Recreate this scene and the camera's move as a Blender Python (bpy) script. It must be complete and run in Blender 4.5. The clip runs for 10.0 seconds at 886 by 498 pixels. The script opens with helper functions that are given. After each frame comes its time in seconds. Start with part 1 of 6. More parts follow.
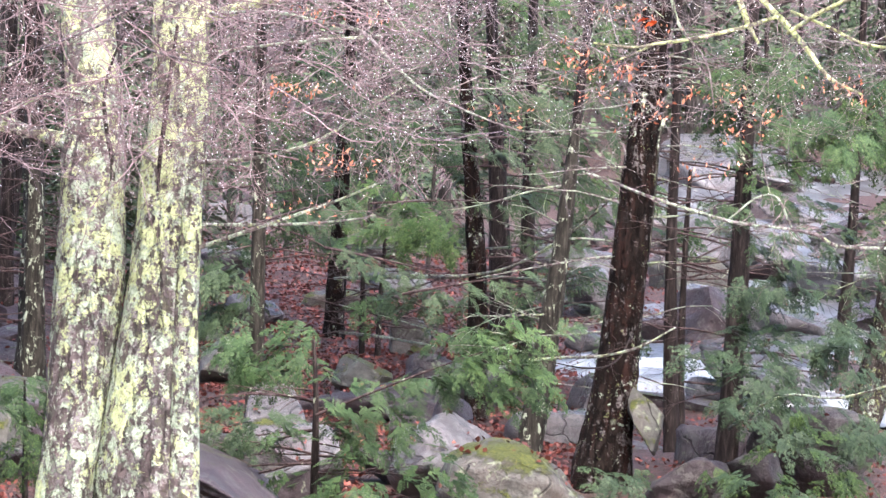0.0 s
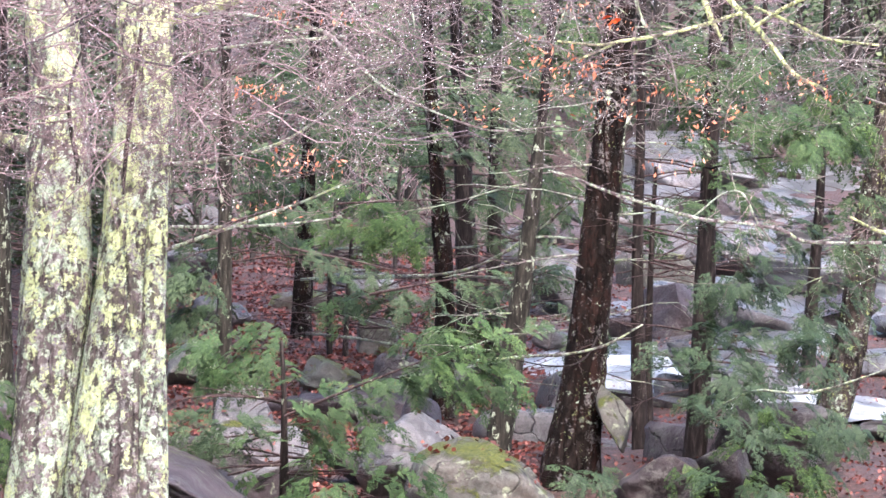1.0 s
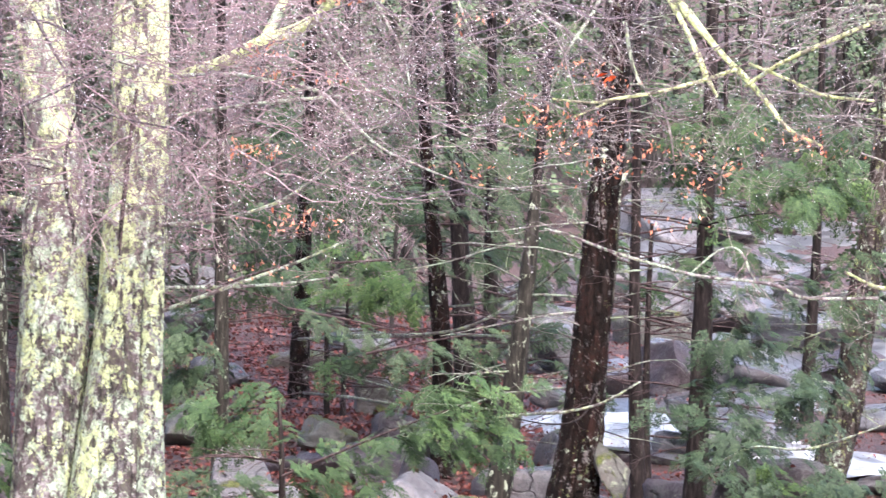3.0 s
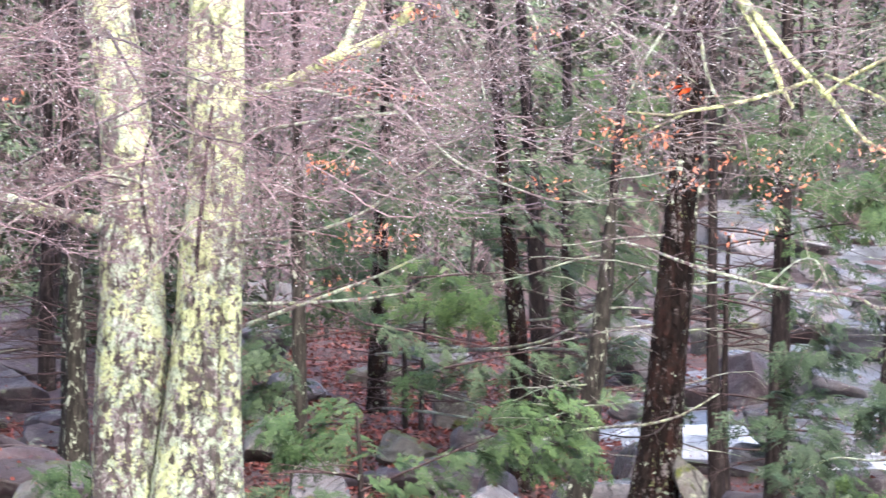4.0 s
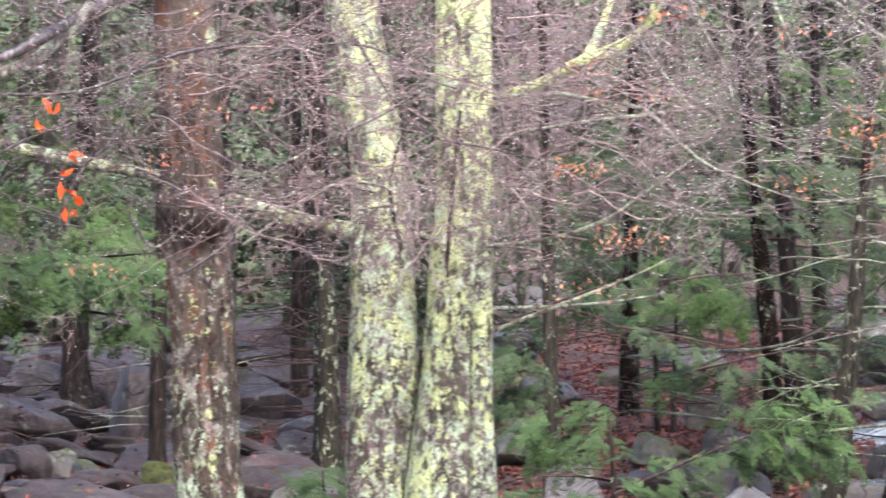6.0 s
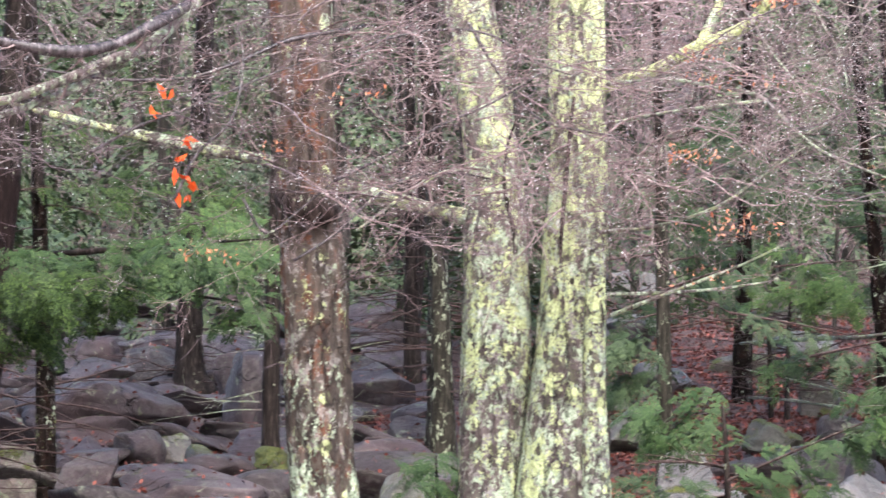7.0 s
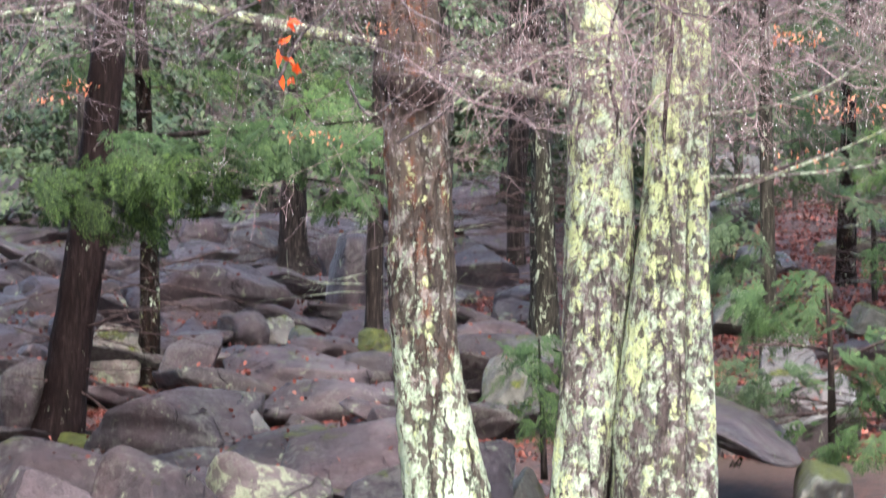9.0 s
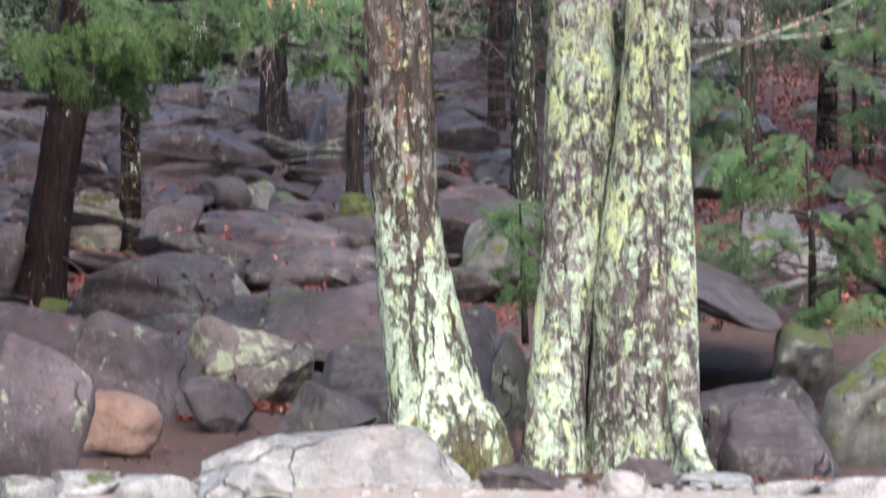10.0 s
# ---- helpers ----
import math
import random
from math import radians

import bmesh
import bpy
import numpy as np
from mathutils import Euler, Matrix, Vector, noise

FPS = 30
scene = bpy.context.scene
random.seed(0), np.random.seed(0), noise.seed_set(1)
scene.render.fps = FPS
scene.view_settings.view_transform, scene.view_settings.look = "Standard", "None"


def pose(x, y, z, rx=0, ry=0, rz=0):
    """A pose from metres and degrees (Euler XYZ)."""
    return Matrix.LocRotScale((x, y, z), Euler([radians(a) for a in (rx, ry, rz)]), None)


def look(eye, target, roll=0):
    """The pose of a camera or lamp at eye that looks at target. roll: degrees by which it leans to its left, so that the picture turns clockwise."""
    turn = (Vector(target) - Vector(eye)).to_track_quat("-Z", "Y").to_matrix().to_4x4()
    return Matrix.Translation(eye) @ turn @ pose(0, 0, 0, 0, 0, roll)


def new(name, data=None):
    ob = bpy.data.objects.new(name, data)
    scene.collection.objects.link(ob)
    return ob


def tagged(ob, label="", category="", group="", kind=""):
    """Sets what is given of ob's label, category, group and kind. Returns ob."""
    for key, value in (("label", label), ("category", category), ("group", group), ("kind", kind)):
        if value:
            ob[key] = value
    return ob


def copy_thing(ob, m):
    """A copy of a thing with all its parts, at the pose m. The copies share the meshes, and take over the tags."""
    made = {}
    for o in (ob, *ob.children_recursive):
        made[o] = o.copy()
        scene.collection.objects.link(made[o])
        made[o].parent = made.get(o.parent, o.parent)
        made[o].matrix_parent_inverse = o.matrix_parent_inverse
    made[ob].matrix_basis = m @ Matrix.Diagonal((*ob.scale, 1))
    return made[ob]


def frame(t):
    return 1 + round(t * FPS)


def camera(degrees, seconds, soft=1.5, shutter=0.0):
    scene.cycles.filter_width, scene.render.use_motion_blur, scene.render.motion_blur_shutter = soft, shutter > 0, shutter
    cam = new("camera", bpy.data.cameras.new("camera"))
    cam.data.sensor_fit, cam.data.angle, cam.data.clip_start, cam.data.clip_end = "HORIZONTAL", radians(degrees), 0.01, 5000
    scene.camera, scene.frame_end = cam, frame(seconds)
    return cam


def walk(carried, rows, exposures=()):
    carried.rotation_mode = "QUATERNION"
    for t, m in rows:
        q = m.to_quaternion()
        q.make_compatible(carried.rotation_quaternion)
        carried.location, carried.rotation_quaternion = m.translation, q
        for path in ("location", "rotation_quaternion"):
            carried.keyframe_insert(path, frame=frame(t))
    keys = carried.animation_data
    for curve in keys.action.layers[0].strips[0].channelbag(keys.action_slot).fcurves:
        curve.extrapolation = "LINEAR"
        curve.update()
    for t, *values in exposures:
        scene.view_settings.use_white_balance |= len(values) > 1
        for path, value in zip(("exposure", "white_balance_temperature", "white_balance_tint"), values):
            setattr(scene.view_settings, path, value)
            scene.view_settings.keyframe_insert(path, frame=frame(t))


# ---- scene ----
from mathutils.bvhtree import BVHTree

# camera: stands at one spot and pans over the wooded, boulder-strewn slope
cam = camera(12.0, 10.0, soft=1.45, shutter=0.65)
EYE = 1.6
ROWS = [
    (0.0, 91.758, -2.040, -2.369),
    (0.5, 91.685, -1.689, -2.534),
    (1.0, 91.766, -1.368, -2.804),
    (1.5, 91.901, -1.319, -2.978),
    (2.0, 92.136, -1.449, -3.221),
    (2.2, 92.283, -1.369, -3.328),
    (3.3, 92.615, -0.828, -2.602),
    (3.5, 92.659, -0.835, -2.440),
    (4.0, 92.744, -0.473, -1.769),
    (4.5, 92.776, -0.242, -0.979),
    (5.0, 92.780, -0.000, 0.000),
    (5.5, 92.774, 0.125, 0.932),
    (6.0, 92.781, 0.185, 1.661),
    (6.2, 92.730, 0.227, 2.079),
    (7.3, 92.533, 0.134, 3.671),
    (7.5, 92.477, 0.291, 4.041),
    (8.0, 92.421, 0.089, 4.507),
    (8.5, 92.073, -0.165, 4.408),
    (9.0, 90.994, -0.113, 4.597),
    (9.5, 90.328, -0.152, 4.435),
    (10.0, 89.156, -0.018, 4.337),
]
walk(cam, [(t, pose(0, 0, EYE, rx, ry, rz)) for t, rx, ry, rz in ROWS],
     exposures=[(0.0, 1.56, 5900, 13), (2.5, 1.61, 5850, 15), (4.5, 1.53, 5900, 12), (6.0, 1.26, 6000, 8), (8.0, 1.31, 6050, 6), (9.0, 1.41, 6000, 5), (9.5, 1.39, 5900, 5), (10.0, 1.14, 5850, 5)])

# ---------------------------------------------------------------- light: overcast sky
SUN_UP, SUN_ROUND = 50.0, 166.0
world = bpy.data.worlds.new("overcast_sky")
scene.world = world
world.use_nodes = True
wn = world.node_tree.nodes
sky = wn.new("ShaderNodeTexSky")
sky.sky_type, sky.sun_disc = "NISHITA", False
sky.sun_elevation, sky.sun_rotation = radians(SUN_UP), radians(SUN_ROUND)
sky.air_density, sky.dust_density, sky.ozone_density = 1.0, 6.0, 0.6
world.node_tree.links.new(sky.outputs[0], wn["Background"].inputs[0])
wn["Background"].inputs[1].default_value = 0.25

sun = new("sun", bpy.data.lights.new("sun", "SUN"))
sun.data.energy, sun.data.angle, sun.data.color = 0.8, radians(60), (1.0, 0.96, 0.9)
sa, se = radians(SUN_ROUND), radians(SUN_UP)
sun.matrix_world = look(Vector((math.sin(sa) * math.cos(se), math.cos(sa) * math.cos(se), math.sin(se))) * 60, (0, 0, 0))


# ---------------------------------------------------------------- materials
class Mat:
    """A small builder for node materials in object space, in metres."""

    def __init__(self, name, rough=0.8, spec=0.3):
        self.m = bpy.data.materials.new(name)
        self.m.use_nodes = True
        self.t = self.m.node_tree
        self.n = self.t.nodes
        self.b = self.n["Principled BSDF"]
        self.b.inputs["Roughness"].default_value = rough
        self.b.inputs["Specular IOR Level"].default_value = spec
        geo = self.n.new("ShaderNodeNewGeometry")
        self.pos, self.normal, self.island = geo.outputs["Position"], geo.outputs["Normal"], geo.outputs["Random Per Island"]

    def link(self, a, b):
        self.t.links.new(a, b)

    def scaled(self, sx, sy, sz, shift=0.0):
        v = self.n.new("ShaderNodeMapping")
        v.inputs["Scale"].default_value = (sx, sy, sz)
        v.inputs["Location"].default_value = (shift, shift * 0.7, shift * 1.3)
        self.link(self.pos, v.inputs["Vector"])
        return v.outputs[0]

    def noise(self, scale, detail=4.0, rough=0.6, vec=None, warp=0.0):
        x = self.n.new("ShaderNodeTexNoise")
        x.inputs["Scale"].default_value, x.inputs["Detail"].default_value = scale, detail
        x.inputs["Roughness"].default_value, x.inputs["Distortion"].default_value = rough, warp
        self.link(vec or self.pos, x.inputs["Vector"])
        return x.outputs["Fac"]

    def cells(self, scale, vec=None, feature="F1", out="Distance"):
        x = self.n.new("ShaderNodeTexVoronoi")
        x.feature = feature
        x.inputs["Scale"].default_value = scale
        self.link(vec or self.pos, x.inputs["Vector"])
        return x.outputs[out]

    def step(self, value, lo, hi):
        x = self.n.new("ShaderNodeMapRange")
        x.inputs["From Min"].default_value, x.inputs["From Max"].default_value = lo, hi
        self.link(value, x.inputs["Value"])
        return x.outputs[0]

    def ramp(self, value, stops):
        x = self.n.new("ShaderNodeValToRGB")
        e = x.color_ramp.elements
        while len(e) < len(stops):
            e.new(0.5)
        for el, (p, c) in zip(e, stops):
            el.position, el.color = p, (*c, 1)
        self.link(value, x.inputs[0])
        return x.outputs[0]

    def math(self, op, a, b):
        x = self.n.new("ShaderNodeMath")
        x.operation = op
        for s, v in zip(x.inputs, (a, b)):
            if isinstance(v, (int, float)):
                s.default_value = v
            else:
                self.link(v, s)
        return x.outputs[0]

    def mix(self, fac, a, b):
        x = self.n.new("ShaderNodeMix")
        x.data_type = "RGBA"
        for s, v in ((x.inputs["Factor"], fac), (x.inputs[6], a), (x.inputs[7], b)):
            if isinstance(v, tuple):
                s.default_value = (*v, 1)
            elif isinstance(v, (int, float)):
                s.default_value = v
            else:
                self.link(v, s)
        return x.outputs[2]

    def up(self):
        x = self.n.new("ShaderNodeSeparateXYZ")
        self.link(self.normal, x.inputs[0])
        return x.outputs[2]

    def height(self):
        x = self.n.new("ShaderNodeSeparateXYZ")
        self.link(self.pos, x.inputs[0])
        return x.outputs[2]

    def done(self, colour, bump=None, strength=0.5, dist=0.02, rough=None):
        if isinstance(colour, tuple):
            self.b.inputs["Base Color"].default_value = (*colour, 1)
        else:
            self.link(colour, self.b.inputs["Base Color"])
        if bump is not None:
            x = self.n.new("ShaderNodeBump")
            x.inputs["Strength"].default_value, x.inputs["Distance"].default_value = strength, dist
            self.link(bump, x.inputs["Height"])
            self.link(x.outputs[0], self.b.inputs["Normal"])
        if rough is not None:
            self.link(rough, self.b.inputs["Roughness"])
        return self.m


def bark_lichen(name, base, base_dark, pale, green_share, shift, green=(0.57, 0.63, 0.33), size=18.0, rise=0.0, moss=None, plates=0.0, ruddy=None, climb=0.0, spec=0.25, cracked=0.8):
    """Furrowed, plated bark under crusts of lichen: mint-white islands, broad yellow-green mats, round rosettes, white flecks. pale, green_share: how much they cover; moss: the height up to which moss creeps."""
    k = Mat(name, 0.75, spec)
    furrow = k.noise(26, 6, 0.65, k.scaled(1, 1, 0.22, shift))
    plate = k.noise(7, 4, 0.6, k.scaled(1, 1, 0.3, shift + 3))
    col = k.ramp(furrow, [(0.34, base_dark), (0.5, base), (0.7, tuple(c * 1.7 for c in base))])
    col = k.mix(k.math("MULTIPLY", k.step(plate, 0.52, 0.62), 0.55), col, tuple(c * 1.7 for c in base))
    if ruddy:
        col = k.mix(k.step(k.noise(6, 4, 0.65, k.scaled(1, 1, 0.25, shift + 6)), 0.46, 0.54), col, k.ramp(furrow, [(0.4, base_dark), (0.52, ruddy), (0.7, tuple(c * 1.5 for c in ruddy))]))
    # the edges of cracks and crusts wander
    fray = k.n.new("ShaderNodeTexNoise")
    fray.inputs["Scale"].default_value, fray.inputs["Detail"].default_value, fray.inputs["Roughness"].default_value = 14.0, 5.0, 0.7
    k.link(k.pos, fray.inputs["Vector"])

    def wander(by, vec):
        add = k.n.new("ShaderNodeVectorMath")
        add.operation = "MULTIPLY_ADD"
        k.link(fray.outputs["Color"], add.inputs[0])
        add.inputs[1].default_value = (by, by, by)
        k.link(vec, add.inputs[2])
        return add.outputs[0]

    crack = k.step(k.math("ADD", k.cells(size * 0.72, wander(0.07, k.scaled(1, 1, 0.2, shift)), "DISTANCE_TO_EDGE"), k.math("MULTIPLY", k.math("SUBTRACT", k.noise(5, 3, 0.6, k.scaled(1, 1, 0.4, shift + 9)), 0.5), 1.0)), 0.05 + plates, -0.02 + plates)
    drift = k.math("MULTIPLY", k.math("SUBTRACT", k.noise(2.6, 3, 0.6, k.scaled(1, 1, 0.45, shift + 7)), 0.5), 0.75)
    low = k.math("ADD", drift, k.math("MULTIPLY", k.math("SUBTRACT", 1.9, k.height()), rise * 0.5))
    crumb = k.math("SUBTRACT", k.noise(size * 2.4, 5, 0.78, k.scaled(1, 1, 1.0, shift)), 0.5)
    grain = k.noise(60, 4, 0.75, k.scaled(1, 1, 1, shift + 1))
    bite = k.math("MULTIPLY", crack, -0.10)

    def crust(scale, tall, at, seed, follow, frayed=1.05):
        v = k.math("ADD", k.noise(scale, 4, 0.58, wander(0.03, k.scaled(1, 1, tall, shift + seed))), k.math("MULTIPLY", crumb, frayed))
        v = k.math("ADD", k.math("ADD", v, k.math("MULTIPLY", low, follow)), bite)
        return v, at

    # grey-mauve crust first, then mint, then yellow-green mats, then rosettes
    v, at = crust(size * 0.6, 0.9, 0.5 - 0.3 * (pale - 0.5), 5, 0.5)
    grey_mask = k.step(v, at - 0.06, at - 0.02)
    grey = k.ramp(grain, [(0.3, (0.20, 0.18, 0.18)), (0.5, (0.34, 0.315, 0.31)), (0.7, (0.55, 0.53, 0.52))])
    col = k.mix(k.math("MULTIPLY", grey_mask, 0.6 if pale > 0.4 else 0.3), col, grey)
    v, at = crust(size * 0.75, 1.1, 0.5 - 0.36 * (pale - 0.56), 15, 0.9)
    pale_mask = k.step(v, at, at + 0.03)
    mint = k.ramp(grain, [(0.32, (0.20, 0.25, 0.18)), (0.5, (0.40, 0.475, 0.35)), (0.68, (0.68, 0.74, 0.61))])
    col = k.mix(pale_mask, col, mint)
    v, at = crust(size * 0.5, 0.85, 0.5 - 0.38 * (green_share - 0.5), 25, 0.5 if not rise else 0.1)
    if climb:
        v = k.math("ADD", v, k.math("MULTIPLY", k.math("SUBTRACT", k.height(), 2.0), climb))
    green_mask = k.step(v, at, at + 0.03)
    green_col = k.ramp(grain, [(0.3, tuple(v * 0.55 for v in green)), (0.5, green), (0.7, tuple(min(0.8, v * 1.2 + 0.04) for v in green))])
    col = k.mix(k.math("MULTIPLY", green_mask, 0.94), col, green_col)
    spot_at = wander(0.045, k.scaled(1, 1, 0.85, shift + 50))
    reach = k.math("MULTIPLY", k.math("SUBTRACT", k.cells(9.0, spot_at, out="Color"), 0.62 - 0.25 * pale), 1.1)
    rosette = k.step(k.math("SUBTRACT", k.cells(9.0, spot_at), reach), 0.03, -0.03)
    col = k.mix(k.math("MULTIPLY", rosette, 0.9 if pale > 0.3 else 0.2), col, k.mix(k.step(k.noise(3, 2), 0.45, 0.55), green_col, mint))
    white = k.step(k.math("ADD", k.noise(21, 5, 0.7, k.scaled(1, 1, 0.55, shift + 33)), k.math("MULTIPLY", low, 0.3)), 0.77 - 0.2 * pale, 0.795 - 0.2 * pale)
    col = k.mix(k.math("MULTIPLY", white, 0.8 if pale > 0.3 else 0.3), col, (0.70, 0.71, 0.68))
    col = k.mix(k.math("MULTIPLY", crack, cracked), col, base_dark)
    gap = k.step(k.math("ADD", k.noise(16, 6, 0.72, k.scaled(1, 1, 0.8, shift + 44)), k.math("MULTIPLY", drift, -0.45)), 0.535, 0.55)
    col = k.mix(k.math("MULTIPLY", gap, 0.9), col, k.ramp(furrow, [(0.36, base_dark), (0.55, base)]))
    if moss is not None:
        mm = k.step(k.math("ADD", k.math("MULTIPLY", k.math("SUBTRACT", moss, k.height()), 0.9), k.math("SUBTRACT", k.noise(9, 5, 0.7, k.scaled(1, 1, 0.6, shift)), 0.5)), -0.04, 0.06)
        col = k.mix(k.math("MULTIPLY", mm, 0.9), col, k.ramp(grain, [(0.3, (0.035, 0.028, 0.018)), (0.5, (0.085, 0.072, 0.03)), (0.7, (0.16, 0.15, 0.05))]))
    h = k.math("ADD", k.math("MULTIPLY", furrow, 0.8), k.math("ADD", k.math("MULTIPLY", pale_mask, 0.3), k.math("ADD", k.math("MULTIPLY", green_mask, 0.45), k.math("ADD", k.math("MULTIPLY", grain, 0.5), k.math("MULTIPLY", crack, -1.3)))))
    return k.done(col, h, 1.0, 0.025)


def bark_plain(name, dark, mid, light, lichen=0.66, lichen_col=(0.42, 0.46, 0.34), shift=0.0, rough=0.65, spec=0.07):
    k = Mat(name, rough, spec)
    long = k.scaled(1, 1, 0.16, shift)
    f = k.noise(34, 6, 0.65, long)
    col = k.ramp(f, [(0.35, dark), (0.52, mid), (0.72, light)])
    li = k.noise(15, 6, 0.7, k.scaled(1, 1, 0.6, shift + 5), 0.4)
    big = k.noise(1.6, 2, 0.5, k.scaled(1, 1, 1, shift + 8))
    mask = k.step(k.math("ADD", li, k.math("MULTIPLY", big, 0.2)), lichen + 0.1, lichen + 0.15)
    col = k.mix(mask, col, lichen_col)
    return k.done(col, k.math("ADD", f, k.math("MULTIPLY", mask, 0.4)), 0.8, 0.015)


def rock_mat(name, dark, mid, light, wet=0.45, lichen=0.6, moss=0.7, shift=0.0, spec=0.3):
    """Granite with fine grain, warm and cool weather stains, cracks, mottled grey-green lichen, and moss on its upper faces."""
    k = Mat(name, wet, spec)
    at = k.scaled(1, 1, 1, shift)
    big = k.noise(1.3, 5, 0.6, at, 0.3)
    fine = k.noise(70, 4, 0.75)
    col = k.ramp(big, [(0.3, dark), (0.5, mid), (0.72, light)])
    # warm stains
    warm = k.step(k.noise(0.9, 4, 0.65, k.scaled(1, 1, 1, shift + 18), 0.6), 0.46, 0.62)
    col = k.mix(k.math("MULTIPLY", warm, 0.45), col, (mid[0] * 1.5, mid[1] * 1.12, mid[2] * 1.0))
    col = k.mix(k.math("MULTIPLY", k.step(fine, 0.42, 0.7), 0.3), col, light)
    col = k.mix(k.math("MULTIPLY", k.step(k.noise(120, 2), 0.55, 0.62), 0.4), col, dark)
    mott = k.noise(13, 7, 0.72, k.scaled(1, 1, 1, shift + 2), 0.4)
    col = k.mix(k.math("MULTIPLY", k.step(mott, 0.52, 0.62), 0.42), col, dark)
    col = k.mix(k.math("MULTIPLY", k.step(mott, 0.46, 0.34), 0.3), col, light)
    streak = k.noise(3.2, 5, 0.65, k.scaled(1, 1, 0.25, shift + 4))
    col = k.mix(k.math("MULTIPLY", k.step(streak, 0.54, 0.64), 0.45), col, dark)
    # thin crusts of grey-green lichen in drifts, and paler rosettes
    drift = k.noise(1.6, 3, 0.6, k.scaled(1, 1, 1, shift + 27))
    crust = k.step(k.math("ADD", k.noise(19, 6, 0.72, k.scaled(1, 1, 1, shift + 9)), k.math("MULTIPLY", k.math("SUBTRACT", drift, 0.5), 0.7)), lichen - 0.05, lichen + 0.02)
    col = k.mix(k.math("MULTIPLY", crust, 0.42), col, (0.155, 0.15, 0.135))
    spots = k.noise(9, 6, 0.7, k.scaled(1, 1, 1, shift + 12), 0.5)
    patch = k.noise(1.7, 2, 0.5, k.scaled(1, 1, 1, shift + 31))
    lm = k.step(k.math("ADD", spots, k.math("MULTIPLY", patch, 0.35)), lichen + 0.19, lichen + 0.25)
    col = k.mix(k.math("MULTIPLY", lm, 0.6), col, k.ramp(k.noise(40, 3), [(0.3, (0.20, 0.24, 0.15)), (0.7, (0.42, 0.46, 0.32))]))
    # hairline cracks, here and there
    bent = k.n.new("ShaderNodeVectorMath")
    bent.operation = "MULTIPLY_ADD"
    wave = k.n.new("ShaderNodeTexNoise")
    wave.inputs["Scale"].default_value, wave.inputs["Detail"].default_value = 2.5, 4.0
    k.link(at, wave.inputs["Vector"])
    k.link(wave.outputs["Color"], bent.inputs[0])
    bent.inputs[1].default_value = (0.5, 0.5, 0.5)
    k.link(at, bent.inputs[2])
    crack = k.math("MULTIPLY", k.step(k.cells(1.1, bent.outputs[0], "DISTANCE_TO_EDGE"), 0.012, 0.003), k.step(patch, 0.46, 0.54))
    col = k.mix(k.math("MULTIPLY", crack, 0.65), col, tuple(c * 0.5 for c in dark))
    worn = k.math("ADD", k.n.new("ShaderNodeNewGeometry").outputs["Pointiness"], k.math("MULTIPLY", k.math("SUBTRACT", spots, 0.5), 0.12))
    col = k.mix(k.math("MULTIPLY", k.step(worn, 0.53, 0.58), 0.18), col, tuple(min(0.6, 1.7 * c + 0.04) for c in light))
    up = k.up()
    mm = k.step(k.math("ADD", k.math("ADD", k.math("MULTIPLY", up, 0.25), k.noise(2.3, 5, 0.65, k.scaled(1, 1, 1, shift + 50))), k.math("MULTIPLY", k.math("SUBTRACT", mott, 0.5), 0.3)), moss + 0.05, moss + 0.12)
    moss_col = k.ramp(k.noise(45, 4, 0.7), [(0.3, (0.02, 0.028, 0.009)), (0.52, (0.078, 0.088, 0.02)), (0.75, (0.20, 0.195, 0.045))])
    col = k.mix(mm, col, moss_col)
    h = k.math("ADD", k.math("ADD", k.math("MULTIPLY", k.noise(9, 6, 0.65), 1.1), k.math("MULTIPLY", mott, 0.9)), k.math("ADD", k.math("MULTIPLY", fine, 0.3), k.math("ADD", k.math("MULTIPLY", mm, 0.5), k.math("MULTIPLY", crack, -1.2))))
    ro = k.step(k.noise(2.6, 4, 0.6, k.scaled(1, 1, 1, shift + 70)), 0.0, 1.0)
    ro = k.math("ADD", k.math("MULTIPLY", ro, 0.5), wet - 0.2)
    return k.done(col, h, 0.85, 0.035, rough=ro)


def leaf_mat(name, stops, rough=0.5, spec=0.22, trans=0.0):
    k = Mat(name, rough, spec)
    k.b.inputs["Transmission Weight"].default_value = 0.0
    k.b.inputs["Subsurface Weight"].default_value = trans
    k.b.inputs["Subsurface Radius"].default_value = (0.01, 0.01, 0.005)
    col = k.ramp(k.island, stops)
    col = k.mix(k.math("MULTIPLY", k.step(k.noise(3.0, 3), 0.35, 0.7), 0.45), col, stops[0][1])
    return k.done(col)


BARK_TWIN_A = bark_lichen("lichened_grey_bark", (0.115, 0.086, 0.085), (0.03, 0.022, 0.023), 0.71, 0.38, 0.0, climb=0.035, cracked=0.45)
BARK_TWIN_B = bark_lichen("yellow_lichened_bark", (0.105, 0.080, 0.078), (0.028, 0.021, 0.022), 0.70, 0.46, 40.0, climb=0.05, cracked=0.5)
BARK_BROWN = bark_lichen("flaky_brown_bark", (0.095, 0.073, 0.063), (0.030, 0.022, 0.020), 0.50, 0.12, 80.0, rise=0.36, moss=0.22, plates=0.0, ruddy=(0.135, 0.056, 0.034))
BARK_RIGHT = bark_lichen("mossy_dark_bark", (0.05, 0.038, 0.033), (0.014, 0.011, 0.01), 0.26, 0.22, 120.0, green=(0.30, 0.34, 0.13), spec=0.08)
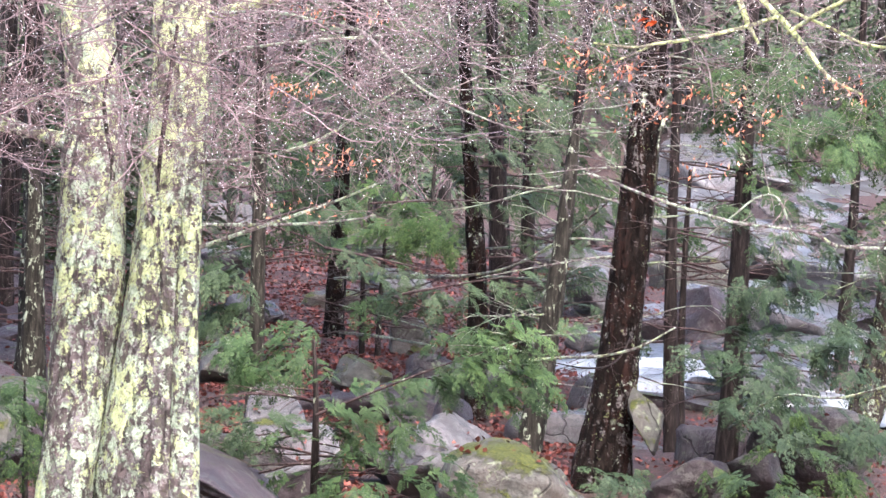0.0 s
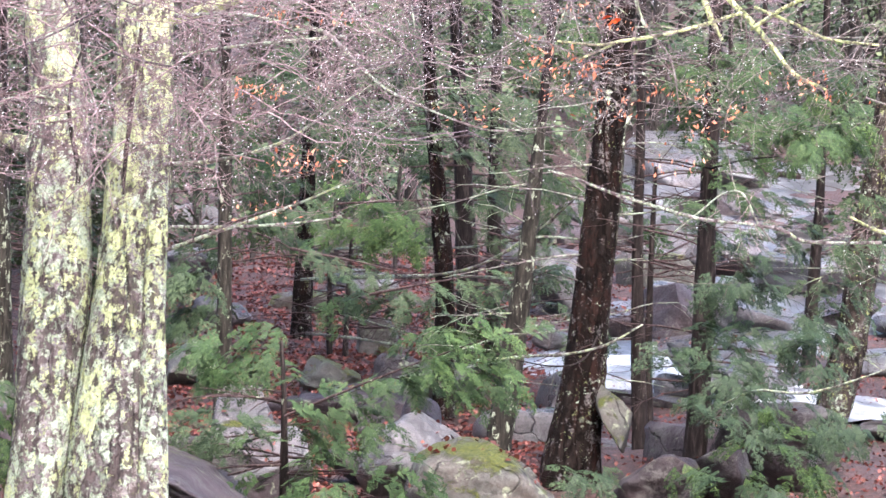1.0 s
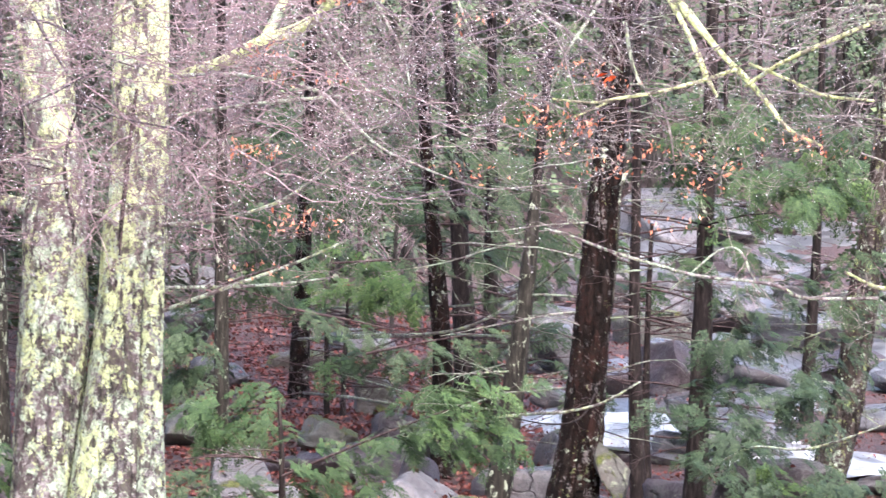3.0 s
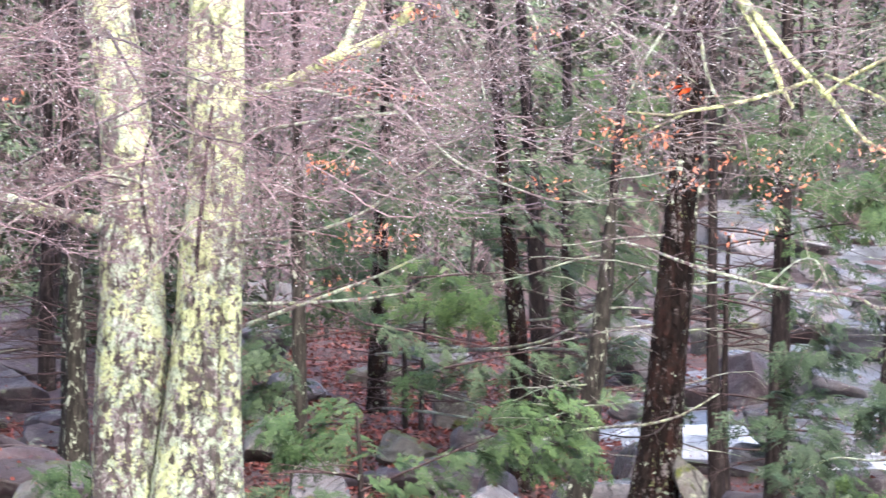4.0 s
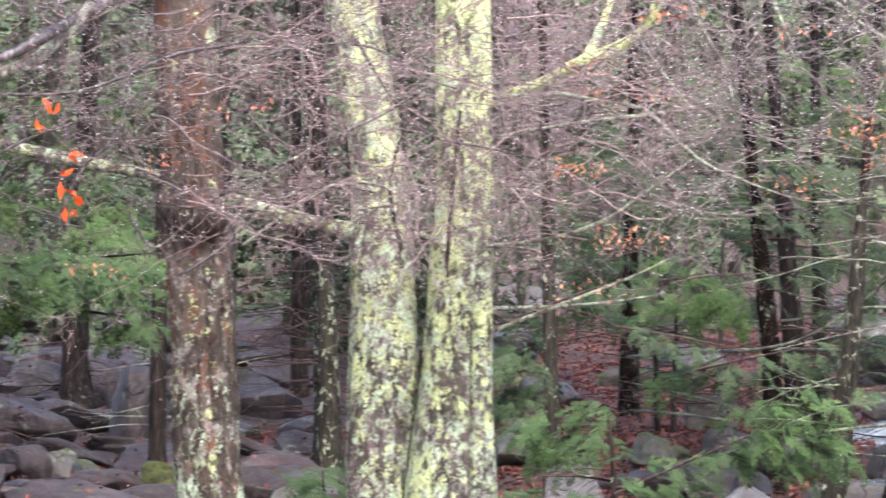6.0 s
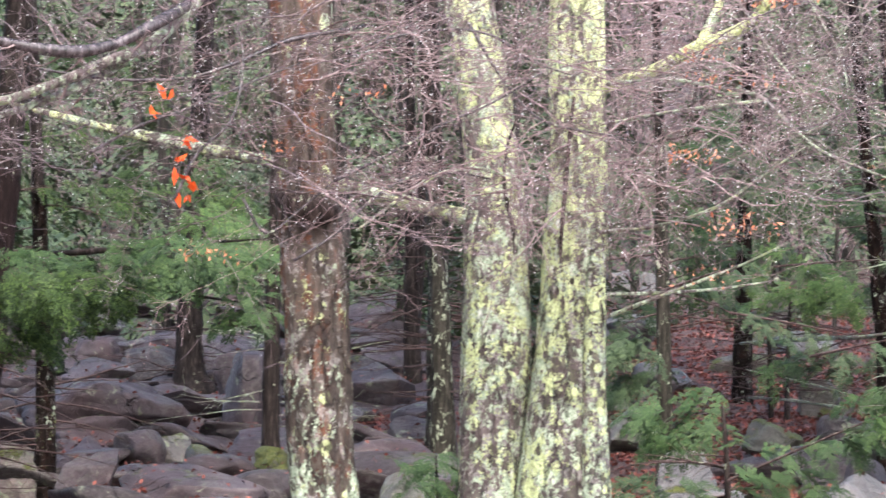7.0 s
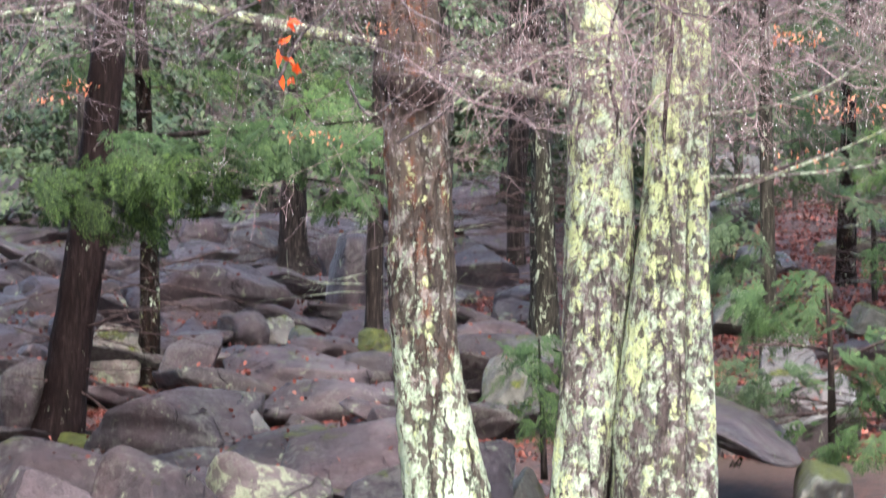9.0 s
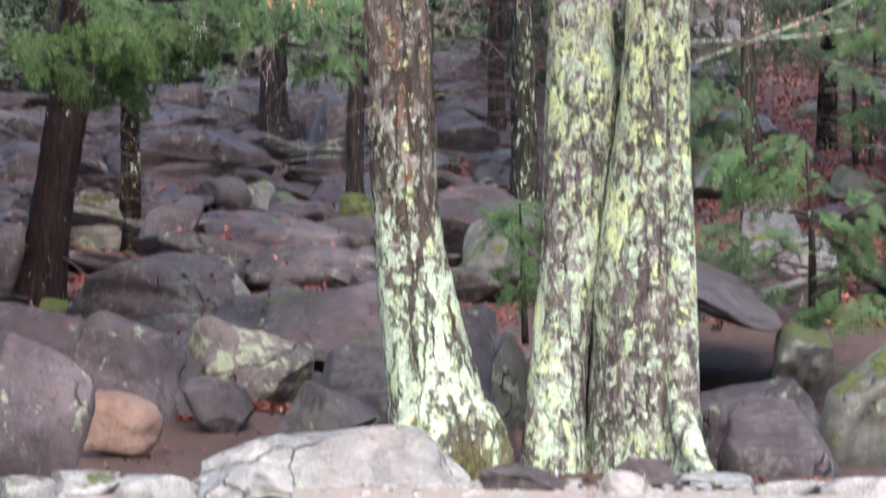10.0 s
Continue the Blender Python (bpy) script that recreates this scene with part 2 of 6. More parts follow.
BARK_LIMB = bark_lichen("lichen_coated_limb_bark", (0.24, 0.21, 0.17), (0.12, 0.09, 0.07), 0.8, 0.92, 160.0, green=(0.60, 0.67, 0.30), size=24.0, cracked=0.4)
BARK_PALE = bark_lichen("pale_limb_bark", (0.22, 0.18, 0.18), (0.09, 0.06, 0.065), 0.66, 0.2, 200.0, green=(0.45, 0.52, 0.28), size=26.0)
BARK_MINT = bark_lichen("mint_lichened_branch_bark", (0.22, 0.18, 0.17), (0.10, 0.07, 0.07), 0.92, 0.34, 220.0, size=26.0)
BARK_FLECKED = bark_lichen("dark_flecked_bark", (0.016, 0.0115, 0.010), (0.006, 0.0045, 0.004), 0.03, 0.02, 240.0, green=(0.24, 0.28, 0.12), size=20.0, plates=0.06, ruddy=(0.022, 0.011, 0.009), spec=0.05)
BARK_BURL = bark_plain("black_rotten_stub_bark", (0.008, 0.006, 0.006), (0.03, 0.02, 0.019), (0.10, 0.075, 0.07), 0.62, shift=2)
BARK_HEMLOCK = bark_plain("wet_dark_hemlock_bark", (0.009, 0.007, 0.007), (0.024, 0.018, 0.017), (0.075, 0.06, 0.054), 0.64)
BARK_RED = bark_plain("reddish_dark_bark", (0.006, 0.0038, 0.004), (0.0145, 0.0085, 0.0085), (0.034, 0.022, 0.022), 0.66, shift=9)
BARK_GREY = bark_plain("greenish_grey_bark", (0.013, 0.011, 0.010), (0.034, 0.030, 0.025), (0.095, 0.085, 0.07), 0.58, shift=21)
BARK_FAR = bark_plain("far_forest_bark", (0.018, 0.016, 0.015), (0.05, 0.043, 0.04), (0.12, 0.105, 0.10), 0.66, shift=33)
TWIG = bark_plain("wet_purple_twig_bark", (0.10, 0.061, 0.064), (0.235, 0.165, 0.172), (0.48, 0.385, 0.395), 0.66, (0.5, 0.52, 0.42), shift=3, rough=0.24, spec=0.6)
TWIG_PURPLE = bark_plain("dark_purple_twig_bark", (0.05, 0.036, 0.042), (0.135, 0.098, 0.112), (0.34, 0.275, 0.295), 0.66, (0.5, 0.52, 0.42), shift=5, rough=0.24, spec=0.6)
BARK_WET = bark_plain("wet_black_purple_bark", (0.016, 0.012, 0.014), (0.055, 0.042, 0.048), (0.20, 0.165, 0.18), 0.6, (0.45, 0.50, 0.36), shift=17, rough=0.22, spec=0.6)
TWIG_GREY = bark_plain("wet_grey_twig_bark", (0.082, 0.061, 0.06), (0.205, 0.168, 0.163), (0.48, 0.43, 0.42), 0.62, (0.48, 0.52, 0.36), shift=13, rough=0.26, spec=0.6)
TWIG_DARK = bark_plain("dark_wet_twig_bark", (0.03, 0.02, 0.02), (0.075, 0.05, 0.05), (0.17, 0.13, 0.12), 0.66, shift=7, rough=0.35)
ROCK = rock_mat("damp_grey_granite", (0.020, 0.0145, 0.0175), (0.047, 0.0355, 0.042), (0.106, 0.085, 0.096), moss=0.78)
ROCK_SLOPE = rock_mat("weathered_slope_granite", (0.025, 0.018, 0.022), (0.059, 0.0445, 0.0525), (0.128, 0.102, 0.115), moss=0.78, shift=7)
ROCK_PALE = rock_mat("pale_lichened_granite", (0.07, 0.062, 0.062), (0.15, 0.137, 0.135), (0.28, 0.265, 0.255), lichen=0.54, shift=11)
ROCK_LICHEN = rock_mat("lichen_crusted_granite", (0.035, 0.027, 0.031), (0.078, 0.062, 0.069), (0.155, 0.13, 0.14), lichen=0.5, moss=0.8, shift=63)
ROCK_VERGE = rock_mat("bright_wet_verge_granite", (0.075, 0.07, 0.072), (0.215, 0.207, 0.21), (0.47, 0.46, 0.465), wet=0.24, lichen=0.66, moss=0.74, shift=91, spec=0.7)
ROCK_MOSS = rock_mat("mossy_granite", (0.034, 0.032, 0.029), (0.078, 0.074, 0.067), (0.165, 0.157, 0.143), lichen=0.56, moss=0.59, shift=23)
ROCK_GREEN = rock_mat("thickly_mossed_granite", (0.03, 0.03, 0.022), (0.06, 0.06, 0.045), (0.12, 0.12, 0.10), lichen=0.6, moss=0.42, shift=29)
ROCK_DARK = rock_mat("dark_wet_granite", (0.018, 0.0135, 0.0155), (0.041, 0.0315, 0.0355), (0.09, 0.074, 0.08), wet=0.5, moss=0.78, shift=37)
ROCK_RUST = rock_mat("rust_stained_granite", (0.09, 0.058, 0.05), (0.19, 0.13, 0.11), (0.32, 0.23, 0.19), lichen=0.7, moss=0.8, shift=41)
ROCK_WET = rock_mat("rain_slick_granite", (0.046, 0.043, 0.047), (0.104, 0.099, 0.106), (0.21, 0.205, 0.215), wet=0.26, lichen=0.66, moss=0.74, shift=57)
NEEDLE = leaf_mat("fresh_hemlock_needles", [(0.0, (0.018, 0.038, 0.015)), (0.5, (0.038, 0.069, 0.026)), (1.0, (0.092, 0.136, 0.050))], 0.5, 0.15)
# Lit and shaded copies of the needles: the light is put into the colour.
NEEDLE_LIGHT = leaf_mat("sunlit_toned_needles", [(0.0, (0.027, 0.054, 0.019)), (0.5, (0.051, 0.090, 0.030)), (1.0, (0.115, 0.168, 0.054))], 0.5, 0.15)
NEEDLE_DARK = leaf_mat("shade_toned_needles", [(0.0, (0.012, 0.025, 0.009)), (0.55, (0.031, 0.055, 0.018)), (1.0, (0.11, 0.165, 0.044))], 0.5, 0.14)
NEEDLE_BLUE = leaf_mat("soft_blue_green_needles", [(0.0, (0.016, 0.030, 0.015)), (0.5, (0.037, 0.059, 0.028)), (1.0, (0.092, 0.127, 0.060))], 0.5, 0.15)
# A copy of the blue-green, darkened for the right-hand boughs.
NEEDLE_TEAL = leaf_mat("darkened_teal_needles", [(0.0, (0.011, 0.022, 0.012)), (0.5, (0.025, 0.043, 0.022)), (1.0, (0.068, 0.098, 0.048))], 0.5, 0.15)
# Far needles are paler and greyer: distance haze is put into their colour.
NEEDLE_FAR = leaf_mat("haze_toned_far_needles", [(0.0, (0.038, 0.058, 0.032)), (0.5, (0.074, 0.104, 0.056)), (1.0, (0.16, 0.195, 0.105))], 0.5, 0.15)
LEAF_ORANGE = leaf_mat("faded_orange_beech_leaf", [(0.0, (0.34, 0.11, 0.06)), (0.5, (0.55, 0.21, 0.12)), (1.0, (0.66, 0.38, 0.26))], 0.5)
LEAF_RED = leaf_mat("bright_red_orange_leaf", [(0.0, (0.62, 0.07, 0.015)), (1.0, (0.80, 0.15, 0.03))], 0.45)
LITTER = leaf_mat("fallen_red_brown_leaf", [(0.0, (0.07, 0.021, 0.018)), (0.4, (0.17, 0.05, 0.04)), (0.75, (0.25, 0.075, 0.058)), (1.0, (0.30, 0.14, 0.11))], 0.4)


def drop_mat():
    # The white body colour paints the glint of a drop; little light passes through.
    k = Mat("glint_white_rain_drop", 0.03, 0.5)
    k.b.inputs["Transmission Weight"].default_value = 0.25
    k.b.inputs["IOR"].default_value = 1.33
    return k.done((0.97, 0.98, 1.0))


def ground_mat():
    k = Mat("leaf_strewn_forest_floor", 0.6, 0.4)
    a = k.noise(14, 6, 0.7)
    col = k.ramp(a, [(0.3, (0.024, 0.016, 0.014)), (0.48, (0.062, 0.037, 0.032)), (0.62, (0.125, 0.061, 0.051)), (0.75, (0.20, 0.112, 0.096))])
    big = k.noise(0.5, 4, 0.6)
    col = k.mix(k.math("MULTIPLY", k.step(big, 0.5, 0.62), 0.6), col, (0.095, 0.062, 0.054))
    moss = k.step(k.noise(0.9, 5, 0.65, k.scaled(1, 1, 1, 60)), 0.62, 0.68)
    col = k.mix(k.math("MULTIPLY", moss, 0.7), col, (0.08, 0.10, 0.025))
    return k.done(col, k.math("ADD", a, k.noise(50, 4, 0.7)), 0.9, 0.03)


def water_mat(name, stops):
    k = Mat(name, 0.3, 0.4)
    col = k.ramp(k.noise(2.2, 5, 0.65, k.scaled(1, 0.4, 1)), stops)
    return k.done(col, k.noise(9, 5, 0.6, k.scaled(1, 0.5, 1)), 0.5, 0.03)


DROP, GROUND = drop_mat(), ground_mat()
WATER = water_mat("thin_water_over_ledges", [(0.4, (0.06, 0.054, 0.055)), (0.52, (0.115, 0.111, 0.116)), (0.62, (0.20, 0.198, 0.205)), (0.72, (0.55, 0.56, 0.58))])
# The pool's white stops paint the sky's reflection into the water colour.
WATER_POOL = water_mat("sky_white_pool", [(0.36, (0.10, 0.095, 0.096)), (0.47, (0.28, 0.275, 0.28)), (0.56, (0.52, 0.52, 0.53)), (0.66, (0.82, 0.83, 0.84))])


# ---------------------------------------------------------------- mesh helpers
def mesh_of(name, verts, faces, material, smooth=True):
    me = bpy.data.meshes.new(name)
    me.from_pydata([tuple(v) for v in verts], [], [tuple(f) for f in faces])
    me.materials.append(material)
    if smooth:
        me.polygons.foreach_set("use_smooth", [True] * len(me.polygons))
    me.update()
    return me


def quads_mesh(name, q, material):
    """q: array (n, 4, 3) of loose quads."""
    q = np.asarray(q, dtype=np.float64)
    n = len(q)
    me = bpy.data.meshes.new(name)
    me.vertices.add(4 * n)
    me.vertices.foreach_set("co", q.reshape(-1).astype(np.float32))
    me.loops.add(4 * n)
    me.loops.foreach_set("vertex_index", np.arange(4 * n, dtype=np.int32))
    me.polygons.add(n)
    me.polygons.foreach_set("loop_start", np.arange(0, 4 * n, 4, dtype=np.int32))
    me.update(calc_edges=True)
    me.validate()
    me.materials.append(material)
    return me


def part(name, me, parent, label="", kind=""):
    ob = new(name, me)
    ob.parent = parent
    return tagged(ob, label=label, kind=kind)


def thing(name, place, label, category, group="", kind=""):
    """An Empty at the foot of a thing with parts."""
    ob = new(name)
    ob.location = place
    ob.empty_display_size = 0.1
    return tagged(ob, label, category, group, kind)


def under(name, me, parent, label="", kind=""):
    """A part whose mesh is written in world metres, under a thing that stands elsewhere."""
    ob = part(name, me, parent, label, kind)
    ob.matrix_parent_inverse = Matrix.Translation(-Vector(parent.location))
    return ob


def smooth_path(pts, per):
    """Catmull-Rom through rows (x, y, z, r)."""
    p = np.array(pts, dtype=float)
    p = np.vstack([2 * p[0] - p[1], p, 2 * p[-1] - p[-2]])
    out = []
    for i in range(1, len(p) - 2):
        a, b, c, d = p[i - 1], p[i], p[i + 1], p[i + 2]
        for t in np.linspace(0, 1, per, endpoint=False):
            out.append(0.5 * (2 * b + (c - a) * t + (2 * a - 5 * b + 4 * c - d) * t * t + (3 * b - a - 3 * c + d) * t ** 3))
    out.append(p[-2])
    return np.array(out)


def tube_data(path, sides, lump=0.0, seed=0.0, ridge=0.0, start=0):
    """Verts and faces of a tapered tube along rows (x, y, z, r), with lumps and furrows in its skin."""
    path = np.asarray(path, dtype=float)
    d = np.gradient(path[:, :3], axis=0)
    d /= np.linalg.norm(d, axis=1)[:, None] + 1e-9
    ref = np.array((0.0, 1.0, 0.0)) if abs(d[0][1]) < 0.8 else np.array((1.0, 0.0, 0.0))
    u = np.cross(d, ref)
    u /= np.linalg.norm(u, axis=1)[:, None] + 1e-9
    w = np.cross(d, u)
    a = np.linspace(0, 2 * math.pi, sides, endpoint=False)
    ring = np.cos(a)[None, :, None] * u[:, None, :] + np.sin(a)[None, :, None] * w[:, None, :]
    rad = np.repeat(path[:, 3][:, None], sides, axis=1)
    if lump or ridge:
        for i in range(len(path)):
            for j in range(sides):
                q = path[i, :3] + ring[i, j] * path[i, 3]
                k = 0.0
                if lump:
                    k += lump * noise.noise(Vector((q[0] * 3 + seed, q[1] * 3, q[2] * 1.6)))
                if ridge:
                    k += ridge * (abs(noise.noise(Vector((q[0] * 22 + seed, q[1] * 22, q[2] * 4.5)))) + 0.5 * noise.noise(Vector((q[0] * 45, q[1] * 45 + seed, q[2] * 14))))
                rad[i, j] *= 1 + k
    v = (path[:, None, :3] + ring * rad[:, :, None]).reshape(-1, 3)
    f = []
    n = len(path)
    for i in range(n - 1):
        for j in range(sides):
            k = (j + 1) % sides
            f.append((start + i * sides + j, start + i * sides + k, start + (i + 1) * sides + k, start + (i + 1) * sides + j))
    f.append(tuple(start + j for j in reversed(range(sides))))
    f.append(tuple(start + (n - 1) * sides + j for j in range(sides)))
    return v, f


def tube_mesh(name, pts, material, sides=12, per=6, lump=0.0, ridge=0.0, seed=0.0):
    v, f = tube_data(smooth_path(pts, per), sides, lump, seed, ridge)
    return mesh_of(name, v, f, material)


def tubes_mesh(name, paths, material, sides=3):
    """Many thin twigs in one mesh; paths: list of arrays (n, 4)."""
    vs, fs, s = [], [], 0
    for p in paths:
        v, f = tube_data(p, sides, start=s)
        vs.append(v)
        fs.extend(f[:-2])
        s += len(v)
    return mesh_of(name, np.vstack(vs), fs, material)


# ---------------------------------------------------------------- ground
def ground_z(x, y):
    """The lie of the land: level by the trees in front, a boulder slope behind, a steep wooded hill beyond."""
    z = 0.0
    if y > 25.5:
        z += 0.10 * (min(y, 85.0) - 25.5)
    if y > 85.0:
        z += 0.20 * (min(y, 170.0) - 85.0)
    return z


def land(x, y):
    z = ground_z(x, y)
    if y > 24.5:
        k = min(1.0, (y - 24.5) / 6.0)
        z += k * (0.16 * noise.noise(Vector((x * 0.35, y * 0.25, 4.0))) + 0.12 * noise.noise(Vector((x * 1.3, y * 1.1, 9.0)))) - 0.06 * k
    if y > 18.0:
        z += 0.02 * noise.noise(Vector((x * 3, y * 3, 2.0)))
    return z


def make_ground():
    xs = np.concatenate([[-2500, -600, -150, -60, -35], np.arange(-22, 22.01, 0.25), [35, 60, 150, 600, 2500]])
    ys = np.concatenate([[-2500, -600, -150, -40, -10, 0, 10, 15], np.arange(18, 60, 0.25), np.arange(60, 172, 1.0), [250, 600, 2500]])
    v = [(x, y, land(x, y)) for y in ys for x in xs]
    n = len(xs)
    f = [(j * n + i, j * n + i + 1, (j + 1) * n + i + 1, (j + 1) * n + i) for j in range(len(ys) - 1) for i in range(n - 1)]
    ob = new("ground", mesh_of("ground", v, f, GROUND))
    return tagged(ob, "red-brown forest floor rising into a rocky slope", "ground", kind="structure")


make_ground()


# ---------------------------------------------------------------- rocks
ROCKS = []


def worn_rock(size, seed, n=14, boxy=2.8, planes=8, rough=0.05):
    """A weathered boulder: a rounded block with a few broken planes and a gently uneven skin, scaled to size."""
    rng = np.random.RandomState(seed + 4000)
    index, dirs, faces = {}, [], []

    def corner(axis, side, a, b):
        q = [0, 0, 0]
        q[axis], q[(axis + 1) % 3], q[(axis + 2) % 3] = side * n, 2 * a - n, 2 * b - n
        q = tuple(q)
        if q not in index:
            index[q] = len(dirs)
            dirs.append(np.tan(np.array(q) / n * math.pi / 4))
        return index[q]

    for axis in range(3):
        for side in (-1, 1):
            for a in range(n):
                for b in range(n):
                    f = [corner(axis, side, a, b), corner(axis, side, a + 1, b), corner(axis, side, a + 1, b + 1), corner(axis, side, a, b + 1)]
                    faces.append(f if side > 0 else f[::-1])
    d = np.array(dirs)
    d /= np.linalg.norm(d, axis=1)[:, None]
    v = d / ((np.abs(d) ** boxy).sum(1) ** (1 / boxy))[:, None]
    for i in range(planes):
        w = rng.normal(size=3)
        w /= np.linalg.norm(w)
        over = np.maximum(0, v @ w - (v @ w).max() * rng.uniform(0.45, 0.8))
        v = v - over[:, None] * w * 0.93
    for i, p in enumerate(v.copy()):
        a = Vector(p)
        k = rough * (2.2 * noise.noise(a * 1.2 + Vector((seed * 1.7, 0, 0))) + 0.8 * noise.noise(a * 3.1 + Vector((0, seed, 0))) + 0.35 * noise.noise(a * 8 + Vector((0, 0, seed))))
        ledge = noise.noise(Vector((p[0] * 0.6, p[1] * 0.6, p[2] * 4.2 + seed * 0.7)))
        v[i] = p + d[i] * (k + 0.04 * ledge)
    lo, hi = v.min(0), v.max(0)
    v = (v - (lo + hi) / 2) / (hi - lo)
    return v * np.array(size), faces


def rock(place, size, seed, material=None, tilt=(0, 0, 0), label="grey angular boulder on the wooded slope", name="boulder", group="boulders of the slope", points=26, boxy=3.4):
    """place: the middle of the front face's foot line; size: width, depth, height."""
    if boxy > 4:
        v, f = worn_rock(size, seed, 18, 4.5, 9, 0.03)
    else:
        v, f = worn_rock(size, seed, 18 if max(size) > 0.8 else 12, max(boxy, 2.1), 5 if points == 60 else 8, 0.085 if points == 60 else 0.055)
    rot = np.array(Euler([radians(a) for a in tilt]).to_matrix())
    v = v @ rot.T
    ob = new(name, mesh_of(name, v, f, material or ROCK))
    ob.location = (place[0], place[1], place[2])
    tagged(ob, label, "boulder" if name == "boulder" else "stone", group)
    ROCKS.append(ob)
    return ob


def block(l, r, top, foot, depth=None, seed=1, material=None, tilt=(0, 0, 0), **kw):
    """A boulder between two points of its left and right sides, from its top height to its foot."""
    l, r = Vector(l), Vector(r)
    w = (r - l).length
    h = top - foot
    d = depth or 0.8 * w
    c = (l + r) / 2
    return rock((c.x, c.y + 0.35 * d, (top + foot) / 2), (w, d, h), seed, material, tilt, **kw)


# the flat-topped stone in front of the trees, and the row of small stones at the verge
block((-6.043, 31.7, 0.959), (-5.513, 31.7, 0.96), 1.303, 0.526, 0.70, 13, ROCK_SLOPE, (0, 0, 0), label="tall grey boulder beside a dark trunk")
block((-5.985, 36, 1.312), (-5.508, 36, 1.313), 1.580, 0.963, 0.50, 14, ROCK_PALE, (0, 0, 0), label="pale upright stone between two trunks")
block((-5.234, 35.15, 1.272), (-4.755, 35.15, 1.273), 1.581, 0.874, 0.60, 15, ROCK_SLOPE, (0, 24, 0), label="slanted grey stone with a ridge")
block((-4.759, 35, 1.168), (-3.406, 35, 1.169), 1.393, 0.868, 1.30, 16, ROCK_SLOPE, (0, 8, 0), label="long slab with a broken front edge", points=15, boxy=5.0)
block((-5.256, 38.85, 1.516), (-4.754, 38.85, 1.516), 1.700, 1.257, 0.60, 17, ROCK_SLOPE, (0, 0, 0), label="squat grey stone among fallen leaves")
block((-4.908, 39.15, 1.516), (-4.536, 39.15, 1.516), 1.669, 1.290, 0.50, 18, ROCK_PALE, (0, 0, 0), label="squat pale stone among fallen leaves")
block((-4.53, 38.2, 1.415), (-4.131, 38.2, 1.415), 1.564, 1.195, 0.50, 19, ROCK_MOSS, (0, 0, 0), label="squat mossy stone among fallen leaves")
block((-4.555, 41.6, 2.055), (-3.964, 41.6, 2.054), 2.502, 1.505, 1.00, 20, ROCK_SLOPE, (0, 0, 0), label="steep smooth grey slab", points=15, boxy=5.0)
block((-7.41, 49.45, 2.619), (-6.669, 49.45, 2.618), 2.842, 2.313, 1.00, 21, ROCK_SLOPE, (0, 4, 0), label="grey boulder high on the slope")
block((-6.373, 47.35, 2.437), (-5.601, 47.35, 2.437), 2.692, 2.100, 1.00, 22, ROCK_DARK, (0, 10, 0), label="jumbled dark stone high on the slope")
block((-7.918, 42.15, 1.862), (-7.139, 42.15, 1.862), 2.062, 1.585, 1.00, 23, ROCK_SLOPE, (0, 8, 0), label="low slab in the leaves", points=15, boxy=5.0)
block((-8.38, 45.95, 2.213), (-7.939, 45.95, 2.212), 2.384, 1.968, 0.80, 24, ROCK_SLOPE, (0, -6, 0), label="low grey stone in the leaves")
block((-7.054, 40.5, 1.633), (-6.611, 40.5, 1.633), 1.770, 1.427, 0.70, 25, ROCK_DARK, (0, 6, 0), label="dark flat stone in the leaves")
block((-1.863, 26.25, 0.378), (-1.456, 26.25, 0.379), 0.687, -0.016, 0.80, 26, ROCK_MOSS, (0, 0, 0), label="mossy rounded boulder between the trunks", points=60, boxy=2.2)
block((-2.425, 33.85, 1.116), (-1.901, 33.85, 1.117), 1.401, 0.747, 0.90, 27, ROCK_MOSS, (0, 0, 0), label="mossy boulder under a young hemlock")
block((-3.497, 44.6, 2.177), (-2.806, 44.6, 2.176), 2.446, 1.823, 1.20, 28, ROCK_SLOPE, (0, -12, 0), label="pale tilted slab deep in the woods", points=15, boxy=5.0)
block((-0.673, 40.4, 1.704), (-0.133, 40.4, 1.704), 1.921, 1.408, 0.90, 32, ROCK_PALE, (0, 0, 0), label="flat pale slab over a dark gap", points=15, boxy=5.0)
block((-0.219, 33.15, 1.14), (0.399, 33.15, 1.141), 1.517, 0.667, 0.90, 33, ROCK_WET, (0, 10, 0), label="wet slanting slab in the leaves", points=15, boxy=5.0)
block((0.937, 31.8, 0.968), (1.939, 31.8, 1.003), 1.348, 0.534, 1.30, 34, ROCK_WET, (0, 6, 0), label="large pale boulder with a bright wet top", points=60, boxy=2.2)
block((1.291, 30.95, 0.822), (2.455, 30.95, 0.862), 1.143, 0.455, 1.30, 35, ROCK_MOSS, (0, 14, 0), label="moss-covered boulder with yellow lichen", points=60, boxy=2.2)
block((0.609, 39.65, 1.579), (1.167, 39.65, 1.599), 1.764, 1.338, 0.80, 36, ROCK_MOSS, (0, 16, 0), label="mossy slab catching the light", points=15, boxy=5.0)
block((-0.276, 31.95, 0.908), (0.6, 31.95, 0.938), 1.207, 0.557, 1.00, 37, ROCK_WET, (0, -6, 0), label="wet pale slab among hemlock boughs", points=15, boxy=5.0)
block((4.441, 46.2, 2.382), (5.313, 46.2, 2.414), 2.730, 1.977, 1.20, 39, ROCK, (0, -8, 0), label="boulder in the stream with a shadowed foot")
block((5.224, 45.65, 2.271), (6.18, 45.65, 2.306), 2.565, 1.928, 1.40, 40, ROCK_WET, (0, 6, 0), label="smooth pale boulder in the stream")
